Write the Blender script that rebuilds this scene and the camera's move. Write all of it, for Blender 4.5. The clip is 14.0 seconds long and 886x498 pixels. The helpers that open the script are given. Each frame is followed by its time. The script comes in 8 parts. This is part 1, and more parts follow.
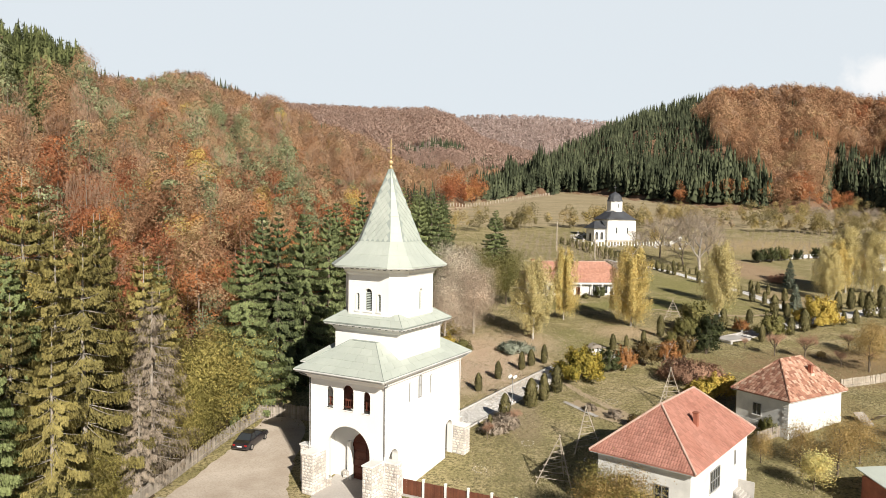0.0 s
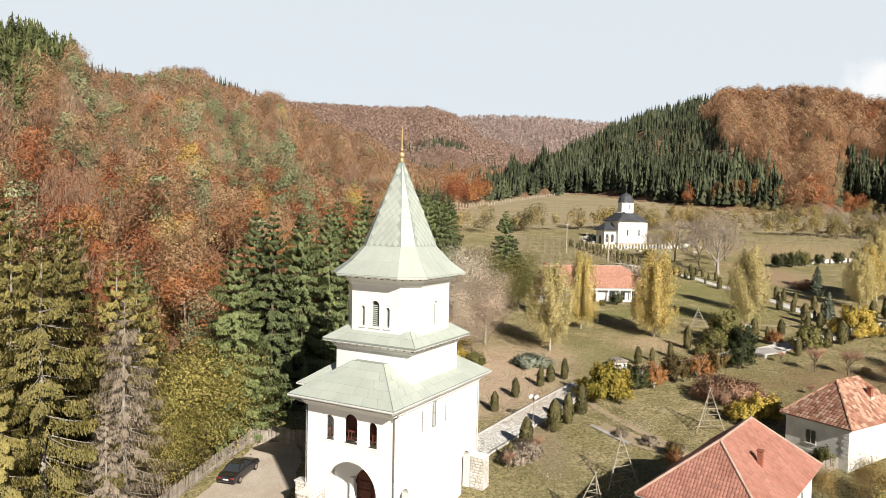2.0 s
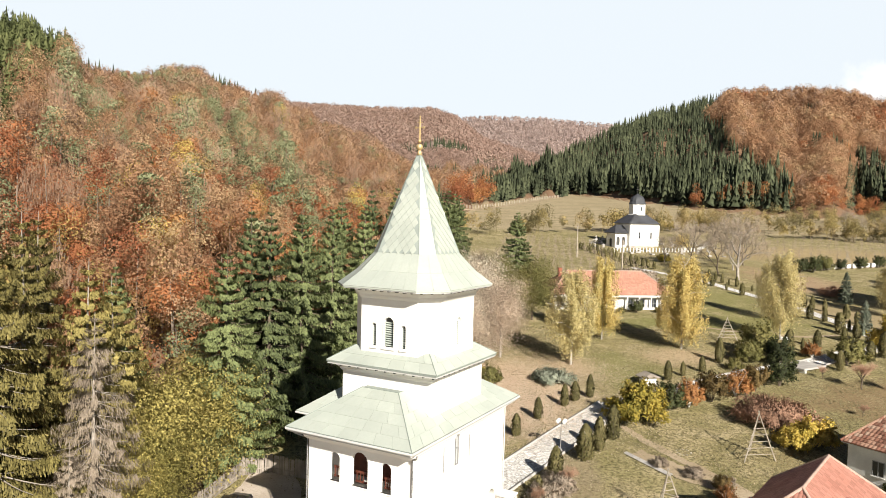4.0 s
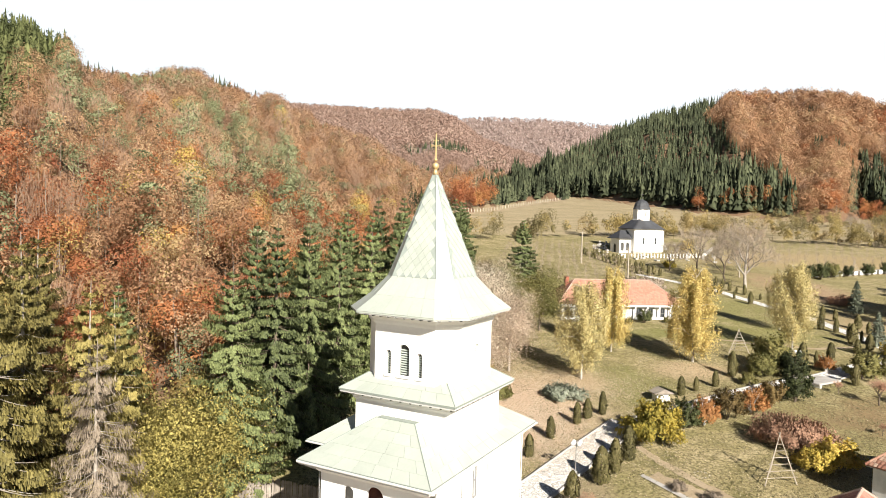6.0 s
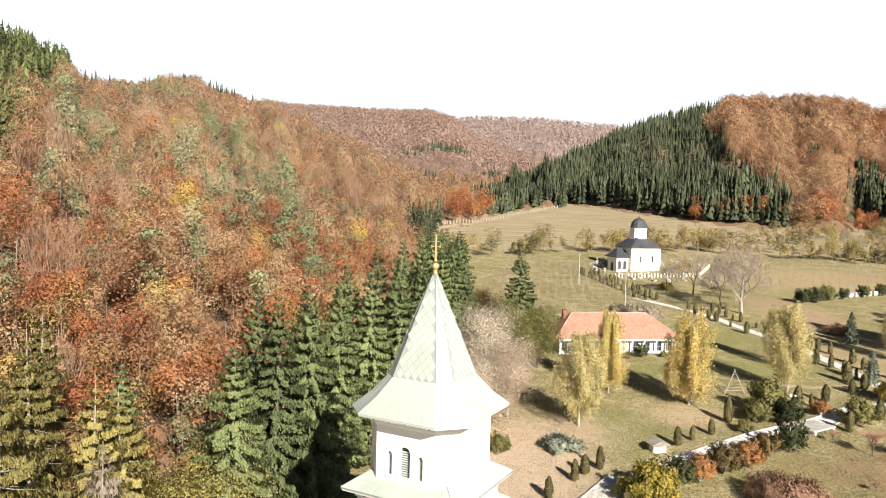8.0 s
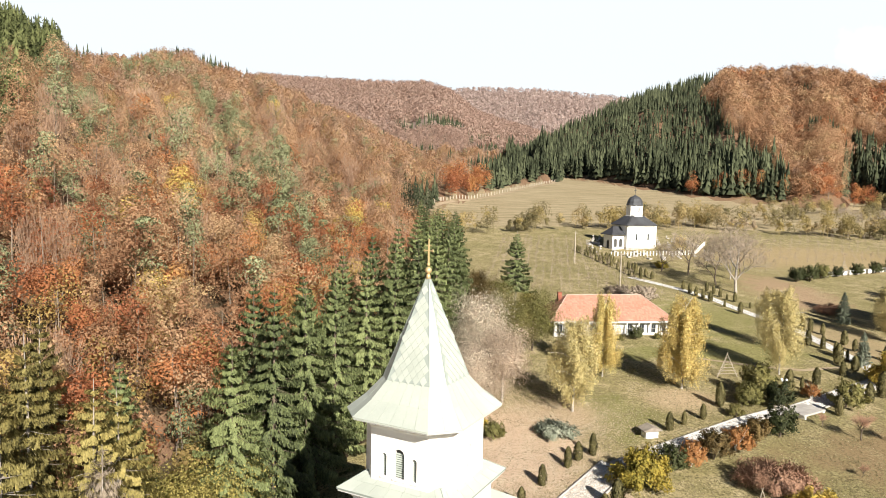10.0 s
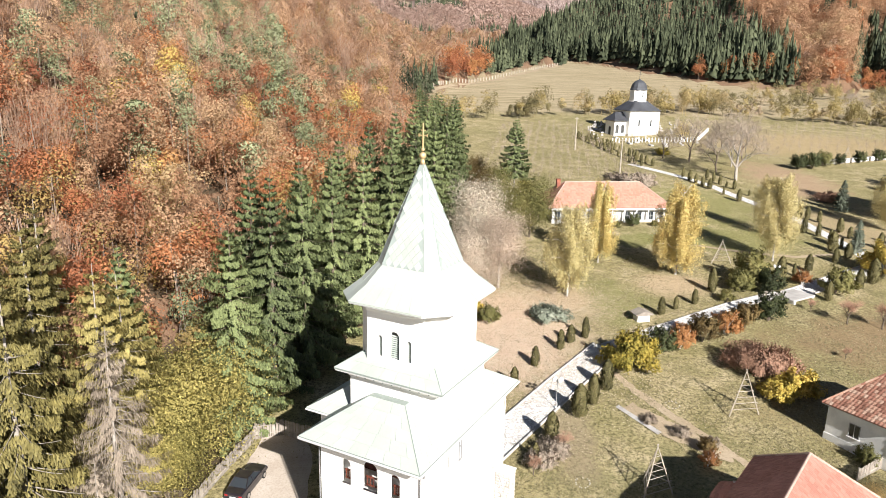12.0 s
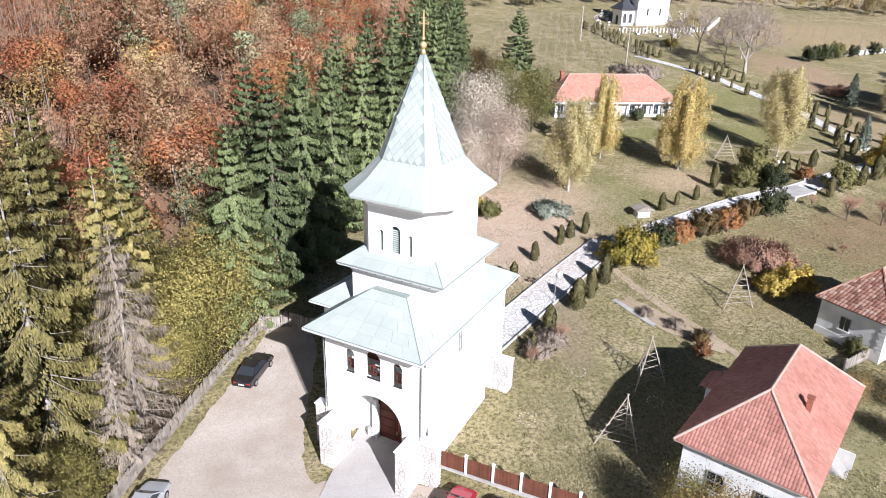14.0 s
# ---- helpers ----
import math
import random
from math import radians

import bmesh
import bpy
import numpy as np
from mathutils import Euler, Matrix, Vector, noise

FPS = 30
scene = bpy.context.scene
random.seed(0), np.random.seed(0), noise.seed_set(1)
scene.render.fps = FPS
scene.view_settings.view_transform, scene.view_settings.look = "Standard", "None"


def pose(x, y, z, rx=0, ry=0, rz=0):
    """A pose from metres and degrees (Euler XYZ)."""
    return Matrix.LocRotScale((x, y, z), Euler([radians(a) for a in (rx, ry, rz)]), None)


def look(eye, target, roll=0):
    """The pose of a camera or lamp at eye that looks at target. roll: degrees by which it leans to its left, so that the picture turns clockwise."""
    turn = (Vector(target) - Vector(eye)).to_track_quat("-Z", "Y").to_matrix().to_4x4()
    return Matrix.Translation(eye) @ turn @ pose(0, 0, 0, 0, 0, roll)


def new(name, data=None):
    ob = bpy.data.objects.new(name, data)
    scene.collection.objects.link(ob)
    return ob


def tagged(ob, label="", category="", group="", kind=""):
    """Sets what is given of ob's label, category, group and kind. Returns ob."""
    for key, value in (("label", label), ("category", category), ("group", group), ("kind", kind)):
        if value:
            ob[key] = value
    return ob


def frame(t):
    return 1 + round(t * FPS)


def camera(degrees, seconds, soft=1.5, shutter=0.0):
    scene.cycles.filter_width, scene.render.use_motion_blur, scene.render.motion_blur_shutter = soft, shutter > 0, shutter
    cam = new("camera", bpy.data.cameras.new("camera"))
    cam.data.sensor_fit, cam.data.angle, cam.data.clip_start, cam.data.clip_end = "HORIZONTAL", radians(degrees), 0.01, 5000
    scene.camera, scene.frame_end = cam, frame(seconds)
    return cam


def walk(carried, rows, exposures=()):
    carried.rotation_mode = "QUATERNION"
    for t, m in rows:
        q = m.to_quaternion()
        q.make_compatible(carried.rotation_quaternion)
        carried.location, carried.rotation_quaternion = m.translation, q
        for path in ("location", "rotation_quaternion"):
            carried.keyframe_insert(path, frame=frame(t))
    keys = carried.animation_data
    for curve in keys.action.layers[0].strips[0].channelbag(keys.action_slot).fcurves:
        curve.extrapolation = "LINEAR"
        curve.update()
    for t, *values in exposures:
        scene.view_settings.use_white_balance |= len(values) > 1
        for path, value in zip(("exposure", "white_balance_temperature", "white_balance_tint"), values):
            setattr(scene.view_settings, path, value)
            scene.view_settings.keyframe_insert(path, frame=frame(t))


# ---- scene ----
cam = camera(64.9, 14.0, 0.8)
METRES, EYE, TILT, LEAN, TURN = 30.0, 24.5, 5.24, -0.8, 0.0
ROWS = [
    (0.0, 0.0, 0.0, 0.0, 0.0, -8.0, -0.02),
    (0.5, -0.0093, 0.0679, -0.0057, 0.02, -7.98, -0.13),
    (1.0, -0.0213, 0.1379, -0.0111, 0.04, -7.97, -0.24),
    (1.5, -0.0347, 0.2101, -0.0174, 0.05, -7.98, -0.32),
    (2.0, -0.0491, 0.2852, -0.0242, 0.05, -7.98, -0.39),
    (2.5, -0.0637, 0.3619, -0.0312, 0.06, -7.99, -0.46),
    (3.0, -0.0773, 0.4361, -0.0387, 0.07, -7.96, -0.52),
    (5.5, -0.1391, 0.6146, -0.0306, 0.03, -7.81, -0.69),
    (6.0, -0.1452, 0.6168, -0.0069, -0.01, -7.82, -0.69),
    (6.5, -0.1488, 0.6185, 0.042, -0.05, -7.89, -0.72),
    (7.0, -0.1519, 0.6217, 0.1073, -0.09, -7.94, -0.69),
    (7.5, -0.1537, 0.6227, 0.1723, -0.15, -8.0, -0.68),
    (10.0, -0.1438, 0.6251, 0.297, -0.49, -10.38, -0.44),
    (10.5, -0.1378, 0.6288, 0.2961, -0.49, -12.54, -0.49),
    (11.0, -0.1337, 0.6328, 0.2954, -0.47, -14.94, -0.54),
    (11.5, -0.1323, 0.636, 0.294, -0.46, -17.31, -0.58),
    (12.0, -0.1316, 0.6374, 0.2916, -0.45, -19.66, -0.6),
    (12.5, -0.1299, 0.639, 0.2899, -0.41, -22.03, -0.62),
    (13.0, -0.1301, 0.6408, 0.2886, -0.4, -24.35, -0.66),
    (13.5, -0.131, 0.6417, 0.2872, -0.38, -26.66, -0.69),
    (14.0, -0.1329, 0.6412, 0.2869, -0.38, -28.2, -0.69),
]
walk(cam, [(t, pose(0, 0, EYE, TILT, LEAN, TURN) @ pose(METRES * x, METRES * y, METRES * z, 90 + pitch, roll, yaw)) for t, x, y, z, yaw, pitch, roll in ROWS],
     exposures=[(0.0, 0.62, 6500, 10), (3.0, 0.68, 6500, 10), (5.5, 1.06, 6500, 10), (6.5, 1.06, 6500, 10), (7.5, 1.06, 6500, 10), (10.0, 0.98, 6500, 10), (12.0, 1.16, 6050, 12), (13.0, 1.2, 5800, 14), (14.0, 0.98, 5450, 17)])

# ---- world, sun ----
SUN_DIR = Vector((0.41, -0.912, 0.0)).normalized()
SUN_EL = radians(30)
to_sun = Vector((SUN_DIR.x * math.cos(SUN_EL), SUN_DIR.y * math.cos(SUN_EL), math.sin(SUN_EL)))
world = bpy.data.worlds.new("sky_world")
scene.world = world
world.use_nodes = True
wn = world.node_tree
sky = wn.nodes.new("ShaderNodeTexSky")
sky.sky_type = 'NISHITA'
sky.sun_disc = False
sky.sun_elevation = SUN_EL
sky.sun_rotation = math.atan2(SUN_DIR.x, SUN_DIR.y)
sky.air_density = 1.0
sky.dust_density = 1.0
sky.altitude = 500
# pale haze low over the hills, clear blue overhead, one small cloud on the right
coord = wn.nodes.new("ShaderNodeTexCoord")
split = wn.nodes.new("ShaderNodeSeparateXYZ")
wn.links.new(coord.outputs["Generated"], split.inputs[0])
low = wn.nodes.new("ShaderNodeMapRange")
low.interpolation_type = 'SMOOTHSTEP'
low.inputs[1].default_value, low.inputs[2].default_value = 0.295, 0.315
low.inputs[3].default_value, low.inputs[4].default_value = 1.0, 0.0
wn.links.new(split.outputs[2], low.inputs[0])
haze = wn.nodes.new("ShaderNodeMix")
haze.data_type = 'RGBA'
haze.inputs[0].default_value = 0.95
depth = wn.nodes.new("ShaderNodeMix")
depth.data_type = 'RGBA'
depth.inputs[6].default_value = (0.3, 0.55, 1.15, 1)
depth.inputs[7].default_value = (10.1, 10.9, 11.5, 1)
wn.links.new(low.outputs[0], depth.inputs[0])
wn.links.new(depth.outputs[2], haze.inputs[7])
wn.links.new(sky.outputs[0], haze.inputs[6])
away = wn.nodes.new("ShaderNodeVectorMath")
away.operation = 'SUBTRACT'
away.inputs[1].default_value = (0.524, 0.832, 0.172)
wn.links.new(coord.outputs["Generated"], away.inputs[0])
flat = wn.nodes.new("ShaderNodeVectorMath")
flat.operation = 'MULTIPLY'
flat.inputs[1].default_value = (1.0, 1.0, 2.1)
wn.links.new(away.outputs[0], flat.inputs[0])
far_off = wn.nodes.new("ShaderNodeVectorMath")
far_off.operation = 'LENGTH'
wn.links.new(flat.outputs[0], far_off.inputs[0])
puffs = wn.nodes.new("ShaderNodeTexNoise")
puffs.inputs["Scale"].default_value, puffs.inputs["Detail"].default_value = 26.0, 6.0
wn.links.new(coord.outputs["Generated"], puffs.inputs["Vector"])
bulge = wn.nodes.new("ShaderNodeMath")
bulge.operation = 'MULTIPLY_ADD'
bulge.inputs[1].default_value = -0.1
wn.links.new(puffs.outputs["Fac"], bulge.inputs[0])
wn.links.new(far_off.outputs["Value"], bulge.inputs[2])
edge = wn.nodes.new("ShaderNodeMapRange")
edge.interpolation_type = 'SMOOTHSTEP'
edge.inputs[1].default_value, edge.inputs[2].default_value = -0.022, 0.012
edge.inputs[3].default_value, edge.inputs[4].default_value = 0.9, 0.0
wn.links.new(bulge.outputs[0], edge.inputs[0])
cloud = wn.nodes.new("ShaderNodeMix")
cloud.data_type = 'RGBA'
cloud.inputs[7].default_value = (13.0, 12.9, 12.8, 1)
wn.links.new(edge.outputs[0], cloud.inputs[0])
wn.links.new(haze.outputs[2], cloud.inputs[6])
wn.links.new(cloud.outputs[2], wn.nodes["Background"].inputs[0])
wn.nodes["Background"].inputs[1].default_value = 0.05
lamp = bpy.data.lights.new("sun", 'SUN')
lamp.energy = 5.0
lamp.angle = radians(0.5)
lamp.color = (1.0, 0.93, 0.82)
sun = new("sun", lamp)
sun.matrix_world = look(to_sun * 200, (0, 0, 0))

# ---- materials ----


class Nodes:
    """A short way to write node trees."""

    def __init__(self, name):
        self.mat = bpy.data.materials.new(name)
        self.mat.use_nodes = True
        self.t = self.mat.node_tree
        self.bsdf = self.t.nodes["Principled BSDF"]
        self.out = self.t.nodes["Material Output"]

    def add(self, kind, **inputs):
        n = self.t.nodes.new(kind)
        for k, v in inputs.items():
            key = k.replace("_", " ")
            sock = n.inputs[key]
            if hasattr(v, "is_output"):
                self.t.links.new(v, sock)
            else:
                sock.default_value = v
        return n

    def link(self, a, b):
        self.t.links.new(a, b)

    def position(self):
        return self.t.nodes.new("ShaderNodeNewGeometry").outputs["Position"]

    def local(self):
        return self.t.nodes.new("ShaderNodeTexCoord").outputs["Object"]

    def noise(self, vec, scale, detail=4.0, rough=0.6):
        n = self.add("ShaderNodeTexNoise", Scale=scale, Detail=detail, Roughness=rough)
        self.link(vec, n.inputs["Vector"])
        return n.outputs["Fac"]

    def ramp(self, fac, stops):
        n = self.t.nodes.new("ShaderNodeValToRGB")
        self.link(fac, n.inputs[0])
        els = n.color_ramp.elements
        while len(els) < len(stops):
            els.new(0.5)
        for e, (p, c) in zip(els, stops):
            e.position = p
            e.color = (*c, 1) if len(c) == 3 else c
        return n.outputs[0]

    def mix(self, fac, a, b, blend='MIX'):
        n = self.t.nodes.new("ShaderNodeMix")
        n.data_type = 'RGBA'
        n.blend_type = blend
        for sock, v in ((n.inputs[0], fac), (n.inputs[6], a), (n.inputs[7], b)):
            if hasattr(v, "is_output"):
                self.link(v, sock)
            elif isinstance(v, (int, float)):
                sock.default_value = v
            else:
                sock.default_value = (*v, 1)
        return n.outputs[2]

    def math(self, op, a, b=0.0):
        n = self.t.nodes.new("ShaderNodeMath")
        n.operation = op
        for sock, v in ((n.inputs[0], a), (n.inputs[1], b)):
            if hasattr(v, "is_output"):
                self.link(v, sock)
            else:
                sock.default_value = v
        return n.outputs[0]

    def island(self):
        return self.t.nodes.new("ShaderNodeNewGeometry").outputs["Random Per Island"]

    def object_random(self):
        return self.t.nodes.new("ShaderNodeObjectInfo").outputs["Random"]

    def bump(self, height, strength=0.4, distance=0.02):
        n = self.add("ShaderNodeBump", Strength=strength, Distance=distance)
        self.link(height, n.inputs["Height"])
        self.link(n.outputs[0], self.bsdf.inputs["Normal"])

    def done(self, color, rough=0.8, metal=0.0, spec=0.3):
        if hasattr(color, "is_output"):
            self.link(color, self.bsdf.inputs["Base Color"])
        else:
            self.bsdf.inputs["Base Color"].default_value = (*color, 1)
        if hasattr(rough, "is_output"):
            self.link(rough, self.bsdf.inputs["Roughness"])
        else:
            self.bsdf.inputs["Roughness"].default_value = rough
        self.bsdf.inputs["Metallic"].default_value = metal
        self.bsdf.inputs["Specular IOR Level"].default_value = spec
        return self.mat


def weathered(name, base, dark, scale=1.0, rough=0.8, metal=0.0, bump=0.3, island=0.0):
    """A plain coat with stains at two scales and, where asked for, a tone of its own for each piece."""
    n = Nodes(name)
    p = n.position()
    big = n.noise(p, 0.35 * scale, 5)
    fine = n.noise(p, 9.0 * scale, 6, 0.7)
    c = n.mix(n.ramp(big, [(0.35, (0, 0, 0)), (0.7, (1, 1, 1))]), base, dark)
    c = n.mix(n.math('MULTIPLY', n.ramp(fine, [(0.4, (0, 0, 0)), (0.75, (1, 1, 1))]), 0.5), c, dark)
    if island:
        v = n.math('ADD', n.math('MULTIPLY', n.math('SUBTRACT', n.object_random(), 0.5), island),
                   n.math('MULTIPLY', n.math('SUBTRACT', n.island(), 0.5), island))
        hsv = n.add("ShaderNodeHueSaturation", Value=n.math('ADD', v, 1.0), Color=c)
        c = hsv.outputs[0]
    n.bump(fine, bump, 0.02)
    return n.done(c, rough, metal)


def foliage(name, tones, spread=0.035, thin=0.3, per_object=True):
    """Leaves: tones picked by leaf, by branch-sized patches and by tree, with light coming through."""
    n = Nodes(name)
    p = n.position()
    f = n.math('ADD', n.math('MULTIPLY', n.island(), 0.3), n.math('MULTIPLY', n.noise(p, spread * 10, 3), 0.7))
    if per_object:
        f = n.math('ADD', f, n.math('MULTIPLY', n.math('SUBTRACT', n.object_random(), 0.5), 0.35))
    k = len(tones)
    c = n.ramp(f, [(0.15 + 0.7 * i / max(1, k - 1), t) for i, t in enumerate(tones)])
    m = n.done(c, 0.65, 0, 0.25)
    tr = n.add("ShaderNodeBsdfTranslucent", Color=c)
    mixer = n.add("ShaderNodeMixShader", Fac=thin * 0.6)
    n.link(n.bsdf.outputs[0], mixer.inputs[1])
    n.link(tr.outputs[0], mixer.inputs[2])
    n.link(mixer.outputs[0], n.out.inputs[0])
    return m


def woods(name, tones, cell, thin=0.2, leaf_part=0.14):
    """Many trees in one mesh: a tone for each crown-sized cell, and a spread by leaf."""
    n = Nodes(name)
    p = n.position()
    vor = n.add("ShaderNodeTexVoronoi", Scale=1.0 / cell)
    n.link(p, vor.inputs["Vector"])
    sep = n.t.nodes.new("ShaderNodeSeparateColor")
    n.link(vor.outputs["Color"], sep.inputs[0])
    f = n.math('ADD', n.math('MULTIPLY', sep.outputs[0], 0.46), n.math('MULTIPLY', n.island(), leaf_part))
    f = n.math('ADD', f, n.math('MULTIPLY', n.noise(p, 0.012, 3), 0.5))
    k = len(tones)
    c = n.ramp(f, [(0.2 + 0.65 * i / max(1, k - 1), t) for i, t in enumerate(tones)])
    # fine upright twigs and small gaps in the crown
    grain = n.t.nodes.new("ShaderNodeMapping")
    grain.inputs["Scale"].default_value = (9.0 / cell, 9.0 / cell, 3.2 / cell)
    n.link(p, grain.inputs["Vector"])
    twigs = n.noise(grain.outputs[0], 1.5, 5, 0.7)
    dark_ = n.mix(1.0, c, (0.72, 0.69, 0.66), 'MULTIPLY')
    c = n.mix(n.ramp(twigs, [(0.36, (1, 1, 1)), (0.52, (0, 0, 0))]), c, dark_)
    m = n.done(c, 0.75, 0, 0.15)
    tr = n.add("ShaderNodeBsdfTranslucent", Color=c)
    mixer = n.add("ShaderNodeMixShader", Fac=thin * 0.6)
    n.link(n.bsdf.outputs[0], mixer.inputs[1])
    n.link(tr.outputs[0], mixer.inputs[2])
    n.link(mixer.outputs[0], n.out.inputs[0])
    return m


def ground_material():
    n = Nodes("meadow")
    p = n.position()
    big = n.noise(p, 0.035, 4)
    mid = n.noise(p, 0.3, 5)
    fine = n.noise(p, 3.0, 6, 0.8)
    c = n.ramp(mid, [(0.3, (0.22, 0.195, 0.085)), (0.5, (0.36, 0.305, 0.16)), (0.7, (0.5, 0.415, 0.26))])
    c = n.mix(n.ramp(big, [(0.45, (0, 0, 0)), (0.65, (0.8, 0.8, 0.8))]), c, (0.25, 0.225, 0.1))
    c = n.mix(n.ramp(fine, [(0.36, (0.9, 0.9, 0.9)), (0.56, (0, 0, 0))]), c, (0.08, 0.07, 0.03))
    c = n.mix(n.ramp(fine, [(0.58, (0, 0, 0)), (0.8, (0.7, 0.7, 0.7))]), c, (0.5, 0.42, 0.28))
    place = n.t.nodes.new("ShaderNodeSeparateXYZ")
    n.link(p, place.inputs[0])
    dry = n.math('MULTIPLY', n.math('SUBTRACT', n.math('ADD', place.outputs[1], n.math('MULTIPLY', mid, 30.0)), 290.0), 0.08)
    swath = n.t.nodes.new("ShaderNodeMapping")
    swath.inputs["Scale"].default_value = (0.05, 0.55, 0.1)
    swath.inputs["Rotation"].default_value = (0, 0, radians(8))
    n.link(p, swath.inputs["Vector"])
    dry_tone = n.mix(n.ramp(n.noise(swath.outputs[0], 1.0, 6, 0.75), [(0.35, (0, 0, 0)), (0.65, (1, 1, 1))]), (0.22, 0.18, 0.095), (0.48, 0.395, 0.27))
    c = n.mix(n.ramp(dry, [(0.0, (0, 0, 0)), (1.0, (0.9, 0.9, 0.9))]), c, dry_tone)
    # lawns of their own tone: leaf-strewn, bare, mown and worn places
    for cx, cy, rx, ry, tone, most in ((4, 98, 13, 15, (0.6, 0.465, 0.34), 0.9), (31, 114, 7, 5, (0.46, 0.35, 0.23), 0.8), (13, 108, 9, 6, (0.45, 0.35, 0.23), 0.7), (59, 97, 25, 11, (0.25, 0.175, 0.1), 0.85),
                                       (21, 108, 6, 9, (0.2, 0.2, 0.07), 0.75), (20, 63, 19, 14, (0.21, 0.192, 0.095), 0.75), (47, 136, 16, 10, (0.21, 0.205, 0.075), 0.7), (30, 134, 14, 5, (0.2, 0.2, 0.07), 0.7), (50, 160, 12, 18, (0.23, 0.22, 0.085), 0.7),
                                       (80, 182, 11, 24, (0.36, 0.25, 0.165), 0.8), (112, 228, 48, 24, (0.4, 0.3, 0.17), 0.7), (72, 142, 9, 14, (0.35, 0.27, 0.165), 0.7), (40, 82, 14, 7, (0.33, 0.26, 0.14), 0.6), (9, 78, 3, 9, (0.3, 0.24, 0.16), 0.7)):
        away = n.add("ShaderNodeVectorMath")
        away.operation = 'SUBTRACT'
        away.inputs[1].default_value = (cx, cy, 0)
        n.link(p, away.inputs[0])
        flat_ = n.add("ShaderNodeVectorMath")
        flat_.operation = 'MULTIPLY'
        flat_.inputs[1].default_value = (1 / rx, 1 / ry, 0)
        n.link(away.outputs[0], flat_.inputs[0])
        size = n.add("ShaderNodeVectorMath")
        size.operation = 'LENGTH'
        n.link(flat_.outputs[0], size.inputs[0])
        d = n.math('ADD', size.outputs["Value"], n.math('MULTIPLY', n.math('SUBTRACT', mid, 0.5), 1.3))
        d = n.math('ADD', d, n.math('MULTIPLY', n.math('SUBTRACT', fine, 0.5), 0.9))
        c = n.mix(n.ramp(d, [(0.55, (most, most, most)), (1.0, (0, 0, 0))]), c, tone)
    c = n.mix(n.ramp(fine, [(0.34, (0.7, 0.7, 0.7)), (0.5, (0, 0, 0))]), c, (0.07, 0.06, 0.028))
    geo = n.t.nodes.new("ShaderNodeNewGeometry")
    sep = n.t.nodes.new("ShaderNodeSeparateXYZ")
    n.link(geo.outputs["True Normal"], sep.inputs[0])
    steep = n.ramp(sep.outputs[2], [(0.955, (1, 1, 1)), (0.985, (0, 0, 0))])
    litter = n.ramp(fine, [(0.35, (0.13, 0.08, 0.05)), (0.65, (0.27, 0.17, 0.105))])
    # haze put into the ground colour: litter pales with distance
    far_haze = n.ramp(n.math('MULTIPLY', n.math('SUBTRACT', place.outputs[1], 750.0), 0.004), [(0.0, (0, 0, 0)), (1.0, (1, 1, 1))])
    litter = n.mix(far_haze, litter, (0.25, 0.19, 0.165))
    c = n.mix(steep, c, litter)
    n.bump(fine, 0.8, 0.12)
    return n.done(c, 0.95, 0, 0.1)


def dirt_material(name, a, b, c3, scale=1.0):
    n = Nodes(name)
    p = n.position()
    mid = n.noise(p, 0.25 * scale, 5)
    fine = n.noise(p, 6.0 * scale, 6, 0.7)
    c = n.ramp(mid, [(0.35, a), (0.65, b)])
    c = n.mix(n.ramp(fine, [(0.45, (0, 0, 0)), (0.75, (0.8, 0.8, 0.8))]), c, c3)
    n.bump(fine, 0.5, 0.03)
    return n.done(c, 0.95, 0, 0.1)


M = {}
M["white"] = weathered("lime_white_plaster", (0.82, 0.81, 0.78), (0.74, 0.73, 0.7), 0.6, 0.85, 0, 0.12)
M["oldwhite"] = weathered("old_whitewash", (0.78, 0.77, 0.74), (0.55, 0.55, 0.53), 1.6, 0.9, 0, 0.25)
M["stone"] = weathered("pale_cladding_stone", (0.62, 0.58, 0.53), (0.36, 0.32, 0.28), 2.0, 0.9, 0, 0.5, 0.5)
M["roofmetal"] = weathered("pale_green_sheet_metal", (0.45, 0.485, 0.435), (0.365, 0.4, 0.36), 0.8, 0.55, 0.0, 0.08, 0.1)
M["underlay"] = weathered("grey_green_sheet_joint", (0.33, 0.37, 0.345), (0.27, 0.31, 0.285), 2, 0.6)
M["seam"] = weathered("dark_sheet_joint", (0.27, 0.31, 0.28), (0.2, 0.23, 0.21), 2, 0.6)
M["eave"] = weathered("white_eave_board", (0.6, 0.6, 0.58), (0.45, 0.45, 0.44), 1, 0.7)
M["darkgap"] = weathered("dark_bracket_and_shade", (0.1, 0.1, 0.095), (0.05, 0.05, 0.05), 2, 0.8)
M["gold"] = weathered("gilded_metal", (0.72, 0.55, 0.3), (0.5, 0.36, 0.18), 4, 0.5, 0.5, 0.1)
M["louvre"] = weathered("grey_green_louvre", (0.42, 0.46, 0.42), (0.3, 0.34, 0.31), 3, 0.6)
M["doorwood"] = weathered("carved_red_brown_wood", (0.16, 0.045, 0.025), (0.07, 0.02, 0.012), 3, 0.55, 0, 0.4)
M["greywood"] = weathered("silvered_fence_wood", (0.36, 0.32, 0.27), (0.2, 0.17, 0.14), 3, 0.9, 0, 0.4, 0.4)
M["palewood"] = weathered("pale_bare_pole", (0.45, 0.4, 0.33), (0.27, 0.23, 0.18), 4, 0.85, 0, 0.3)
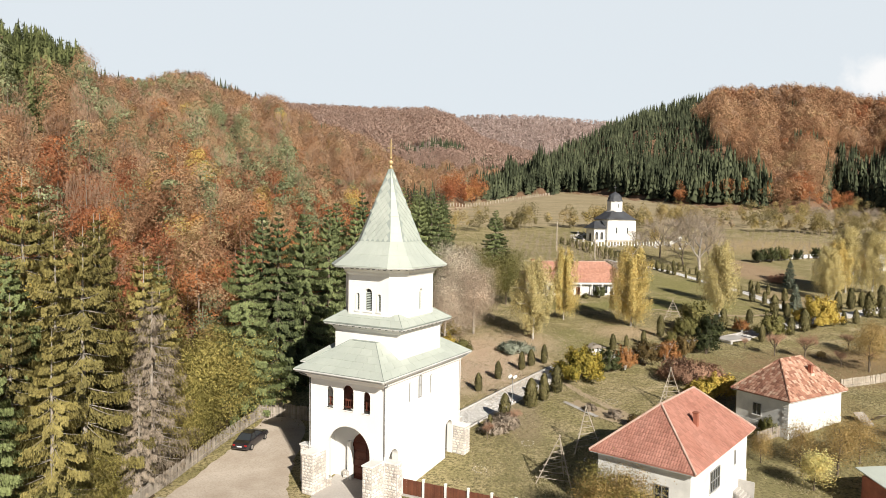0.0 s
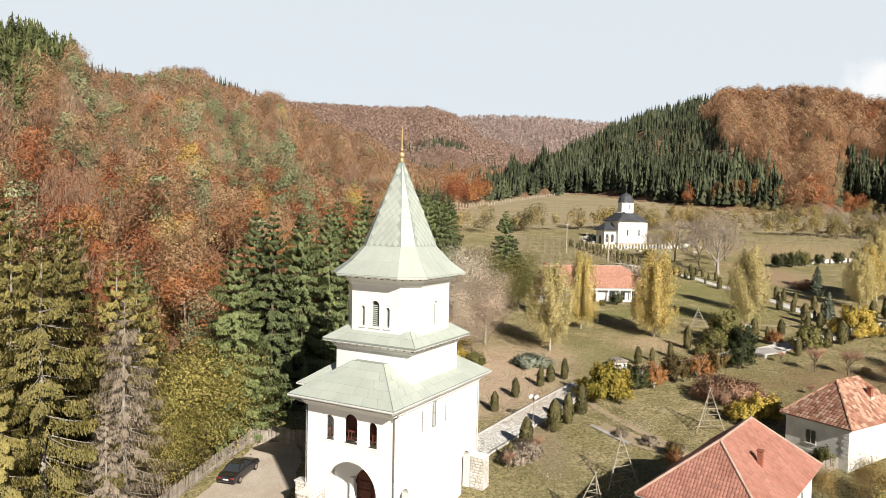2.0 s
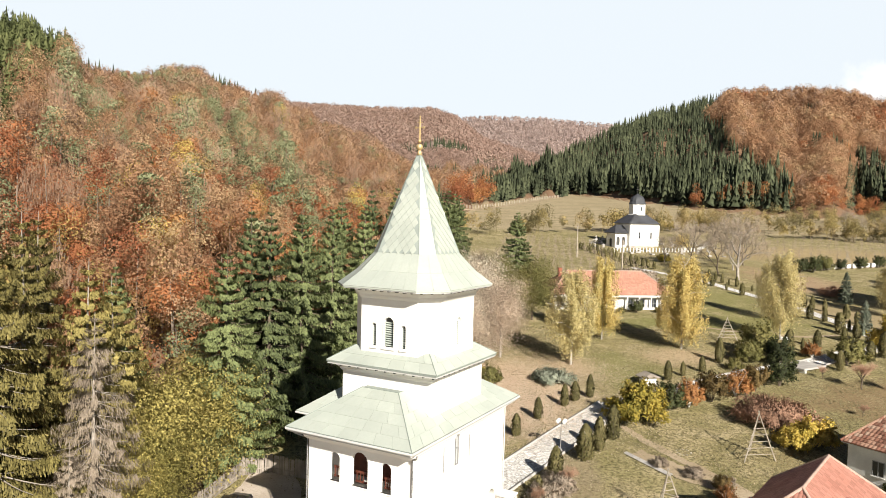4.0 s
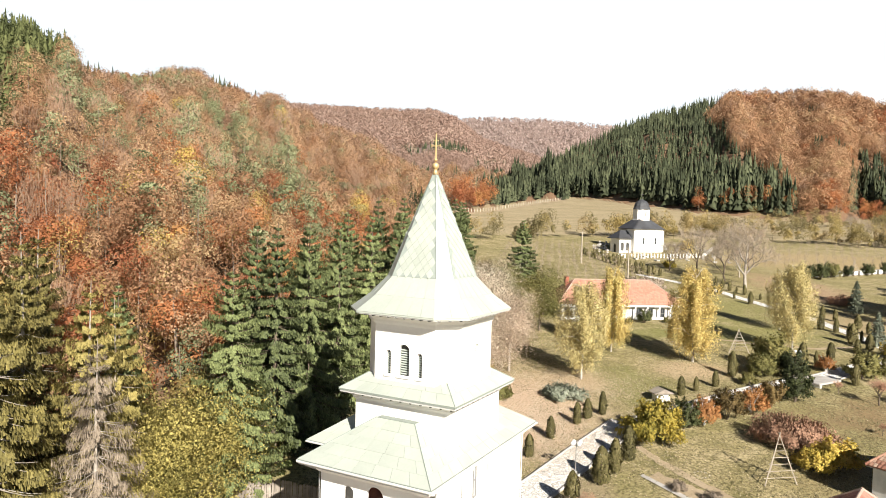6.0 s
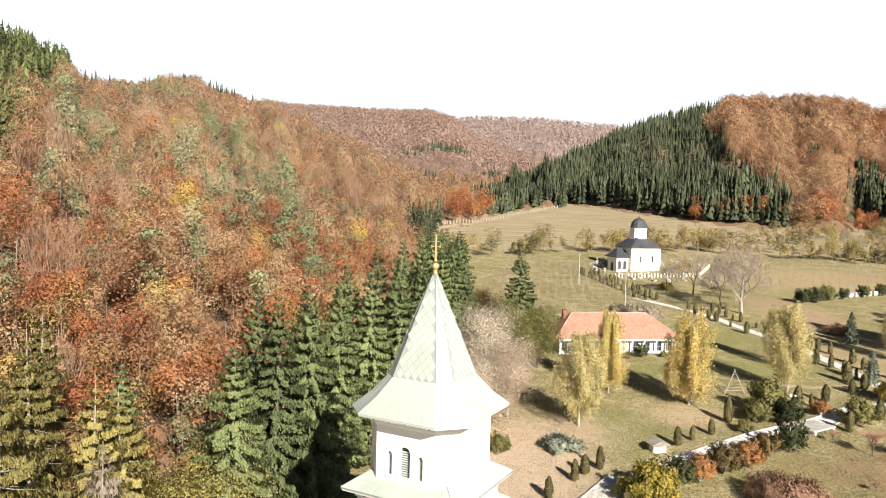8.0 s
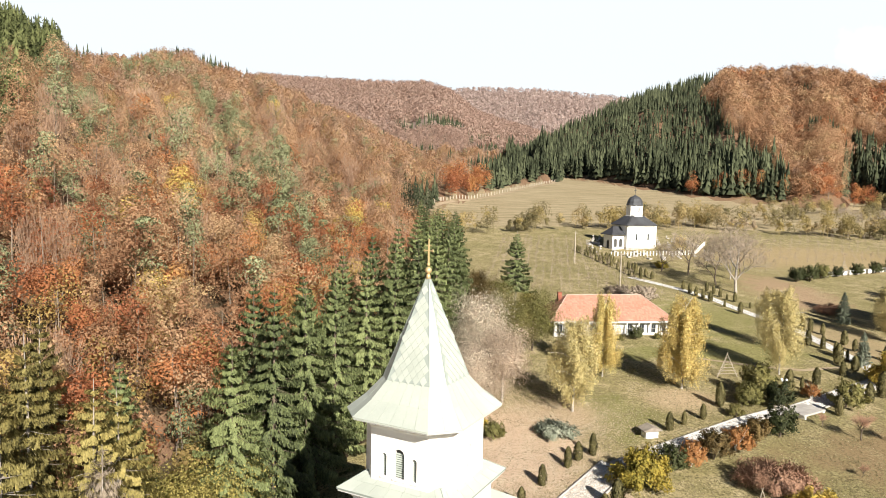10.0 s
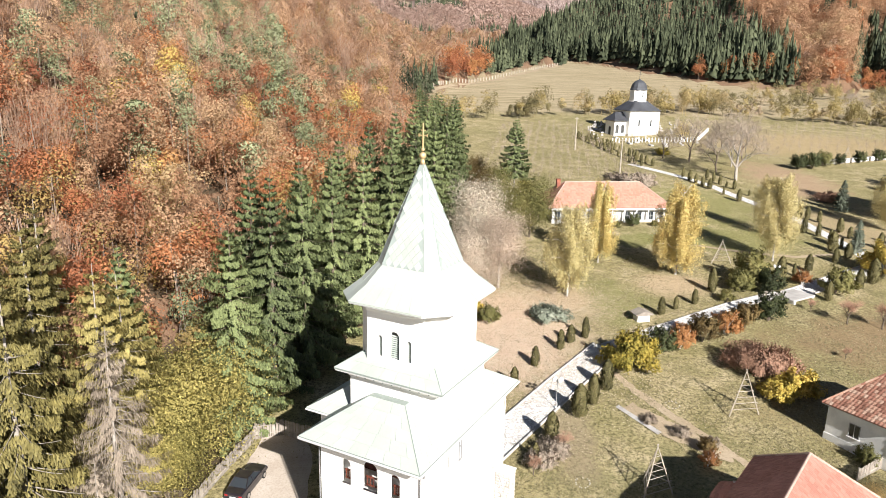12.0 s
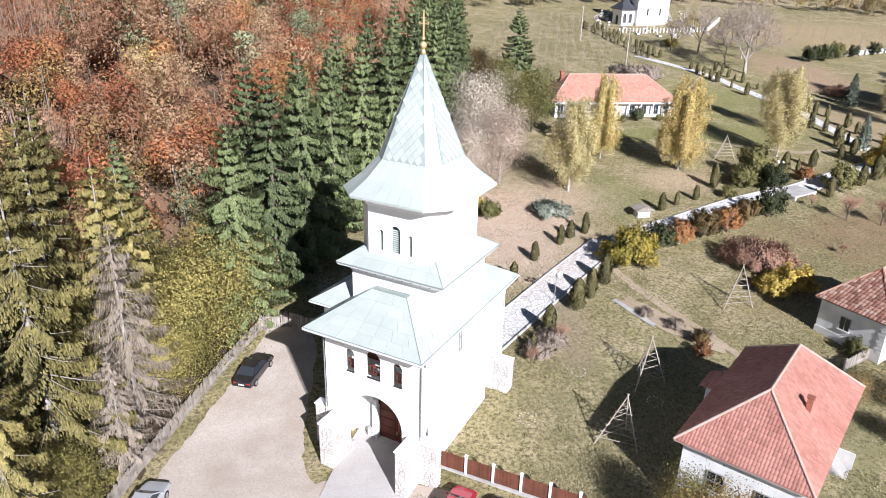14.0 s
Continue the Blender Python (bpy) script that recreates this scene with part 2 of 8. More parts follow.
M["brownpanel"] = weathered("brown_stained_fence", (0.16, 0.06, 0.035), (0.09, 0.035, 0.022), 3, 0.6, 0, 0.3, 0.35)
M["concrete"] = weathered("old_concrete", (0.5, 0.48, 0.45), (0.33, 0.31, 0.29), 2, 0.9, 0, 0.4)
M["bark"] = weathered("grey_brown_bark", (0.2, 0.16, 0.12), (0.09, 0.07, 0.05), 5, 0.95, 0, 0.8)
M["palebark"] = weathered("pale_grey_bark", (0.42, 0.38, 0.33), (0.22, 0.19, 0.16), 5, 0.95, 0, 0.6)
M["woodbark"] = weathered("grey_wood_trunks", (0.3, 0.25, 0.2), (0.16, 0.125, 0.095), 3, 0.95, 0, 0.3)
M["birchbark"] = weathered("white_birch_bark", (0.7, 0.67, 0.6), (0.25, 0.22, 0.2), 4, 0.85, 0, 0.4)
M["limed"] = weathered("limewashed_trunk", (0.78, 0.77, 0.74), (0.6, 0.58, 0.55), 4, 0.9, 0, 0.3)
M["glass"] = Nodes("dark_window_glass").done((0.03, 0.035, 0.04), 0.08, 0, 0.6)
M["paleglass"] = Nodes("pale_window_glass").done((0.45, 0.46, 0.46), 0.12, 0, 0.6)
M["greyframe"] = weathered("grey_window_frame", (0.3, 0.3, 0.29), (0.2, 0.2, 0.2), 3, 0.6)
M["orange_tile"] = weathered("orange_clay_tile", (0.45, 0.225, 0.175), (0.35, 0.155, 0.115), 1.2, 0.85, 0, 0.3, 0.3)
M["ridge_clay"] = weathered("pale_pink_ridge_tile", (0.52, 0.38, 0.32), (0.36, 0.24, 0.19), 3, 0.9, 0, 0.5)
M["pale_tile"] = weathered("faded_pink_clay_tile", (0.47, 0.255, 0.19), (0.4, 0.2, 0.14), 1.2, 0.85, 0, 0.3, 0.25)
M["mortar"] = weathered("pale_ridge_mortar", (0.6, 0.52, 0.44), (0.42, 0.33, 0.26), 3, 0.9, 0, 0.5)
M["slate"] = weathered("dark_grey_sheet_roof", (0.085, 0.09, 0.1), (0.05, 0.05, 0.055), 1, 0.5, 0.2, 0.1, 0.25)
M["brick"] = weathered("old_red_brick", (0.33, 0.12, 0.075), (0.18, 0.07, 0.05), 3, 0.9, 0, 0.5, 0.4)
M["ground"] = ground_material()
M["lot"] = dirt_material("pale_gravel_dirt", (0.4, 0.335, 0.27), (0.52, 0.455, 0.385), (0.3, 0.25, 0.2))
M["pave"] = dirt_material("pale_concrete_apron", (0.42, 0.39, 0.36), (0.5, 0.475, 0.445), (0.36, 0.33, 0.3))


def gravel_material():
    n = Nodes("white_marble_paving")
    p = n.position()
    vor = n.add("ShaderNodeTexVoronoi", Scale=3.2)
    vor.feature = 'DISTANCE_TO_EDGE'
    n.link(p, vor.inputs["Vector"])
    cell = n.add("ShaderNodeTexVoronoi", Scale=3.2)
    n.link(p, cell.inputs["Vector"])
    sep = n.t.nodes.new("ShaderNodeSeparateColor")
    n.link(cell.outputs["Color"], sep.inputs[0])
    c = n.ramp(sep.outputs[0], [(0.0, (0.52, 0.51, 0.49)), (0.5, (0.68, 0.67, 0.65)), (1.0, (0.8, 0.79, 0.77))])
    c = n.mix(n.ramp(vor.outputs["Distance"], [(0.02, (1, 1, 1)), (0.09, (0, 0, 0))]), c, (0.2, 0.18, 0.15))
    n.bump(vor.outputs["Distance"], 0.5, 0.05)
    return n.done(c, 0.9)


M["gravel"] = gravel_material()
M["trail"] = dirt_material("trodden_earth", (0.33, 0.26, 0.17), (0.42, 0.34, 0.24), (0.22, 0.17, 0.11))
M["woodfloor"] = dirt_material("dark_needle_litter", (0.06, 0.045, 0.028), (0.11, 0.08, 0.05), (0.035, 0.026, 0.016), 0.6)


def mottled_tile():
    n = Nodes("mottled_clay_tile")
    c = n.ramp(n.island(), [(0.0, (0.19, 0.09, 0.06)), (0.35, (0.34, 0.16, 0.11)), (0.65, (0.44, 0.25, 0.175)), (1.0, (0.52, 0.37, 0.28))])
    fine = n.noise(n.position(), 6, 6, 0.7)
    c = n.mix(n.ramp(fine, [(0.45, (0, 0, 0)), (0.75, (0.7, 0.7, 0.7))]), c, (0.17, 0.11, 0.08))
    n.bump(fine, 0.4, 0.02)
    return n.done(c, 0.9)


M["mottled"] = mottled_tile()
L = {}
L["spruce"] = foliage("spruce_needles", [(0.045, 0.058, 0.025), (0.146, 0.175, 0.07), (0.272, 0.31, 0.125)], 0.05, 0.12)
L["olivespruce"] = foliage("sunlit_olive_spruce", [(0.067, 0.059, 0.02), (0.224, 0.19, 0.063), (0.392, 0.325, 0.112)], 0.05, 0.15)
L["deadspruce"] = foliage("dry_grey_twigs", [(0.17, 0.135, 0.1), (0.3, 0.245, 0.185), (0.44, 0.365, 0.285)], 0.05, 0.1)
L["bluespruce"] = foliage("blue_spruce_needles", [(0.09, 0.105, 0.07), (0.2, 0.225, 0.16), (0.36, 0.38, 0.3)], 0.05, 0.1)
L["thuja"] = foliage("thuja_scales", [(0.055, 0.05, 0.02), (0.125, 0.11, 0.042), (0.23, 0.195, 0.085)], 0.1, 0.2)
L["birch"] = foliage("yellow_birch_leaves", [(0.484, 0.375, 0.145), (0.726, 0.568, 0.218), (0.75, 0.75, 0.351)], 0.05, 0.5)
L["palebirch"] = foliage("pale_olive_birch_leaves", [(0.418, 0.354, 0.164), (0.632, 0.531, 0.253), (0.75, 0.683, 0.366)], 0.05, 0.5)
L["pinkbrown"] = foliage("dry_pinkish_leaves", [(0.49, 0.378, 0.282), (0.684, 0.561, 0.442), (0.75, 0.708, 0.576)], 0.05, 0.45)
L["rust"] = foliage("rust_red_leaves", [(0.17, 0.08, 0.03), (0.34, 0.15, 0.055), (0.45, 0.24, 0.09)], 0.05, 0.35)
L["ochre"] = foliage("ochre_brown_leaves", [(0.19, 0.12, 0.045), (0.36, 0.245, 0.09), (0.52, 0.38, 0.16)], 0.05, 0.35)
L["redbush"] = foliage("wine_red_twigs", [(0.25, 0.144, 0.094), (0.413, 0.247, 0.165), (0.562, 0.356, 0.253)], 0.05, 0.25)
L["green"] = foliage("olive_green_leaves", [(0.09, 0.09, 0.03), (0.19, 0.18, 0.06), (0.32, 0.27, 0.1)], 0.05, 0.3)
L["olivehedge"] = foliage("olive_yellow_hedge_leaves", [(0.123, 0.112, 0.031), (0.304, 0.266, 0.078), (0.536, 0.448, 0.15)], 0.05, 0.3)
L["grassblade"] = foliage("autumn_grass_blades", [(0.103, 0.094, 0.046), (0.241, 0.213, 0.115), (0.483, 0.402, 0.253)], 0.02, 0.25)
L["yellowgreen"] = foliage("yellow_green_leaves", [(0.149, 0.143, 0.027), (0.437, 0.337, 0.063), (0.736, 0.541, 0.144)], 0.05, 0.35)
L["brownleaf"] = foliage("brown_olive_leaves", [(0.07, 0.05, 0.02), (0.16, 0.11, 0.04), (0.26, 0.18, 0.07)], 0.05, 0.3)
L["twigs"] = foliage("bare_grey_twigs", [(0.242, 0.193, 0.143), (0.363, 0.297, 0.231), (0.462, 0.385, 0.308)], 0.05, 0.1)
L["deepgreen"] = foliage("glossy_dark_green_leaves", [(0.02, 0.026, 0.011), (0.055, 0.066, 0.022), (0.15, 0.16, 0.065)], 0.05, 0.2)
L["litter"] = foliage("fallen_leaves", [(0.552, 0.408, 0.299), (0.72, 0.575, 0.437), (0.72, 0.713, 0.564)], 0.05, 0.1)
W = {}
W["beech"] = woods("autumn_beech_crowns", [(0.299, 0.167, 0.098), (0.407, 0.238, 0.137), (0.502, 0.309, 0.182), (0.562, 0.38, 0.227), (0.574, 0.438, 0.234)], 8, 0.65, 0.05)
W["red"] = woods("orange_red_crowns", [(0.275, 0.11, 0.065), (0.418, 0.168, 0.082), (0.549, 0.249, 0.113), (0.582, 0.359, 0.142)], 8, 0.65, 0.05)
W["gold"] = woods("olive_gold_crowns", [(0.273, 0.202, 0.085), (0.429, 0.312, 0.117), (0.598, 0.436, 0.163)], 8, 0.6, 0.05)
W["yellow"] = woods("yellow_crowns", [(0.408, 0.3, 0.09), (0.552, 0.414, 0.108), (0.684, 0.528, 0.18)], 8, 0.4, 0.06)
W["bare"] = woods("thin_greyish_crowns", [(0.366, 0.244, 0.171), (0.476, 0.329, 0.232), (0.586, 0.421, 0.311)], 8, 0.65, 0.05)
W["pine"] = woods("grey_green_pines", [(0.152, 0.17, 0.088), (0.257, 0.281, 0.152), (0.386, 0.41, 0.234)], 7, 0.2, 0.06)
W["fir"] = woods("dark_spruce_wood", [(0.028, 0.035, 0.02), (0.065, 0.077, 0.042), (0.13, 0.145, 0.08)], 5, 0.05, 0.06)
W["topfir"] = woods("green_hilltop_spruce", [(0.041, 0.052, 0.021), (0.098, 0.114, 0.044), (0.197, 0.209, 0.087)], 5, 0.12)
# ridge and far: bare woods with aerial haze painted into the tones
W["ridge"] = woods("hazed_bare_ridge_wood", [(0.389, 0.265, 0.213), (0.454, 0.328, 0.268), (0.519, 0.385, 0.323)], 14, 0.6, 0.04)
W["far"] = woods("haze_paled_far_wood", [(0.441, 0.347, 0.315), (0.504, 0.404, 0.367), (0.567, 0.462, 0.425)], 25, 0.5, 0.04)
W["meadowtrees"] = woods("mixed_field_trees", [(0.13, 0.11, 0.055), (0.22, 0.19, 0.095), (0.42, 0.33, 0.13), (0.36, 0.28, 0.21)], 7, 0.3, 0.05)

# ---- mesh helpers ----


def part(name, bm, material, parent=None, label="", smooth=False):
    """Links a bmesh as one mesh object, under a thing or a part."""
    me = bpy.data.meshes.new(name)
    bm.normal_update()
    bm.to_mesh(me)
    bm.free()
    me.materials.append(material)
    if smooth:
        me.polygons.foreach_set("use_smooth", [True] * len(me.polygons))
    ob = new(name, me)
    if parent:
        ob.parent = parent
    if label:
        ob["label"] = label
    return ob


def again(name, me, parent, m):
    """One more piece on a mesh that is there already."""
    ob = new(name, me)
    ob.parent = parent
    ob.matrix_basis = m
    return ob


def thing(name, m, label, category, group="", kind=""):
    ob = new(name)
    ob.empty_display_size = 0.3
    ob.matrix_world = m
    return tagged(ob, label, category, group, kind)


def box(bm, x0, x1, y0, y1, z0, z1, m=None, bevel=0.0):
    r = bmesh.ops.create_cube(bm, size=1.0)
    for v in r["verts"]:
        v.co = Vector((x0 + (v.co.x + 0.5) * (x1 - x0), y0 + (v.co.y + 0.5) * (y1 - y0), z0 + (v.co.z + 0.5) * (z1 - z0)))
    if bevel:
        es = {e for v in r["verts"] for e in v.link_edges}
        r2 = bmesh.ops.bevel(bm, geom=list(es), offset=bevel, segments=1, affect='EDGES')
        vs = list({v for f in r2["faces"] for v in f.verts} | {v for v in r["verts"] if v.is_valid})
    else:
        vs = r["verts"]
    if m is not None:
        bmesh.ops.transform(bm, matrix=m, verts=vs)
    return bm


def boxed(x0, x1, y0, y1, z0, z1, m=None, bevel=0.0):
    return box(bmesh.new(), x0, x1, y0, y1, z0, z1, m, bevel)


def rod(bm, a, b, r0, r1=None, sides=8):
    """A tapered round bar from a to b."""
    a, b = Vector(a), Vector(b)
    r1 = r0 if r1 is None else r1
    d = b - a
    m = Matrix.Translation((a + b) / 2) @ d.to_track_quat("Z", "Y").to_matrix().to_4x4()
    bmesh.ops.create_cone(bm, cap_ends=True, segments=sides, radius1=r0, radius2=r1, depth=d.length, matrix=m)
    return bm


def prism(bm, outline, y0, y1):
    """A solid with an x-z outline, from y0 to y1."""
    a = [bm.verts.new((x, y0, z)) for x, z in outline]
    b = [bm.verts.new((x, y1, z)) for x, z in outline]
    k = len(outline)
    bm.faces.new(a)
    bm.faces.new(b[::-1])
    for i in range(k):
        bm.faces.new((a[(i + 1) % k], a[i], b[i], b[(i + 1) % k]))
    bmesh.ops.recalc_face_normals(bm, faces=bm.faces)
    return bm


def arch(x, z0, half, top, steps=14):
    """The outline of an opening with a round head."""
    zs = top - half
    pts = [(x - half, z0)]
    pts += [(x - half * math.cos(math.pi * i / steps), zs + half * math.sin(math.pi * i / steps)) for i in range(steps + 1)]
    return pts + [(x + half, z0)]


def wall_slab(outer, holes, thick):
    """A wall in the x-z plane with its face at y = 0 and its back at y = thick, openings cut through."""
    bm = bmesh.new()
    for loop in [outer] + list(holes):
        vs = [bm.verts.new((x, 0, z)) for x, z in loop]
        for i in range(len(vs)):
            bm.edges.new((vs[i - 1], vs[i]))
    bmesh.ops.triangle_fill(bm, use_beauty=True, use_dissolve=False, edges=bm.edges[:])
    ext = bmesh.ops.extrude_face_region(bm, geom=bm.faces[:])
    bmesh.ops.translate(bm, vec=(0, thick, 0), verts=[v for v in ext["geom"] if isinstance(v, bmesh.types.BMVert)])
    bmesh.ops.recalc_face_normals(bm, faces=bm.faces)
    return bm


def big_mesh(name, verts, quads, material, smooth=False):
    """A mesh straight from arrays, for what holds very many faces."""
    verts = np.asarray(verts, dtype=np.float32)
    quads = np.asarray(quads, dtype=np.int32)
    soft = np.ascontiguousarray(verts[:, 3:6]) if verts.shape[1] == 6 else None
    verts = np.ascontiguousarray(verts[:, :3])
    me = bpy.data.meshes.new(name)
    me.vertices.add(len(verts))
    me.vertices.foreach_set("co", verts.ravel())
    me.loops.add(quads.size)
    me.loops.foreach_set("vertex_index", quads.ravel())
    me.polygons.add(len(quads))
    me.polygons.foreach_set("loop_start", np.arange(0, quads.size, quads.shape[1], dtype=np.int32))
    me.update(calc_edges=True)
    if soft is None:
        me.validate()
    else:
        # each leaf is shaded with the rounding of its bough
        me.polygons.foreach_set("use_smooth", [True] * len(me.polygons))
        me.attributes.new("custom_normal", 'FLOAT_VECTOR', 'POINT').data.foreach_set("vector", soft.ravel())
    if smooth:
        me.polygons.foreach_set("use_smooth", [True] * len(me.polygons))
    me.materials.append(material)
    return me


def unit(v):
    return v / np.maximum(np.linalg.norm(v, axis=-1, keepdims=True), 1e-9)


def cards(c, along, across, out=None):
    """Three-cornered leaves: centres, half length and half width vectors; out: the way the foliage faces there."""
    k = len(c)
    if out is not None:
        flip = np.where((np.cross(along, across) * out).sum(-1, keepdims=True) > 0, -1.0, 1.0)
        across = across * flip
    v = np.stack([c - along, c + along * 0.55 + across * 1.15, c + along * 0.8 - across * 1.15], 1).reshape(-1, 3)
    if out is not None:
        v = np.concatenate([v, np.repeat(out, 3, 0)], 1)
    return v, np.arange(3 * k).reshape(-1, 3)


def random_cards(rng, c, size, up=0.0, slim=0.55, hang=0.0, out=None, loose=0.3):
    """Leaves turned at random; up: lean of the long side towards the sky, hang: towards the ground."""
    k = len(c)
    a = unit(rng.normal(size=(k, 3)) + np.array([0, 0, up - hang]))
    b = unit(np.cross(a, rng.normal(size=(k, 3))))
    s = (size * rng.uniform(0.6, 1.3, k))[:, None]
    if out is not None:
        out = unit(out + rng.normal(0, loose, (k, 3)))
    return cards(c, a * s, b * s * slim, out)


def with_normals(v, q):
    """Positions with the vertex normals of their faces."""
    if v.shape[1] == 6:
        return v
    f = np.cross(v[q[:, 1]] - v[q[:, 0]], v[q[:, 2]] - v[q[:, 0]])
    n = np.zeros_like(v)
    for i in range(q.shape[1]):
        np.add.at(n, q[:, i], f)
    return np.concatenate([v, unit(n)], 1)


def joined(pieces):
    vs, qs, off = [], [], 0
    mixed = len({q.shape[1] for v, q in pieces}) > 1
    if any(v.shape[1] == 6 for v, q in pieces):
        pieces = [(with_normals(v, q), q) for v, q in pieces]
    for v, q in pieces:
        if mixed and q.shape[1] == 4:
            q = np.concatenate([q[:, :3], q[:, [0, 2, 3]]])
        vs.append(v)
        qs.append(q + off)
        off += len(v)
    return np.concatenate(vs), np.concatenate(qs)


def tube(points, radii, sides=6):
    """A tapered tube along points."""
    points = np.asarray(points, float)
    k = len(points)
    d = unit(np.gradient(points, axis=0))
    ref = np.array([0.31, 0.83, 0.2])
    u = unit(np.cross(d, ref))
    w = np.cross(d, u)
    ang = np.arange(sides) * 2 * math.pi / sides
    ring = (u[:, None] * np.cos(ang)[None, :, None] + w[:, None] * np.sin(ang)[None, :, None]) * np.asarray(radii)[:, None, None]
    v = (points[:, None] + ring).reshape(-1, 3)
    i, j = np.meshgrid(np.arange(k - 1), np.arange(sides), indexing="ij")
    a = i * sides + j
    b = i * sides + (j + 1) % sides
    q = np.stack([a, b, b + sides, a + sides], -1).reshape(-1, 4)
    return v, q


# ---- the lie of the land ----


def valley(y):
    return np.interp(y, [-3000, 50, 62, 80, 120, 240, 470, 700, 3000], [0, 0, 0.5, 2.2, 6.2, 16.4, 38.8, 58, 120])


HILLS = [
    # bearings, distance of the foot, distance of the crest, height angle of the crest seen from the valley mouth
    ([-150, -90, -60, -35, -30, -28.4, -27.3, -25.5, -19, -14, -9, -4, -2, -1, 1, 4, 8, 12],
     [60, 55, 50, 56, 62, 64, 65, 68, 82, 95, 122, 172, 240, 322, 350, 400, 470, 560],
     [250, 260, 290, 400, 425, 435, 445, 560, 640, 690, 700, 700, 690, 680, 680, 690, 700, 700],
     [0, 13, 15, 11.3, 10.6, 10.2, 9.3, 9.0, 9.6, 8.1, 6.3, 4.2, 3.4, 3.1, 3.0, 3.2, 3.6, 3.4]),
    ([-40, -20, -14, -6.7, -3, -1.2, 0.6, 3, 6.6, 9, 14],
     [800, 800, 800, 780, 760, 750, 750, 780, 820, 860, 900],
     [1500, 1500, 1500, 1500, 1500, 1500, 1520, 1550, 1600, 1650, 1650],
     [5, 7.7, 8.35, 8.22, 8.28, 8.35, 7.8, 6.1, 5.0, 4.3, 3]),
    ([-20, -5, 0, 3, 7.5, 11.5, 16, 30, 60],
     [1750, 1750, 1750, 1750, 1750, 1750, 1750, 1750, 1750],
     [2500, 2500, 2500, 2500, 2500, 2500, 2500, 2500, 2500],
     [5, 7.2, 7.6, 7.95, 7.85, 7.5, 7.0, 6, 4]),
    ([4, 6.6, 8.5, 9.8, 13, 16, 18, 20, 23, 26.2, 28, 29.2, 31.5, 34, 40, 60, 90, 150],
     [640, 560, 520, 510, 480, 450, 430, 415, 408, 402, 405, 470, 430, 390, 360, 330, 300, 300],
     [800, 780, 760, 750, 742, 738, 734, 730, 720, 700, 680, 665, 645, 630, 600, 520, 500, 480],
     [3.0, 3.6, 4.6, 5.4, 6.9, 8.0, 8.5, 9.0, 8.9, 8.9, 8.6, 8.3, 7.5, 7.4, 7.5, 8, 6, 0]),
]


def land(x, y, bumps=True):
    """Height of the ground at x, y (arrays)."""
    x, y = np.asarray(x, float), np.asarray(y, float)
    r = np.hypot(x, y)
    az = np.degrees(np.arctan2(x, y))
    z = valley(y)
    wav = np.sin(az * 0.9 + 1) * 0.5 + np.sin(az * 2.3 + r * 0.004) * 0.35 + np.sin(r * 0.021 + az * 0.4) * 0.25
    for bear, foot, crest, el in HILLS:
        f = np.interp(az, bear, foot)
        c = np.interp(az, bear, crest)
        e = np.interp(az, bear, el)
        top = 24.5 + c * np.tan(np.radians(e))
        u = np.clip((r - f) / (c - f), 0, None)
        lift = np.clip(u, 0, 1) ** 0.95
        swell = 14 * wav * np.clip(u, 0, 1) * np.clip(1 - u, 0, 1) * 2.2
        gully = (foot[0] < 100) * np.sin(az * 2.6 + 0.012 * r + 0.8 * np.sin(az * 0.7)) * 5 * np.clip(u * 3, 0, 1) * np.clip((1 - u) * 1.6, 0, 1)
        swell = swell + gully
        h = valley(f * np.cos(np.radians(az))) * (1 - lift) + top * lift + (swell if bumps else 0)
        h = np.where(u > 1, top - (r - c) * 0.35, h)
        inside = (az > bear[0]) & (az < bear[-1]) & (r > f)
        z = np.where(inside, np.maximum(z, h), z)
    return z


def lie(x, y):
    return float(land(np.array([x]), np.array([y]))[0])


def spaced(edges, steps):
    out = []
    for a, b, s in zip(edges[:-1], edges[1:], steps):
        out.append(np.arange(a, b, s))
    return np.concatenate(out + [[edges[-1]]])


gx = spaced([-3200, -900, -300, -60, 110, 400, 900, 3200], [120, 24, 8, 2, 8, 24, 120])
gy = spaced([-3200, -600, -60, 30, 130, 300, 900, 2600, 3400], [120, 24, 6, 2, 4, 12, 20, 80])
GX, GY = np.meshgrid(gx, gy, indexing="ij")
GZ = land(GX, GY)
ii, jj = np.meshgrid(np.arange(len(gx) - 1), np.arange(len(gy) - 1), indexing="ij")
a0 = ii * len(gy) + jj
ground_quads = np.stack([a0, a0 + len(gy), a0 + len(gy) + 1, a0 + 1], -1).reshape(-1, 4)
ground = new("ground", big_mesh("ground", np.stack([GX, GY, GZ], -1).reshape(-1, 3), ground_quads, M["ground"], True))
tagged(ground, "olive and tan autumn grass on valley floor and hillsides", "ground", kind="structure")


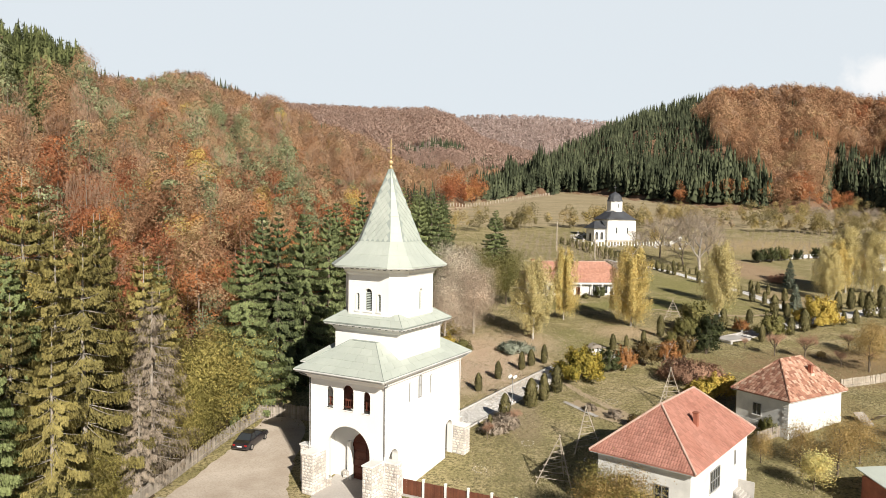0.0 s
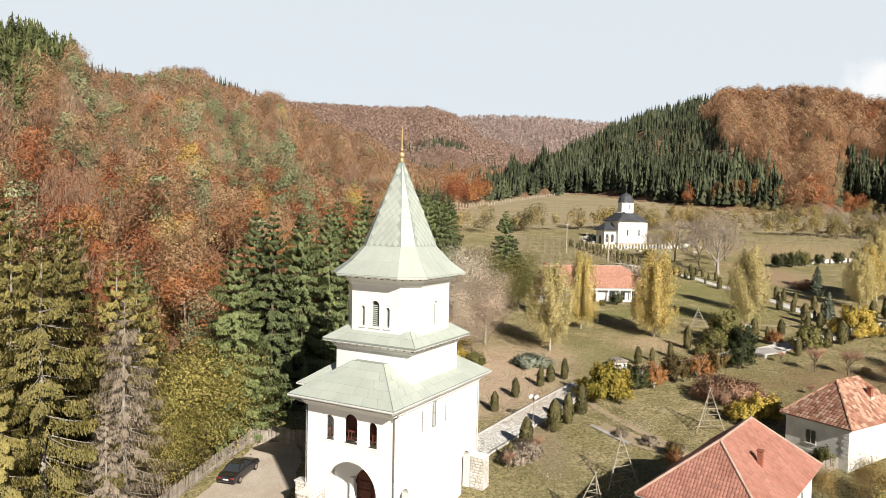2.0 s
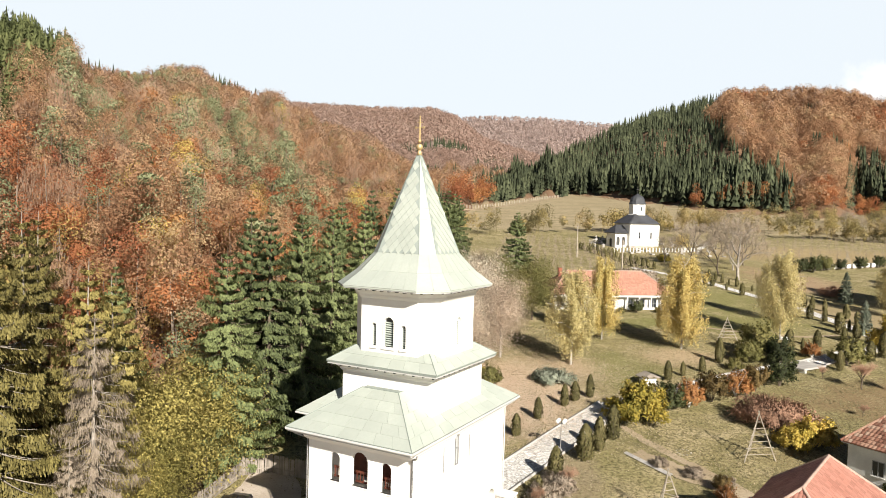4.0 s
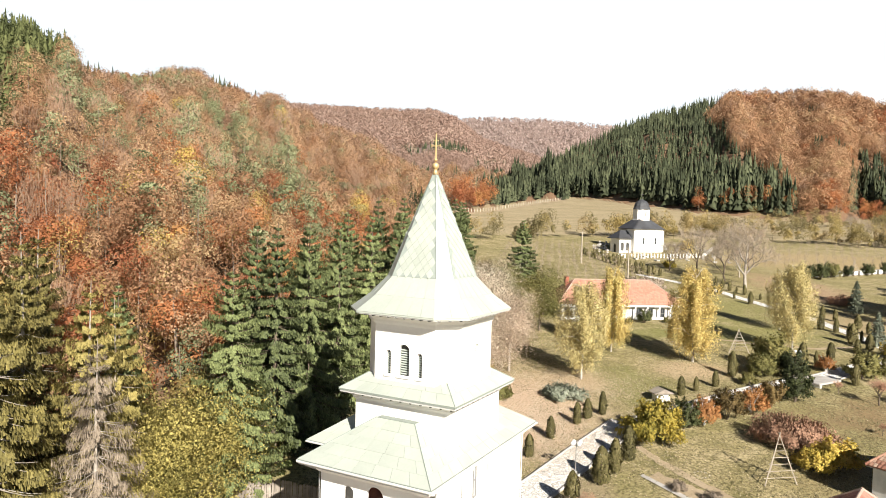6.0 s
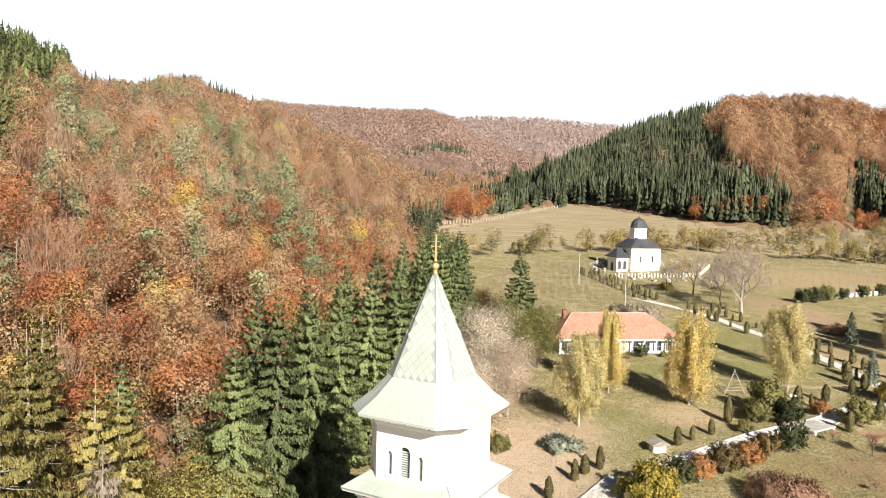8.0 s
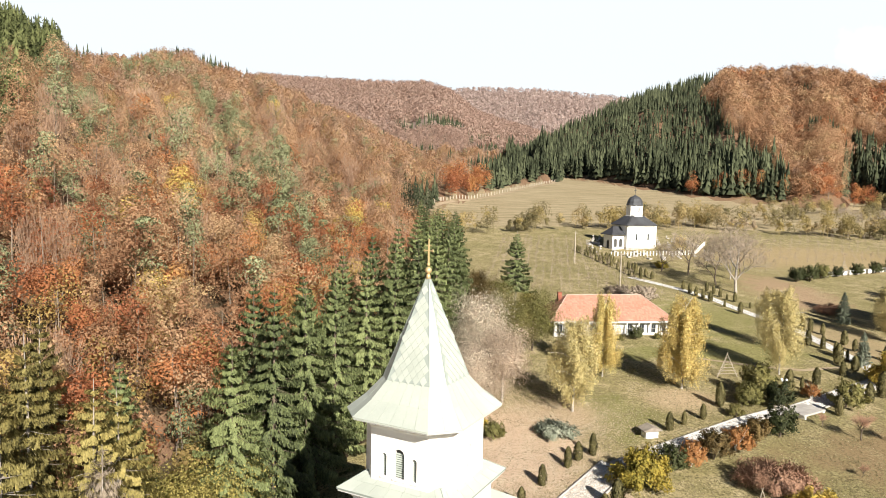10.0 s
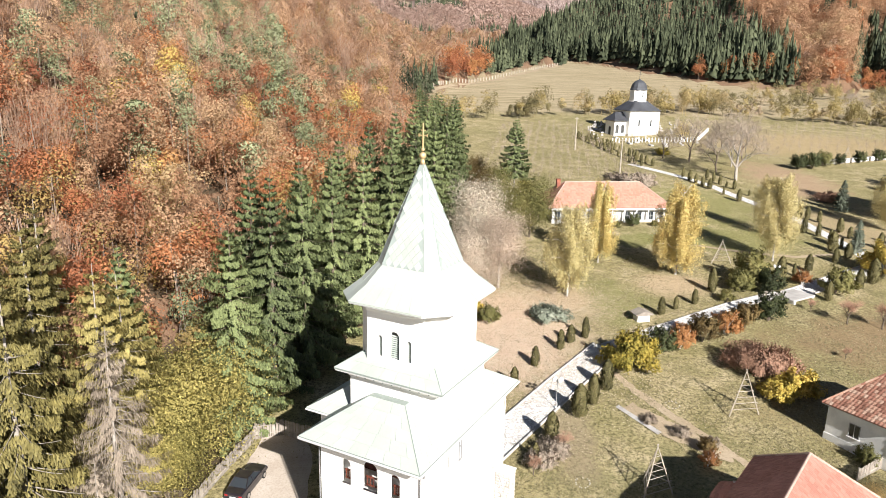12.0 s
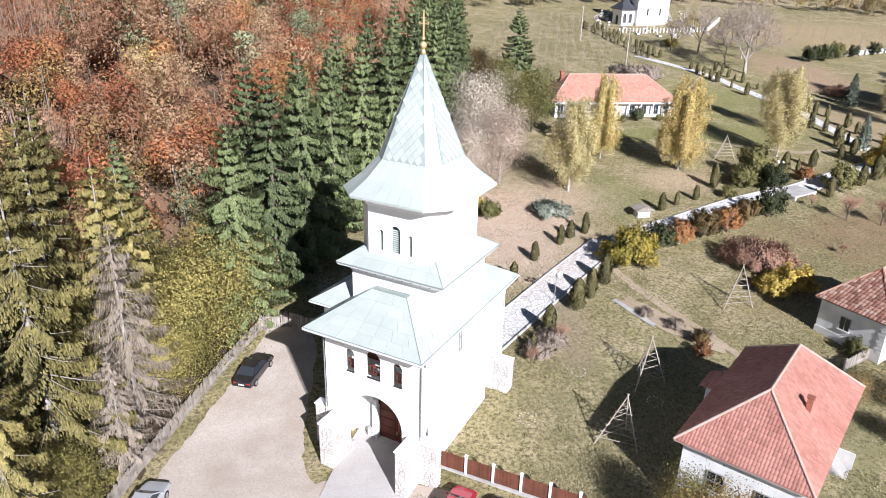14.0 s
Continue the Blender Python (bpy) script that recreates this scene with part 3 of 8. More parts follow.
def draped(name, outline, material, lift, label, category, step=1.0, kind="structure", thick=0.0, ragged=0.0):
    """A sheet laid on the ground inside an x-y outline."""
    if ragged:
        rng = random.Random(len(name))
        fine_line = []
        for (x0, y0), (x1, y1) in zip(outline, outline[1:] + outline[:1]):
            n = max(1, int(math.hypot(x1 - x0, y1 - y0) / 0.6))
            for k in range(n):
                fine_line.append((x0 + (x1 - x0) * k / n + rng.uniform(-ragged, ragged), y0 + (y1 - y0) * k / n + rng.uniform(-ragged, ragged)))
        outline = fine_line
    bm = bmesh.new()
    vs = [bm.verts.new((x, y, 0)) for x, y in outline]
    bm.faces.new(vs)
    x0, x1 = min(p[0] for p in outline), max(p[0] for p in outline)
    y0, y1 = min(p[1] for p in outline), max(p[1] for p in outline)
    for axis, lo, hi in ((0, x0, x1), (1, y0, y1)):
        s = lo + step
        while s < hi:
            co = (s, 0, 0) if axis == 0 else (0, s, 0)
            no = (1, 0, 0) if axis == 0 else (0, 1, 0)
            bmesh.ops.bisect_plane(bm, geom=bm.verts[:] + bm.edges[:] + bm.faces[:], plane_co=co, plane_no=no)
            s += step
    bmesh.ops.triangulate(bm, faces=[f for f in bm.faces if len(f.verts) > 4])
    for v in bm.verts:
        v.co.z = lie(v.co.x, v.co.y) + lift
    if thick:
        ext = bmesh.ops.extrude_face_region(bm, geom=bm.faces[:])
        bmesh.ops.translate(bm, vec=(0, 0, -thick), verts=[v for v in ext["geom"] if isinstance(v, bmesh.types.BMVert)])
    bmesh.ops.recalc_face_normals(bm, faces=bm.faces)
    ob = part(name, bm, material, None, "", True)
    return tagged(ob, label, category, kind=kind)


def ribbon(points, width, wobble=0.0, seed=1):
    """The outline of a strip along points."""
    rng = random.Random(seed)
    left, right = [], []
    for i, (x, y) in enumerate(points):
        x0, y0 = points[max(0, i - 1)]
        x1, y1 = points[min(len(points) - 1, i + 1)]
        d = math.hypot(x1 - x0, y1 - y0)
        nx, ny = -(y1 - y0) / d, (x1 - x0) / d
        w = width / 2 + rng.uniform(-wobble, wobble)
        left.append((x + nx * w, y + ny * w))
        right.append((x - nx * w, y - ny * w))
    return left + right[::-1]


draped("parking_ground", [(-25, 30), (-23.9, 52), (-23.4, 56), (-22.6, 60), (-21.4, 65.5), (-20.6, 68), (-19.8, 72), (-19.4, 76), (-16, 77), (-14.2, 73), (-14, 68), (-13.7, 63), (-13.2, 59.2), (-12, 57), (-8, 58), (-4.5, 57), (1, 55.4), (12, 51), (12, 30), (0, 20), (-20, 20)], M["lot"], 0.05, "pale dusty gravel parking ground before the gate", "ground", ragged=0.14)
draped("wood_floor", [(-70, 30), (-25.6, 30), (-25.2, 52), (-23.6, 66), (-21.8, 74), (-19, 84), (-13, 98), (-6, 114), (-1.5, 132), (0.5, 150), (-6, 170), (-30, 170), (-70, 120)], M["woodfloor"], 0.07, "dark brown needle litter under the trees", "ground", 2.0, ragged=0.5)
draped("gate_apron", [(-8.2, 66.5), (-10.6, 59.6), (-11.6, 55), (-4, 50), (-5.6, 56.6), (-4.4, 63.4)], M["pave"], 0.09, "smooth pale concrete drive through the gate arch", "pavement")
PATH = [(0.0, 72.8), (4.0, 78.2), (10.0, 86.2), (16.6, 94.6)]
NARROW = [(16.6, 94.6), (24.0, 99.4), (36.4, 107.2), (45.0, 111.6)]
PATH_B = [(46.0, 111.0), (58.0, 118.4), (68.0, 124.5), (90.0, 137)]
for line, wide in ((PATH, 3.1), (NARROW, 1.3), (PATH_B, 2.4)):
    draped("garden_path", ribbon(line, wide), M["gravel"], 0.06, "white marble paved path through the garden", "path")
    for s in (1, -1):
        out = ribbon(line, wide + 0.3)
        k = out[:len(line)] if s > 0 else out[len(line):]
        draped("path_kerb", ribbon(k, 0.24), M["concrete"], 0.17, "pale concrete kerb along the garden path", "kerb", 2.0, thick=0.4)
FARPATH = [(46, 196), (54, 184), (58.6, 175), (60.0, 168), (62.3, 160), (65.6, 149), (66.4, 138), (67, 131), (66, 125)]
draped("upper_path", ribbon(FARPATH, 2.2), M["gravel"], 0.06, "pale gravel path up to the church", "path")
draped("trodden_trail", ribbon([(15.5, 90.5), (17.5, 85), (20, 80.5), (23, 76), (25, 71)], 0.8, 0.15), M["trail"], 0.05, "narrow trodden earth trail across the lawn", "path", ragged=0.12)
draped("house_trail", ribbon([(40, 132), (48, 128.5), (55, 127), (63, 129)], 0.9, 0.1), M["trail"], 0.05, "narrow pale footpath across the lawn", "path")
draped("flower_bed", [(15.2, 82), (16.4, 82.8), (20, 79), (23.8, 74.8), (22.9, 73.2), (18.6, 76.8)], M["trail"], 0.07, "dug earth bed with dry plants", "flower bed", ragged=0.3)
draped("bed_kerb", [(14.6, 82.0), (15.0, 82.4), (18.0, 77.8), (17.5, 77.4)], M["concrete"], 0.1, "short strip of old concrete beside the bed", "kerb")

# ---- gate tower ----
TOWER = pose(-4.9, 64.89, 0.15, 0, 0, -28.83)
tower = thing("gate_tower", TOWER, "white plastered church gate tower with pale green metal roofs", "tower")
QUARTER = [pose(0, 0, 0, 0, 0, a) for a in (0, 90, 180, 270)]
HU, V0, V1, TOPW = 3.9, -6.55, 6.9, 10.75

front_outline = [(-HU, 0)] + arch(0.2, 0, 2.25, 6.1, 22) + [(HU, 0), (HU, TOPW), (-HU, TOPW)]
front_windows = [arch(-1.8, 7.5, 0.38, 9.35), arch(0.13, 7.5, 0.6, 9.68), arch(2.07, 7.5, 0.38, 9.35)]
bm = wall_slab(front_outline, front_windows, 0.22)
bmesh.ops.transform(bm, matrix=pose(0, V0, 0), verts=bm.verts)
part("front_wall", bm, M["white"], tower)
bm = wall_slab([(-HU, 0)] + arch(0.0, 0, 2.1, 5.9, 18) + [(HU, 0), (HU, TOPW), (-HU, TOPW)], [], 0.7)
bmesh.ops.transform(bm, matrix=pose(0, V1, 0) @ QUARTER[2], verts=bm.verts)
part("back_wall", bm, M["white"], tower)
side = [(V0 + 0.7, 0), (-5.75, 0)] + arch(-5.05, 0, 0.7, 4.35)[1:] + arch(4.9, 0, 0.7, 4.35) + [(V1 - 0.7, 0), (V1 - 0.7, TOPW), (V0 + 0.7, TOPW)]
side_windows = [arch(-2.45, 7.8, 0.19, 9.6), arch(-0.65, 7.8, 0.42, 9.95), arch(1.25, 7.8, 0.19, 9.6)]
bm = wall_slab(side, side_windows, 0.6)
bmesh.ops.transform(bm, matrix=pose(HU, 0, 0) @ QUARTER[1], verts=bm.verts)
part("side_wall", bm, M["white"], tower)
bm = wall_slab([(-x, z) for x, z in side], [[(-x, z) for x, z in h] for h in side_windows], 0.6)
bmesh.ops.transform(bm, matrix=pose(-HU, 0, 0) @ QUARTER[3], verts=bm.verts)
part("side_wall", bm, M["white"], tower)

# floors and inner walls of the passage
part("upper_floor", boxed(-HU + 0.6, HU - 0.6, V0 + 0.7, V1 - 0.7, 6.5, 6.8), M["white"], tower)
part("attic_floor", boxed(-HU + 0.6, HU - 0.6, V0 + 0.7, V1 - 0.7, 10.5, 10.7), M["white"], tower)
bm = wall_slab([(-3.3, 0)] + arch(0.35, 0, 1.75, 4.9, 16) + [(3.3, 0), (3.3, 6.5), (-3.3, 6.5)], [], 0.5)
bmesh.ops.transform(bm, matrix=pose(0, -3.9, 0), verts=bm.verts)
part("inner_wall", bm, M["white"], tower)
for z0, z1, off in ((0, 3.9, 0.0), (0, 3.4, 0.35)):
    for s in (-1, 1):
        part("door_jamb", boxed(0.35 + s * 1.75 - 0.22 - s * off * 0.2, 0.35 + s * 1.75 + 0.22 - s * off * 0.2, -4.25 + off, -3.9, z0, z1, None, 0.05), M["white"], tower)

# carved double door
door = new("door")
door.parent = tower
door["label"] = "carved red-brown wooden double gate door"
for s, x0, x1 in ((0, -1.4, 0.34), (1, 0.36, 2.1)):
    leaf = part("door_leaf", boxed(x0, x1, -3.72, -3.62, 0.02, 4.85), M["doorwood"], door)
    for k in range(6):
        z = 0.25 + 0.72 * k
        bm = boxed(x0 + 0.14, x1 - 0.14, -3.78, -3.72, z, z + 0.55, None, 0.03)
        part("door_panel", bm, M["doorwood"], leaf)
    part("door_handle", boxed(0.28 if s == 0 else 0.36, 0.33 if s == 0 else 0.41, -3.85, -3.72, 1.0, 1.3, None, 0.01), M["gold"], leaf)

# wooden rails behind the open windows, frames in the side windows
for x, w, top in ((-1.8, 0.38, 9.35), (0.13, 0.6, 9.68), (2.07, 0.38, 9.35)):
    win = new("window")
    win.parent = tower
    bm = bmesh.new()
    box(bm, x - w, x + w, V0 + 0.42, V0 + 0.5, 8.2, 8.32)
    box(bm, x - w, x + w, V0 + 0.42, V0 + 0.5, 7.6, 7.7)
    for k in range(5):
        xx = x - w + 0.08 + k * (2 * w - 0.16) / 4
        rod(bm, (xx, V0 + 0.46, 7.65), (xx, V0 + 0.46, 8.25), 0.035, sides=6)
    part("railing", bm, M["doorwood"], win, "dark wooden baluster railing")
    part("sill", boxed(x - w - 0.06, x + w + 0.06, V0 - 0.06, V0 + 0.2, 7.42, 7.5), M["white"], win)
part("bell_frame", boxed(-2.6, 2.6, -3.4, -3.1, 6.8, 9.4), M["doorwood"], tower, "dark brown wooden screen inside")
for s in (-1, 1):
    for v, w, top in ((-2.45, 0.19, 9.6), (-0.65, 0.42, 9.95), (1.25, 0.19, 9.6)):
        win = new("window")
        win.parent = tower
        m = pose(s * HU, v, 0) @ (QUARTER[1] if s > 0 else QUARTER[3])
        bm = wall_slab(arch(0, 7.8, w, top), [], 0.03)
        bmesh.ops.transform(bm, matrix=m @ pose(0, 0.2, 0), verts=bm.verts)
        part("pane", bm, M["paleglass"], win)
        bm = wall_slab(arch(0, 7.8, w, top), [arch(0, 7.86, w - 0.06, top - 0.06)], 0.06)
        if w > 0.3:
            box(bm, -0.03, 0.03, 0, 0.06, 7.8, top - 0.02)
            box(bm, -w, w, 0, 0.06, 8.9, 8.96)
        else:
            box(bm, -w, w, 0, 0.06, 8.7, 8.75)
        bmesh.ops.transform(bm, matrix=m @ pose(0, 0.13, 0), verts=bm.verts)
        part("window_frame", bm, M["greyframe"], win, "thin grey window frame")

# gutters' elbows and downpipes
for s in (-1, 1):
    bm = bmesh.new()
    rod(bm, (s * (HU + 0.75), V0 - 0.7, 10.5), (s * (HU + 0.7), V0 - 0.65, 10.3), 0.05)
    rod(bm, (s * (HU + 0.7), V0 - 0.65, 10.3), (s * (HU + 0.07), V0 - 0.07, 9.95), 0.05)
    rod(bm, (s * (HU + 0.07), V0 - 0.07, 9.98), (s * (HU + 0.07), V0 - 0.07, 4.2), 0.05)
    part("downpipe", bm, M["greyframe"], tower, "thin grey metal downpipe")

# stone-clad buttresses at the corners
rng0 = random.Random(5)


def cladding(parent, u0, u1, v0, v1, height, faces, share):
    """Rough stones of uneven size on the given faces of a buttress."""
    for face in faces:
        if face in ("front", "back"):
            length, base = u1 - u0, (pose(u0, v0, 0) if face == "front" else pose(u1, v1, 0, 0, 0, 180))
        else:
            length, base = v1 - v0, (pose(u1, v0, 0, 0, 0, 90) if face == "right" else pose(u0, v1, 0, 0, 0, -90))
        z = 0.0
        while z < height - 0.12:
            h = min(rng0.uniform(0.2, 0.34), height - z)
            x = 0.0
            while x < length - 0.05:
                w = min(rng0.uniform(0.26, 0.55), length - x)
                m = base @ pose(x + w / 2, -0.02, z + h / 2, 0, rng0.uniform(-3, 3), 0) @ Matrix.Diagonal((w - 0.035, 1, h - 0.035, 1))
                again("stone", rng0.choice(share), parent, m)
                x += w
            z += h


stone_meshes = []
for k in range(4):
    bm = bmesh.new()
    n_side = 7
    pts = []
    for i in range(n_side):
        a = 2 * math.pi * (i + 0.5) / n_side
        q = max(abs(math.cos(a)), abs(math.sin(a)))
        pts.append((0.5 * math.cos(a) / q * rng0.uniform(0.88, 1), 0.5 * math.sin(a) / q * rng0.uniform(0.88, 1)))
    outer = [bm.verts.new((x, 0.03, z)) for x, z in pts]
    inner = [bm.verts.new((x * 0.86, -0.035 + rng0.uniform(-0.01, 0.01), z * 0.86)) for x, z in pts]
    bm.faces.new(inner)
    for i in range(n_side):
        bm.faces.new((outer[i], outer[(i + 1) % n_side], inner[(i + 1) % n_side], inner[i]))
    bmesh.ops.recalc_face_normals(bm, faces=bm.faces)
    me = bpy.data.meshes.new("stone")
    bm.to_mesh(me)
    bm.free()
    me.materials.append(M["stone"])
    stone_meshes.append(me)

for u0, u1, v0, v1, h, faces in (
        (-3.3, -2.15, -8.45, -6.56, 3.7, ("front", "right")), (3.0, 3.9, -8.35, -6.56, 3.7, ("front", "right")),
        (3.91, 5.15, -6.5, -5.75, 3.6, ("front", "right")), (3.91, 5.2, 5.7, 6.85, 3.6, ("front", "right")),
        (-5.1, -3.91, -6.5, -5.75, 3.6, ("front",)), (-5.1, -3.91, 5.7, 6.85, 3.6, ()),
        (-3.3, -2.15, 6.92, 8.6, 3.7, ()), (2.3, 3.4, 6.92, 8.6, 3.7, ())):
    but = part("buttress", boxed(u0, u1, v0, v1, 0, h), M["concrete"], tower)
    bm = bmesh.new()
    box(bm, u0 - 0.08, u1 + 0.08, v0 - 0.08, v1 + 0.02, h, h + 0.14, None, 0.02)
    part("cap", bm, M["oldwhite"], but, "pale sloping coping slab")
    cladding(but, u0, u1, v0, v1, h, faces, stone_meshes)
for u0, u1, v0, v1, faces in ((-3.92, -2.05, -6.6, -5.85, ("front", "right")),):
    foot = part("plinth", boxed(u0, u1, v0, v1, 0, 1.1), M["concrete"], tower)
    cladding(foot, u0, u1, v0, v1, 1.1, faces, stone_meshes)
foot = part("plinth", boxed(-2.0, -1.35, -4.3, -3.88, 0, 1.2), M["concrete"], tower)
cladding(foot, -2.0, -1.35, -4.3, -3.88, 1.2, ("front", "right"), stone_meshes)


def ring(u, v, c=0.0):
    """A rectangle, or one with cut corners, starting at its front left."""
    if not c:
        return [(-u, -v), (u, -v), (u, v), (-u, v)]
    return [(-u + c, -v), (u - c, -v), (u, -v + c), (u, v - c), (u - c, v), (-u + c, v), (-u, v - c), (-u, -v + c)]


def stack(levels, close_bottom=True, close_top=True):
    """A solid through outlines at given heights."""
    bm = bmesh.new()
    rows = [[bm.verts.new((x, y, z)) for x, y in pts] for pts, z in levels]
    for a, b in zip(rows[:-1], rows[1:]):
        k = len(a)
        for i in range(k):
            bm.faces.new((a[i], a[(i + 1) % k], b[(i + 1) % k], b[i]))
    if close_bottom:
        bm.faces.new(rows[0][::-1])
    if close_top:
        bm.faces.new(rows[-1])
    bmesh.ops.recalc_face_normals(bm, faces=bm.faces)
    return bm


def sheets(parent, p0, p1, q1, q0, rows, cols, lift=0.012, stagger=True, name="roof_sheet", seed=1, sides=False):
    """Metal sheets on a sloping four-sided face: p0-p1 the eave, q0-q1 the top."""
    rng = random.Random(seed)
    p0, p1, q0, q1 = (Vector(v) for v in (p0, p1, q0, q1))
    nrm = (p1 - p0).cross(q0 - p0).normalized()
    if nrm.z < 0:
        nrm = -nrm
    width = (p1 - p0).length / cols
    for r in range(rows):
        s0, s1 = r / rows, (r + 1) / rows
        a0, a1, b0, b1 = p0.lerp(q0, s0), p1.lerp(q1, s0), p0.lerp(q0, s1), p1.lerp(q1, s1)
        length = (a1 - a0).length
        n = max(1, round(length / width)) if not sides else cols
        cuts = [0.0] + [(k + (0.5 if stagger and r % 2 else 0.0)) / n for k in range(0 if stagger and r % 2 else 1, n)] + [1.0]
        for c0, c1 in zip(cuts[:-1], cuts[1:]):
            if c1 - c0 < 0.02:
                continue
            up = nrm * (lift + rng.uniform(0, 0.008))
            g = 0.013
            corners = [a0.lerp(a1, c0 + g / length), a0.lerp(a1, c1 - g / length), b0.lerp(b1, c1 - g / length), b0.lerp(b1, c0 + g / length)]
            bm = bmesh.new()
            top = [bm.verts.new(c + up * (1.9 if i < 2 else 0.8)) for i, c in enumerate(corners)]
            low = [bm.verts.new(c - nrm * 0.004) for c in corners]
            bm.faces.new(top)
            for i in range(4):
                bm.faces.new((low[i], low[(i + 1) % 4], top[(i + 1) % 4], top[i]))
            bmesh.ops.recalc_face_normals(bm, faces=bm.faces)
            part(name, bm, M["roofmetal"], parent)


def seams(parent, lines, r=0.03):
    for a, b in lines:
        part("ridge_seam", rod(bmesh.new(), a, b, r, sides=6), M["seam"], parent)


# lower roof: a hipped roof through which the middle block rises
LU, LV, ZL = 4.67, 7.88, 10.87
lower_roof = part("lower_roof", stack([(ring(LU, LV), ZL - 0.1), (ring(LU, LV), ZL), (ring(1.4, 4.25), 13.1)]), M["seam"], tower, "pale green sheet metal hipped roof")
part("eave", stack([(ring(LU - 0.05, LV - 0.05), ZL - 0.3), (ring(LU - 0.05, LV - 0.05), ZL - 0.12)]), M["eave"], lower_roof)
part("cornice", stack([(ring(HU + 0.02, 6.72), ZL - 0.95), (ring(HU + 0.16, 6.86), ZL - 0.8), (ring(HU + 0.18, 6.9), ZL - 0.7), (ring(HU + 0.5, 7.3), ZL - 0.35)]), M["white"], tower)
sheets(lower_roof, (-LU, -LV, ZL), (LU, -LV, ZL), (1.4, -4.25, 13.1), (-1.4, -4.25, 13.1), 5, 7, seed=2)
sheets(lower_roof, (LU, -LV, ZL), (LU, LV, ZL), (1.4, 4.25, 13.1), (1.4, -4.25, 13.1), 5, 12, seed=3)
sheets(lower_roof, (-LU, LV, ZL), (-LU, -LV, ZL), (-1.4, -4.25, 13.1), (-1.4, 4.25, 13.1), 3, 6, seed=4)
seams(lower_roof, [((s * LU, -LV, ZL + 0.03), (s * 1.4, -4.25, 13.13)) for s in (-1, 1)] + [((-1.4, -4.25, 13.13), (1.4, -4.25, 13.13))])
for a, b in (((-LU, -LV - 0.06), (LU, -LV - 0.06)), ((LU + 0.06, -LV), (LU + 0.06, LV)), ((-LU - 0.06, -LV), (-LU - 0.06, LV))):
    part("gutter", rod(bmesh.new(), (*a, ZL - 0.1), (*b, ZL - 0.1), 0.075, sides=8), M["eave"], lower_roof, "white metal gutter")
for u, v in ((HU + 0.07, -6.62), (-HU - 0.07, -6.62), (HU + 0.07, 6.95)):
    bm = bmesh.new()
    s = 1 if u > 0 else -1
    e = 1 if v > 0 else -1
    rod(bm, (u + s * 0.75, v + e * 1.1, ZL - 0.15), (u + s * 0.02, v, ZL - 0.75), 0.05)
    rod(bm, (u, v, ZL - 0.75), (u, v, 0.2), 0.05)
    part("downpipe", bm, M["eave"], tower, "white rain downpipe")

# side wing with the stair
part("wing_wall", boxed(-6.4, -3.92, -3.3, 3.0, 0, 10.46), M["white"], tower)
wing = part("wing_roof", stack([(([(-7.2, -4.0), (-3.4, -4.0), (-3.4, 3.7), (-7.2, 3.7)]), 10.45), ([(-7.2, -4.0), (-3.4, -4.0), (-3.4, 3.7), (-7.2, 3.7)], 10.58), ([(-3.6, -1.6), (-3.4, -1.6), (-3.4, 1.4), (-3.6, 1.4)], 12.9)]), M["seam"], tower)
sheets(wing, (-7.2, -4.0, 10.58), (-3.4, -4.0, 10.58), (-3.4, -1.6, 12.9), (-3.6, -1.6, 12.9), 4, 3, seed=6)
sheets(wing, (-7.2, 3.7, 10.58), (-7.2, -4.0, 10.58), (-3.6, -1.6, 12.9), (-3.6, 1.4, 12.9), 4, 6, seed=7)
part("gutter", rod(bmesh.new(), (-7.2, -4.05, 10.5), (-3.9, -4.05, 10.5), 0.07), M["eave"], wing)

# middle block and its roof
ZM, MU, MV = 14.62, 4.25, 4.45
part("middle_wall", stack([(ring(3.48, 3.62), 10.75), (ring(3.48, 3.62), ZM - 0.1)]), M["white"], tower)
part("cornice", stack([(ring(3.5, 3.64), ZM - 0.75), (ring(3.62, 3.76), ZM - 0.6), (ring(3.64, 3.78), ZM - 0.5), (ring(4.0, 4.2), ZM - 0.2)]), M["white"], tower)
mid_roof = part("middle_roof", stack([(ring(MU, MV), ZM - 0.1), (ring(MU, MV), ZM), (ring(2.9, 3.0), ZM + 0.95)]), M["seam"], tower, "pale green sheet metal skirt roof")
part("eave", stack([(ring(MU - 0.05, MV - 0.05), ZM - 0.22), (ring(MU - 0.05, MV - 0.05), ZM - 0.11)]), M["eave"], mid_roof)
mr, mt = ring(MU, MV), ring(2.9, 3.0)
for i in range(4):
    j = (i + 1) % 4
    sheets(mid_roof, (*mr[i], ZM), (*mr[j], ZM), (*mt[j], ZM + 0.95), (*mt[i], ZM + 0.95), 2, 7, seed=8 + i)
seams(mid_roof, [((*mr[i], ZM + 0.03), (*mt[i], ZM + 0.98)) for i in range(4)])
for k in range(12):
    x = -3.9 + 7.8 * k / 11
    part("bracket", boxed(x - 0.045, x + 0.045, -MV + 0.12, -MV + 0.4, ZM - 0.31, ZM - 0.22), M["darkgap"], mid_roof)
    part("bracket", boxed(MU - 0.4, MU - 0.12, x - 0.045, x + 0.045, ZM - 0.31, ZM - 0.22), M["darkgap"], mid_roof)

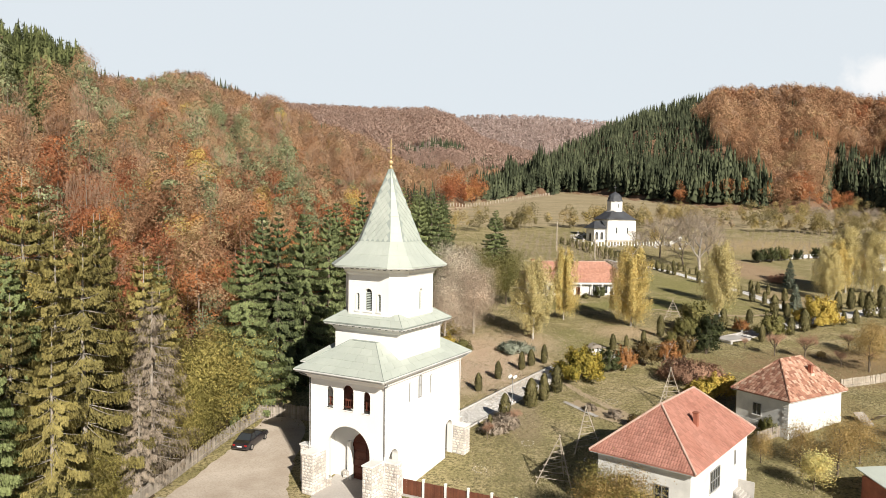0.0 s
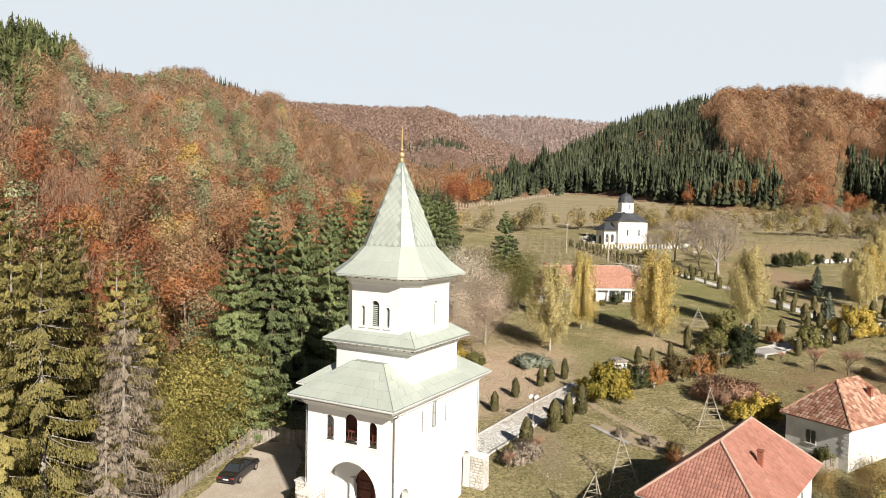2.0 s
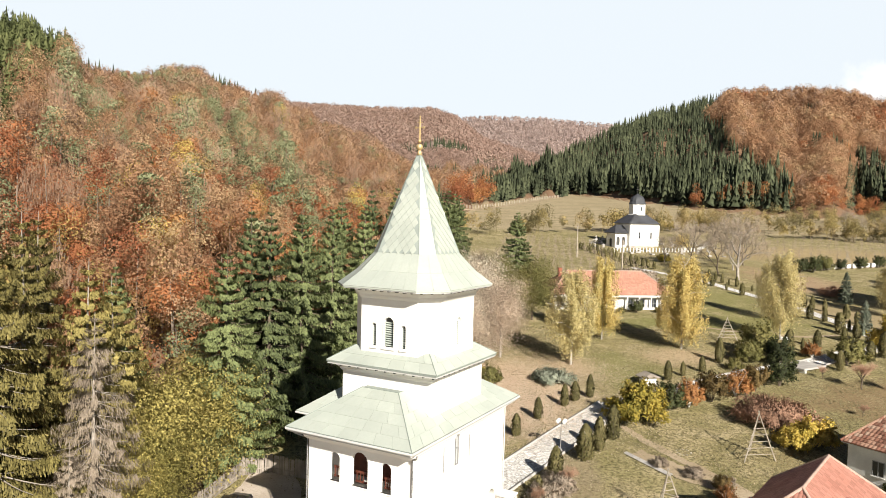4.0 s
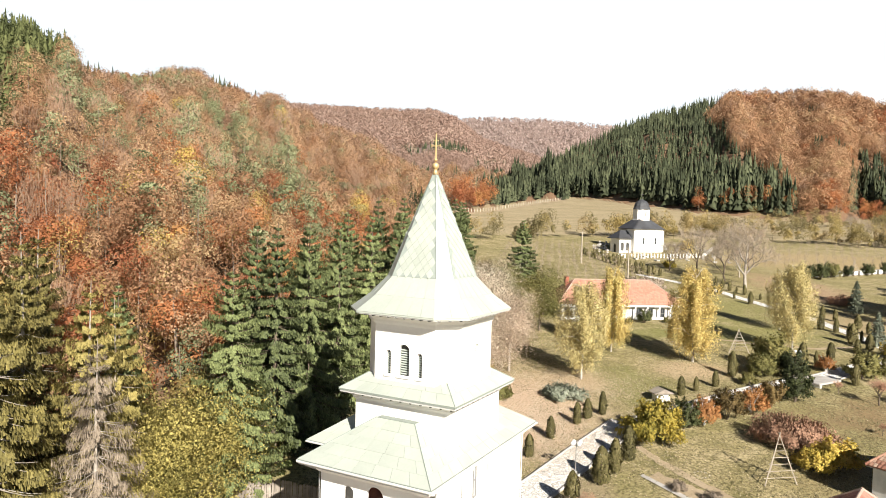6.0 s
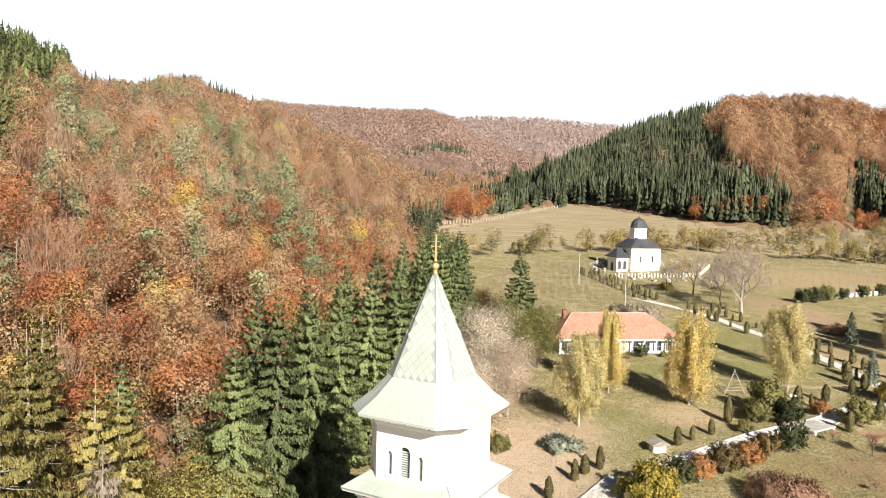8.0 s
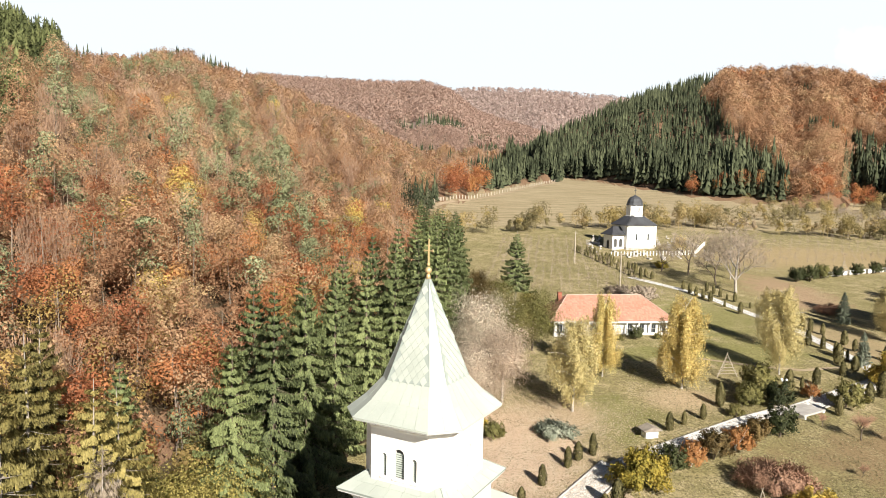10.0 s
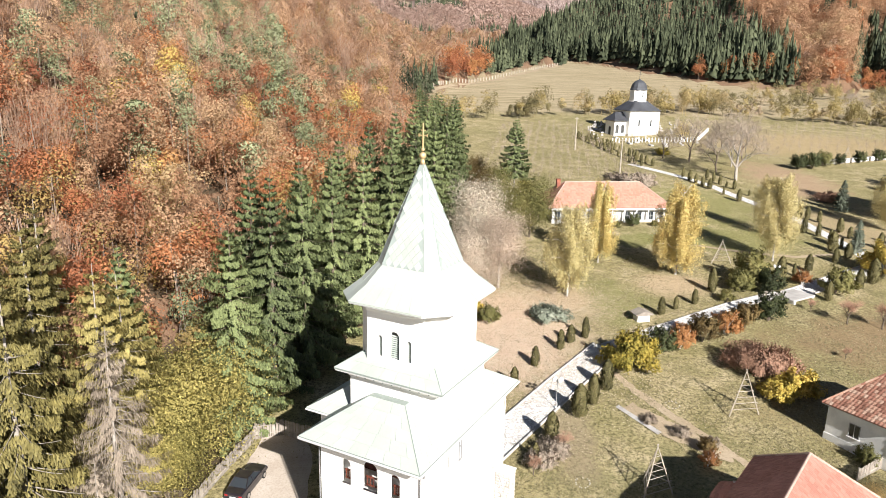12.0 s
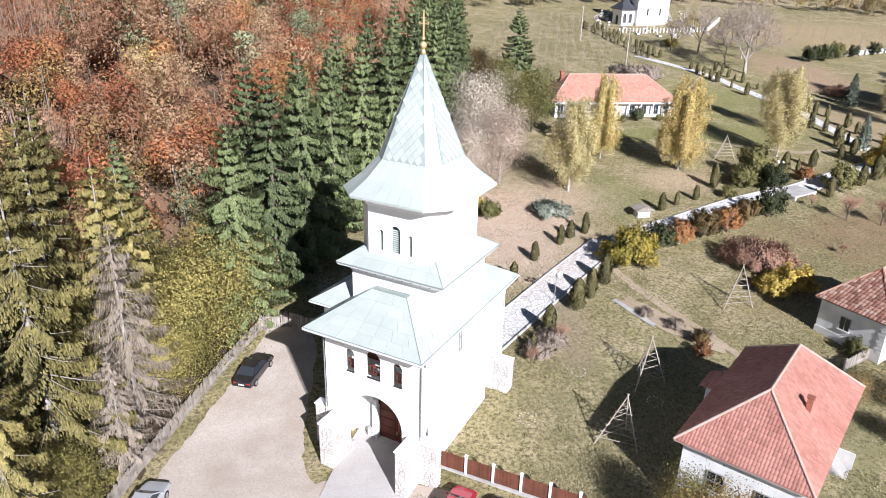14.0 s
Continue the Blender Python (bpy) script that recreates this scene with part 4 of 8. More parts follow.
# belfry drum, square with cut corners
DU, DC = 3.4, 1.2
oct_ring = ring(DU, DU, DC)
Z0D, Z1D = 15.1, 19.7
drum_windows = [(-1.15, 0.19, 17.3), (0.0, 0.4, 17.75), (1.15, 0.19, 17.3)]
for i in range(8):
    (x0, y0), (x1, y1) = oct_ring[i], oct_ring[(i + 1) % 8]
    half = math.hypot(x1 - x0, y1 - y0) / 2
    ang = math.degrees(math.atan2(y1 - y0, x1 - x0))
    m = pose((x0 + x1) / 2, (y0 + y1) / 2, 0, 0, 0, ang)
    outline = [(-half, Z0D), (half, Z0D), (half, Z1D), (-half, Z1D)]
    holes = []
    if i % 2 == 0:
        holes = [arch(x, 15.72, w, top) for x, w, top in (drum_windows if i in (0, 4) else [(0.0, 0.3, 17.7)])]
    bm = wall_slab(outline, holes, 0.35)
    bmesh.ops.transform(bm, matrix=m, verts=bm.verts)
    part("drum_wall", bm, M["white"], tower)
    if i % 2 == 0:
        for x, w, top in (drum_windows if i in (0, 4) else [(0.0, 0.3, 17.7)]):
            win = new("louvre_window")
            win.parent = tower
            win["label"] = "arched opening with grey-green louvres"
            # dark panel added for the shade between the slats
            bm = wall_slab(arch(x, 15.72, w, top), [], 0.02)
            bmesh.ops.transform(bm, matrix=m @ pose(0, 0.3, 0), verts=bm.verts)
            part("backing", bm, M["darkgap"], win)
            zz = 15.8
            while zz < top - w * 0.9:
                bm = boxed(-w + 0.02, w - 0.02, -0.015, 0.015, -0.055, 0.055, pose(x, 0.2, zz + 0.05, -55, 0, 0))
                bmesh.ops.transform(bm, matrix=m, verts=bm.verts)
                part("slat", bm, M["louvre"], win)
                zz += 0.15
            bm = wall_slab(arch(x, 15.72, w + 0.06, top + 0.06), [arch(x, 15.78, w - 0.01, top - 0.01)], 0.03)
            bmesh.ops.transform(bm, matrix=m @ pose(0, -0.025, 0), verts=bm.verts)
            part("surround", bm, M["white"], win)
            bm = boxed(x - w - 0.1, x + w + 0.1, -0.09, 0.05, 15.6, 15.72)
            bmesh.ops.transform(bm, matrix=m, verts=bm.verts)
            part("sill", bm, M["white"], win)
part("cornice", stack([(ring(DU + 0.02, DU + 0.02, DC), 18.9), (ring(DU + 0.12, DU + 0.12, DC + 0.04), 19.05), (ring(DU + 0.14, DU + 0.14, DC + 0.05), 19.2), (ring(DU + 0.5, DU + 0.55, DC + 0.15), 19.6)]), M["white"], tower)

# spire: flared skirt and steep cap
ZO, ZB, ZA = 19.77, 21.9, 28.73
eo, eb = ring(4.38, 4.7, 1.58), ring(2.46, 2.46, 0.84)
spire = part("spire_roof", stack([(eo, ZO - 0.09), (eo, ZO), (ring(3.35, 3.5, 1.2), 20.75), (eb, ZB), (ring(0.09, 0.09, 0.03), ZA)]), M["roofmetal"], tower, "pale green metal spire with diamond shingles and flared skirt")
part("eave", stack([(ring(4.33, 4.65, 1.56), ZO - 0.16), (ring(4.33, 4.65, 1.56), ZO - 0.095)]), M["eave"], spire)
for i in range(8):
    (x0, y0), (x1, y1) = ring(4.05, 4.35, 1.45)[i], ring(4.05, 4.35, 1.45)[(i + 1) % 8]
    n = max(3, int(math.hypot(x1 - x0, y1 - y0) / 0.55))
    ang = math.degrees(math.atan2(y1 - y0, x1 - x0))
    for k in range(n):
        f = (k + 0.5) / n
        part("bracket", boxed(-0.055, 0.055, -0.12, 0.2, -0.09, 0, pose(x0 + (x1 - x0) * f, y0 + (y1 - y0) * f, ZO - 0.16, 0, 0, ang)), M["darkgap"], spire)
skirt_mid = ring(3.35, 3.5, 1.2)
for i in range(8):
    j = (i + 1) % 8
    n = 6 if i % 2 == 0 else 2
    sheets(spire, (*eo[i], ZO), (*eo[j], ZO), (*skirt_mid[j], 20.75), (*skirt_mid[i], 20.75), 1, n, seed=20 + i, sides=True, stagger=False)
    sheets(spire, (*skirt_mid[i], 20.75), (*skirt_mid[j], 20.75), (*eb[j], ZB), (*eb[i], ZB), 1, n, seed=30 + i, sides=True, stagger=False)
for i in (1, 3, 5, 7):
    j = (i + 1) % 8
    tp = ring(0.09, 0.09, 0.03)
    sheets(spire, (*eb[i], ZB), (*eb[j], ZB), (*tp[j], ZA), (*tp[i], ZA), 9, 1, seed=40 + i, sides=True, stagger=False)
seams(spire, [((*eb[i], ZB + 0.02), (0.09 * (1 if eb[i][0] > 0 else -1), 0.09 * (1 if eb[i][1] > 0 else -1), ZA)) for i in range(8)], 0.028)

# diamond shingles on the four broad faces of the cap
bm = bmesh.new()
tip = bm.verts.new((0, 0, 0.06))
rim = [bm.verts.new(p) for p in ((0, -0.355, 0.04), (0.262, 0, 0.02), (0, 0.355, 0.012), (-0.262, 0, 0.02))]
foot_v = [bm.verts.new((v.co.x, v.co.y, -0.01)) for v in rim]
for i in range(4):
    bm.faces.new((rim[i], rim[(i + 1) % 4], tip))
    bm.faces.new((foot_v[i], foot_v[(i + 1) % 4], rim[(i + 1) % 4], rim[i]))
tip.co.z = 0.022
shingle_mesh = bpy.data.meshes.new("shingle")
bm.to_mesh(shingle_mesh)
bm.free()
shingle_mesh.materials.append(M["roofmetal"])
for face, turn in ((0, 0), (1, 90), (3, 270)):
    bm = bmesh.new()
    bm.faces.new([bm.verts.new(c) for c in ((-1.6, -2.47, ZB + 0.03), (1.6, -2.47, ZB + 0.03), (0.05, -0.1, ZA), (-0.05, -0.1, ZA))])
    bmesh.ops.transform(bm, matrix=pose(0, 0, 0, 0, 0, turn), verts=bm.verts)
    part("underlay", bm, M["underlay"], spire)
    base_half, top_z = 2.46 - 0.84, ZA
    p_low, p_top = Vector((0, -2.46, ZB)), Vector((0, -0.09, ZA))
    slope = (p_top - p_low)
    length = slope.length
    up = slope.normalized()
    across = Vector((1, 0, 0))
    out = across.cross(up)
    r = 0
    s = 0.3
    while s < length - 0.7:
        half = base_half * (1 - s / length) - 0.2
        off = 0.28 if r % 2 else 0.0
        n = int((half + off) / 0.56) + 1
        for k in range(-n, n + 1):
            x = k * 0.56 + off
            if abs(x) <= half + 0.1:
                o = p_low + up * s + across * x + out * 0.022
                m = Matrix((across, up, out)).transposed().to_4x4()
                m.translation = o
                again("shingle", shingle_mesh, spire, pose(0, 0, 0, 0, 0, turn) @ m)
        s += 0.375
        r += 1
# gilded ball, pole and cross
bm = bmesh.new()
bmesh.ops.create_cone(bm, cap_ends=True, segments=12, radius1=0.2, radius2=0.1, depth=0.35, matrix=pose(0, 0, ZA + 0.05))
bmesh.ops.create_uvsphere(bm, u_segments=12, v_segments=8, radius=0.24, matrix=pose(0, 0, ZA + 0.45))
bmesh.ops.create_uvsphere(bm, u_segments=10, v_segments=6, radius=0.13, matrix=pose(0, 0, ZA + 0.85))
part("finial", bm, M["gold"], tower, "gilded finial ball", True)
bm = bmesh.new()
rod(bm, (0, 0, ZA + 0.8), (0, 0, ZA + 2.6), 0.075, 0.05)
box(bm, -0.32, 0.32, -0.03, 0.03, ZA + 1.75, ZA + 1.82)
box(bm, -0.18, 0.18, -0.03, 0.03, ZA + 2.1, ZA + 2.16)
for s in (-1, 1):
    box(bm, s * 0.32 - 0.035, s * 0.32 + 0.035, -0.03, 0.03, ZA + 1.7, ZA + 1.88)
part("cross", bm, M["gold"], tower, "thin gilded cross")

# ---- houses ----


def tile_rows(polys, tile_w, tile_h, seed=1, lift=0.02, material=None, stagger=True):
    """Roof tiles as a course of lipped quads on each sloping face (p0-p1 the eave, q0-q1 the ridge)."""
    rng = np.random.default_rng(seed)
    vs, qs = [], []
    for p0, p1, q1, q0 in polys:
        p0, p1, q0, q1 = (np.array(p, float) for p in (p0, p1, q0, q1))
        e = unit(p1 - p0)
        sl = (q0 + q1) / 2 - (p0 + p1) / 2
        sl = sl - e * (sl @ e)
        height = np.linalg.norm(sl)
        sl = sl / height
        nrm = np.cross(e, sl)
        if nrm[2] < 0:
            nrm = -nrm
        rows = int(height / tile_h)
        for r in range(rows):
            s0, s1 = r / rows, (r + 1) / rows
            a, b = p0 + (q0 - p0) * s0, p1 + (q1 - p1) * s0
            a2, b2 = p0 + (q0 - p0) * s1, p1 + (q1 - p1) * s1
            lo = max(0.0, (a2 - a) @ e)
            hi = (b - a) @ e - max(0.0, (b - b2) @ e)
            x = lo - (tile_w / 2 if r % 2 else 0)
            if not stagger:
                x = lo - (((a - p0) @ e + lo) % tile_w)
            while x < hi:
                x0, x1 = max(x, lo - tile_w * 0.4), min(x + tile_w, hi + tile_w * 0.4)
                x += tile_w
                if x1 - x0 < 0.05:
                    continue
                up = nrm * (lift + 0.025 + rng.uniform(0, 0.014))
                g = 0.008
                base = a + sl * 0
                c = [base + e * (x0 + g) + up, base + e * (x1 - g) + up,
                     base + e * (x1 - g) + sl * (height / rows * 1.04) + nrm * (lift * 0.4), base + e * (x0 + g) + sl * (height / rows * 1.04) + nrm * (lift * 0.4)]
                i = len(vs)
                mid0 = (c[0] + c[1]) / 2 + nrm * 0.03
                vs += [c[0], mid0, c[1], c[2], (c[2] + c[3]) / 2 + nrm * 0.03, c[3], c[0] - up * 0.9, c[1] - up * 0.9]
                qs += [[i, i + 1, i + 4, i + 5], [i + 1, i + 2, i + 3, i + 4], [i + 6, i + 7, i + 2, i]]
    return big_mesh("tiles", np.array(vs), np.array(qs), material)


def hip_house(name, m, label, length, width, wall, rise, ridge_len, over, roof_mat, tile, base=1.5, ridge_mat=None, plinth=0.5):
    """A house with a hipped tile roof: x along its length, z = 0 at the floor line, the eave at z = wall."""
    house = thing(name, m, label, "house")
    hx, hy = length / 2 - over, width / 2 - over
    part("wall", boxed(-hx, hx, -hy, hy, -base, wall), M["oldwhite"], house)
    part("plinth", boxed(-hx - 0.06, hx + 0.06, -hy - 0.06, hy + 0.06, -base, plinth), M["oldwhite"], house)
    e = ring(length / 2, width / 2)
    t = [(-ridge_len / 2, -0.02), (ridge_len / 2, -0.02), (ridge_len / 2, 0.02), (-ridge_len / 2, 0.02)]
    roof = part("roof", stack([(e, wall - 0.08), (e, wall), (t, wall + rise)]), roof_mat, house)
    part("soffit", stack([(ring(length / 2 - 0.04, width / 2 - 0.04), wall - 0.16), (ring(length / 2 - 0.04, width / 2 - 0.04), wall - 0.085)]), M["eave"], roof)
    polys = [[(*e[i], wall), (*e[(i + 1) % 4], wall), (*t[(i + 1) % 4], wall + rise), (*t[i], wall + rise)] for i in range(4)]
    tiles = new("tiles", tile_rows(polys, tile[0], tile[1], 3, 0.02, roof_mat, name != "orange_roof_house"))
    tiles.parent = roof
    tiles["kind"] = "stuff"
    rr = random.Random(4)
    lines = [((*e[i], wall), (*t[i], wall + rise)) for i in range(4)] + [((-ridge_len / 2, 0, wall + rise), (ridge_len / 2, 0, wall + rise))]
    bm = bmesh.new()
    for a, b in lines:
        a, b = Vector(a), Vector(b)
        n = max(2, int((b - a).length / 0.38))
        for k in range(n):
            p, q = a.lerp(b, k / n), a.lerp(b, (k + 1.12) / n)
            rod(bm, p + Vector((0, 0, 0.03)), q + Vector((0, 0, 0.05 + rr.uniform(0, 0.02))), 0.105, 0.085, 7)
    part("ridge_tiles", bm, ridge_mat or roof_mat, roof)
    return house, roof


def window_on(parent, m, w, h, cols=2, rows=2, frame_mat=None, glass=None, deep=0.06):
    """A framed window on a wall; m: its lower middle, x along the wall, -y outwards."""
    win = new("window")
    win.parent = parent
    win.matrix_basis = m
    part("pane", boxed(-w / 2, w / 2, -0.01, 0.03, 0, h), glass or M["glass"], win)
    bm = bmesh.new()
    t = 0.06
    for x in [-w / 2 + i * w / cols for i in range(cols + 1)]:
        box(bm, x - t / 2, x + t / 2, -deep, 0.02, 0, h)
    for z in [i * h / rows for i in range(rows + 1)]:
        box(bm, -w / 2 - t / 2, w / 2 + t / 2, -deep + 0.004, 0.02, z - t / 2, z + t / 2)
    part("window_frame", bm, frame_mat or M["greyframe"], win)
    part("window_sill", boxed(-w / 2 - 0.1, w / 2 + 0.1, -0.14, 0.02, -0.09, -0.03), M["oldwhite"], win)
    return win


def chimney(parent, x, y, z0, z1, w=0.55):
    ch = part("chimney", boxed(x - w / 2, x + w / 2, y - w / 2, y + w / 2, z0, z1), M["brick"], parent, "small brick chimney")
    part("chimney_cap", boxed(x - w / 2 - 0.07, x + w / 2 + 0.07, y - w / 2 - 0.07, y + w / 2 + 0.07, z1, z1 + 0.1, None, 0.02), M["brick"], ch)
    part("flashing", boxed(x - w / 2 - 0.12, x + w / 2 + 0.12, y - w / 2 - 0.12, y + w / 2 + 0.12, z0, z0 + 0.45), M["mortar"], ch)


# house with the orange roof beside the gate
house_a, roof_a = hip_house("orange_roof_house", pose(20.32, 58.92, 1.5, 0, 0, 50.8), "white house with orange clay tile hipped roof and pale ridges", 15.35, 8.65, 4.2, 3.7, 7.4, 0.55, M["orange_tile"], (0.22, 0.34), 1.6, M["ridge_clay"])
window_on(house_a, pose(-1.6, -3.79, 1.2), 2.3, 1.7, 4, 2)
window_on(house_a, pose(3.6, -3.79, 1.9), 0.25, 1.2, 1, 1)
window_on(house_a, pose(-7.14, 1.4, 1.2, 0, 0, -90), 1.1, 1.4, 2, 2)
window_on(house_a, pose(-7.14, -1.6, 1.2, 0, 0, -90), 1.1, 1.4, 2, 2)
chimney(house_a, -1.5, -2.1, 5.4, 7.1, 0.36)
bm = bmesh.new()
for k in range(5):
    box(bm, 3.2, 4.6, -5.1 + 0.25 * k, -3.8, -1.5, -1.1 + 0.18 * k)
part("outside_steps", bm, M["concrete"], house_a, "old concrete steps with a low parapet")
part("steps_parapet", boxed(4.6, 4.72, -5.2, -3.8, -1.5, 0.3, None, 0.03), M["concrete"], house_a)
porch = part("porch_wall", boxed(2.2, 4.2, 3.75, 5.4, -1.5, 2.9), M["oldwhite"], house_a)
pe = [(1.9, 3.2), (4.5, 3.2), (4.5, 5.8), (1.9, 5.8)]
pt_ = [(3.15, 3.2), (3.25, 3.2), (3.25, 4.6), (3.15, 4.6)]
proof = part("porch_roof", stack([(pe, 2.85), (pe, 2.93), (pt_, 4.0)]), M["orange_tile"], house_a)
ptl = new("tiles", tile_rows([[(*pe[i], 2.93), (*pe[(i + 1) % 4], 2.93), (*pt_[(i + 1) % 4], 4.0), (*pt_[i], 4.0)] for i in (1, 2, 3)], 0.3, 0.36, 5, 0.02, M["orange_tile"]))
ptl.parent = proof
ptl["kind"] = "stuff"
part("ridge_tiles", rod(bmesh.new(), (3.2, 3.2, 4.02), (3.2, 4.6, 4.02), 0.1), M["mortar"], proof)

# smaller house with mottled tiles
house_b, roof_b = hip_house("mottled_roof_house", pose(39.2, 77.5, 2.1, 0, 0, 31.5), "small white cottage with mottled brown and pink tile roof", 10.9, 7.1, 3.5, 3.5, 3.9, 0.45, M["mottled"], (0.34, 0.36), 1.5)
window_on(house_b, pose(-5.01, 0.5, 1.15, 0, 0, -90), 0.95, 1.25, 2, 1)
chimney(house_b, 1.3, -1.6, 5.0, 6.3, 0.4)
rr = random.Random(8)
bm = bmesh.new()
for k in range(9):
    box(bm, -5.06, -4.6 + 0.2 * (k % 2), -3.16, -3.0, 0.3 + 0.34 * k, 0.3 + 0.34 * k + 0.3, None, 0.02)
    box(bm, -5.07, -4.9, -3.15, -2.65 + 0.2 * (k % 2), 0.3 + 0.34 * k, 0.3 + 0.34 * k + 0.3, None, 0.02)
part("quoins", bm, M["oldwhite"], house_b)

# long house with a porch
house_c, roof_c = hip_house("long_porch_house", pose(28.0, 149.7, 7.75, 0, 0, 7.0), "long low white house with orange tile roof and pillared porch", 24.0, 11.5, 3.35, 3.9, 14.6, 1.0, M["pale_tile"], (0.36, 0.42), 1.5, M["ridge_clay"])
for x in (-10.0, -8.0, -6.0, -3.9, 3.4, 5.7, 8.0, 10.0):
    window_on(house_c, pose(x, -4.76, 0.9), 1.0, 1.5, 2, 2)
for x in (-11.1, -9.0, -6.9, -4.7, -2.4, 0.2, 2.6, 4.9, 7.2, 9.3, 11.2):
    part("porch_post", boxed(x - 0.12, x + 0.12, -5.6, -5.36, -0.8, 3.2, None, 0.02), M["oldwhite"], house_c)
part("porch_floor", boxed(-11.4, 11.4, -5.65, -4.75, -1.5, 0.12), M["concrete"], house_c)
part("porch_beam", boxed(-11.4, 11.4, -5.62, -5.34, 2.85, 3.24), M["oldwhite"], house_c)
for x0, x1 in ((-11.3, -2.4), (2.6, 11.3)):
    part("parapet", boxed(x0, x1, -5.58, -5.4, -0.6, 0.95), M["oldwhite"], house_c)
part("door", boxed(-0.6, 0.6, -4.82, -4.74, 0.1, 2.2), M["doorwood"], house_c)
bm = bmesh.new()
for k in range(4):
    box(bm, -0.9, 1.3, -5.7 - 0.32 * (3 - k), -5.6, -1.2, -0.55 + 0.17 * k)
part("steps", bm, M["concrete"], house_c)
chimney(house_c, -8.6, 0.6, 5.0, 7.6, 0.7)

# church
church = thing("church", pose(59.8, 243.2, 16.0, 0, 0, 20), "small white church with dark roof and domed tower", "church")
part("nave_wall", stack([(ring(5.3, 4.2, 0.3), -1.5), (ring(5.3, 4.2, 0.3), 8.0)]), M["white"], church)
part("plinth", stack([(ring(5.4, 4.3, 0.3), -1.5), (ring(5.4, 4.3, 0.3), 0.9)]), M["stone"], church)
nave_roof = part("nave_roof", stack([(ring(5.9, 4.8, 0.4), 7.9), (ring(5.9, 4.8, 0.4), 8.05), (ring(2.2, 2.0, 0.3), 11.0)]), M["slate"], church, "dark grey metal roof")
part("cornice", stack([(ring(5.4, 4.3, 0.3), 7.5), (ring(5.6, 4.5, 0.3), 7.9)]), M["oldwhite"], church)
for x in (-1.8, 2.6):
    window_on(church, pose(x, -4.21, 3.2), 0.5, 2.0, 1, 2)
part("drum", stack([(ring(2.35, 2.35, 1.2), 9.4), (ring(2.35, 2.35, 1.2), 14.2)]), M["white"], church)
part("drum_cornice", stack([(ring(2.45, 2.45, 1.2), 10.6), (ring(2.6, 2.6, 1.3), 10.75), (ring(2.45, 2.45, 1.2), 10.9)]), M["white"], church)
for a in (0, 45, 90, 315):
    window_on(church, pose(0, 0, 12.0, 0, 0, a) @ pose(0, -2.37, 0), 0.35, 1.4, 1, 1)
prof = [(2.75, 14.2), (2.75, 14.35), (2.5, 14.9), (2.35, 15.6), (2.0, 16.3), (1.4, 16.9), (0.7, 17.2), (0.15, 17.6)]
part("dome", stack([([(r * math.cos(math.pi * (k + 0.5) / 6), r * math.sin(math.pi * (k + 0.5) / 6)) for k in range(12)], z) for r, z in prof]), M["slate"], church, "dark metal dome")
bm = bmesh.new()
rod(bm, (0, 0, 17.5), (0, 0, 20.0), 0.07)
box(bm, -0.5, 0.5, -0.05, 0.05, 19.0, 19.14)
part("cross", bm, M["darkgap"], church)
pw = wall_slab([(-2.2, -1)] + [p for p in ((2.2, -1), (2.2, 4.9), (-2.2, 4.9))], [arch(-1.1, 1.0, 0.6, 3.6), arch(0.9, 1.0, 0.6, 3.6)], 0.3)
bmesh.ops.transform(pw, matrix=pose(-7.5, -2.6, 0), verts=pw.verts)
part("porch_wall", pw, M["white"], church)
pw = wall_slab([(-2.3, -1)] + arch(0, 0, 0.8, 3.2) + [(2.3, -1), (2.3, 4.9), (-2.3, 4.9)], [], 0.3)
bmesh.ops.transform(pw, matrix=pose(-9.7, 0, 0, 0, 0, -90), verts=pw.verts)
part("porch_wall", pw, M["white"], church)
# solid dark block added in place of the porch's shaded inside
part("porch_shade_block", boxed(-9.3, -5.3, -2.2, 2.3, -1, 4.6), M["darkgap"], church)
pe = [(-10.3, -3.3), (-5.0, -3.3), (-5.0, 3.3), (-10.3, 3.3)]
part("porch_roof", stack([(pe, 4.8), (pe, 4.95), ([(-8.0, -0.1), (-5.0, -0.1), (-5.0, 0.1), (-8.0, 0.1)], 7.4)]), M["slate"], church)
bm = bmesh.new()
bmesh.ops.create_cone(bm, cap_ends=True, segments=14, radius1=3.2, radius2=3.2, depth=9.0, matrix=pose(5.0, 0, 3.0))
part("apse", bm, M["white"], church)

# ---- woods on the hills ----
wrng = np.random.default_rng(11)


def facing_cards(rng, c, out, size, slim=0.6, along_up=0.0, rough=0.3):
    """Leaf sprays that lie roughly on the outside of a crown: centres, outward directions, half lengths."""
    nrm = unit(out + rng.normal(0, rough, out.shape))
    a = unit(np.cross(nrm, rng.normal(size=out.shape) + np.cross(nrm, np.array([0, 0, 1.0])) * along_up * 2))
    b = np.cross(nrm, a)
    s = (size * rng.uniform(0.6, 1.35, len(c)))[:, None]
    return cards(c, a * s, b * s * slim, unit(out + rng.normal(0, 0.22, out.shape)))


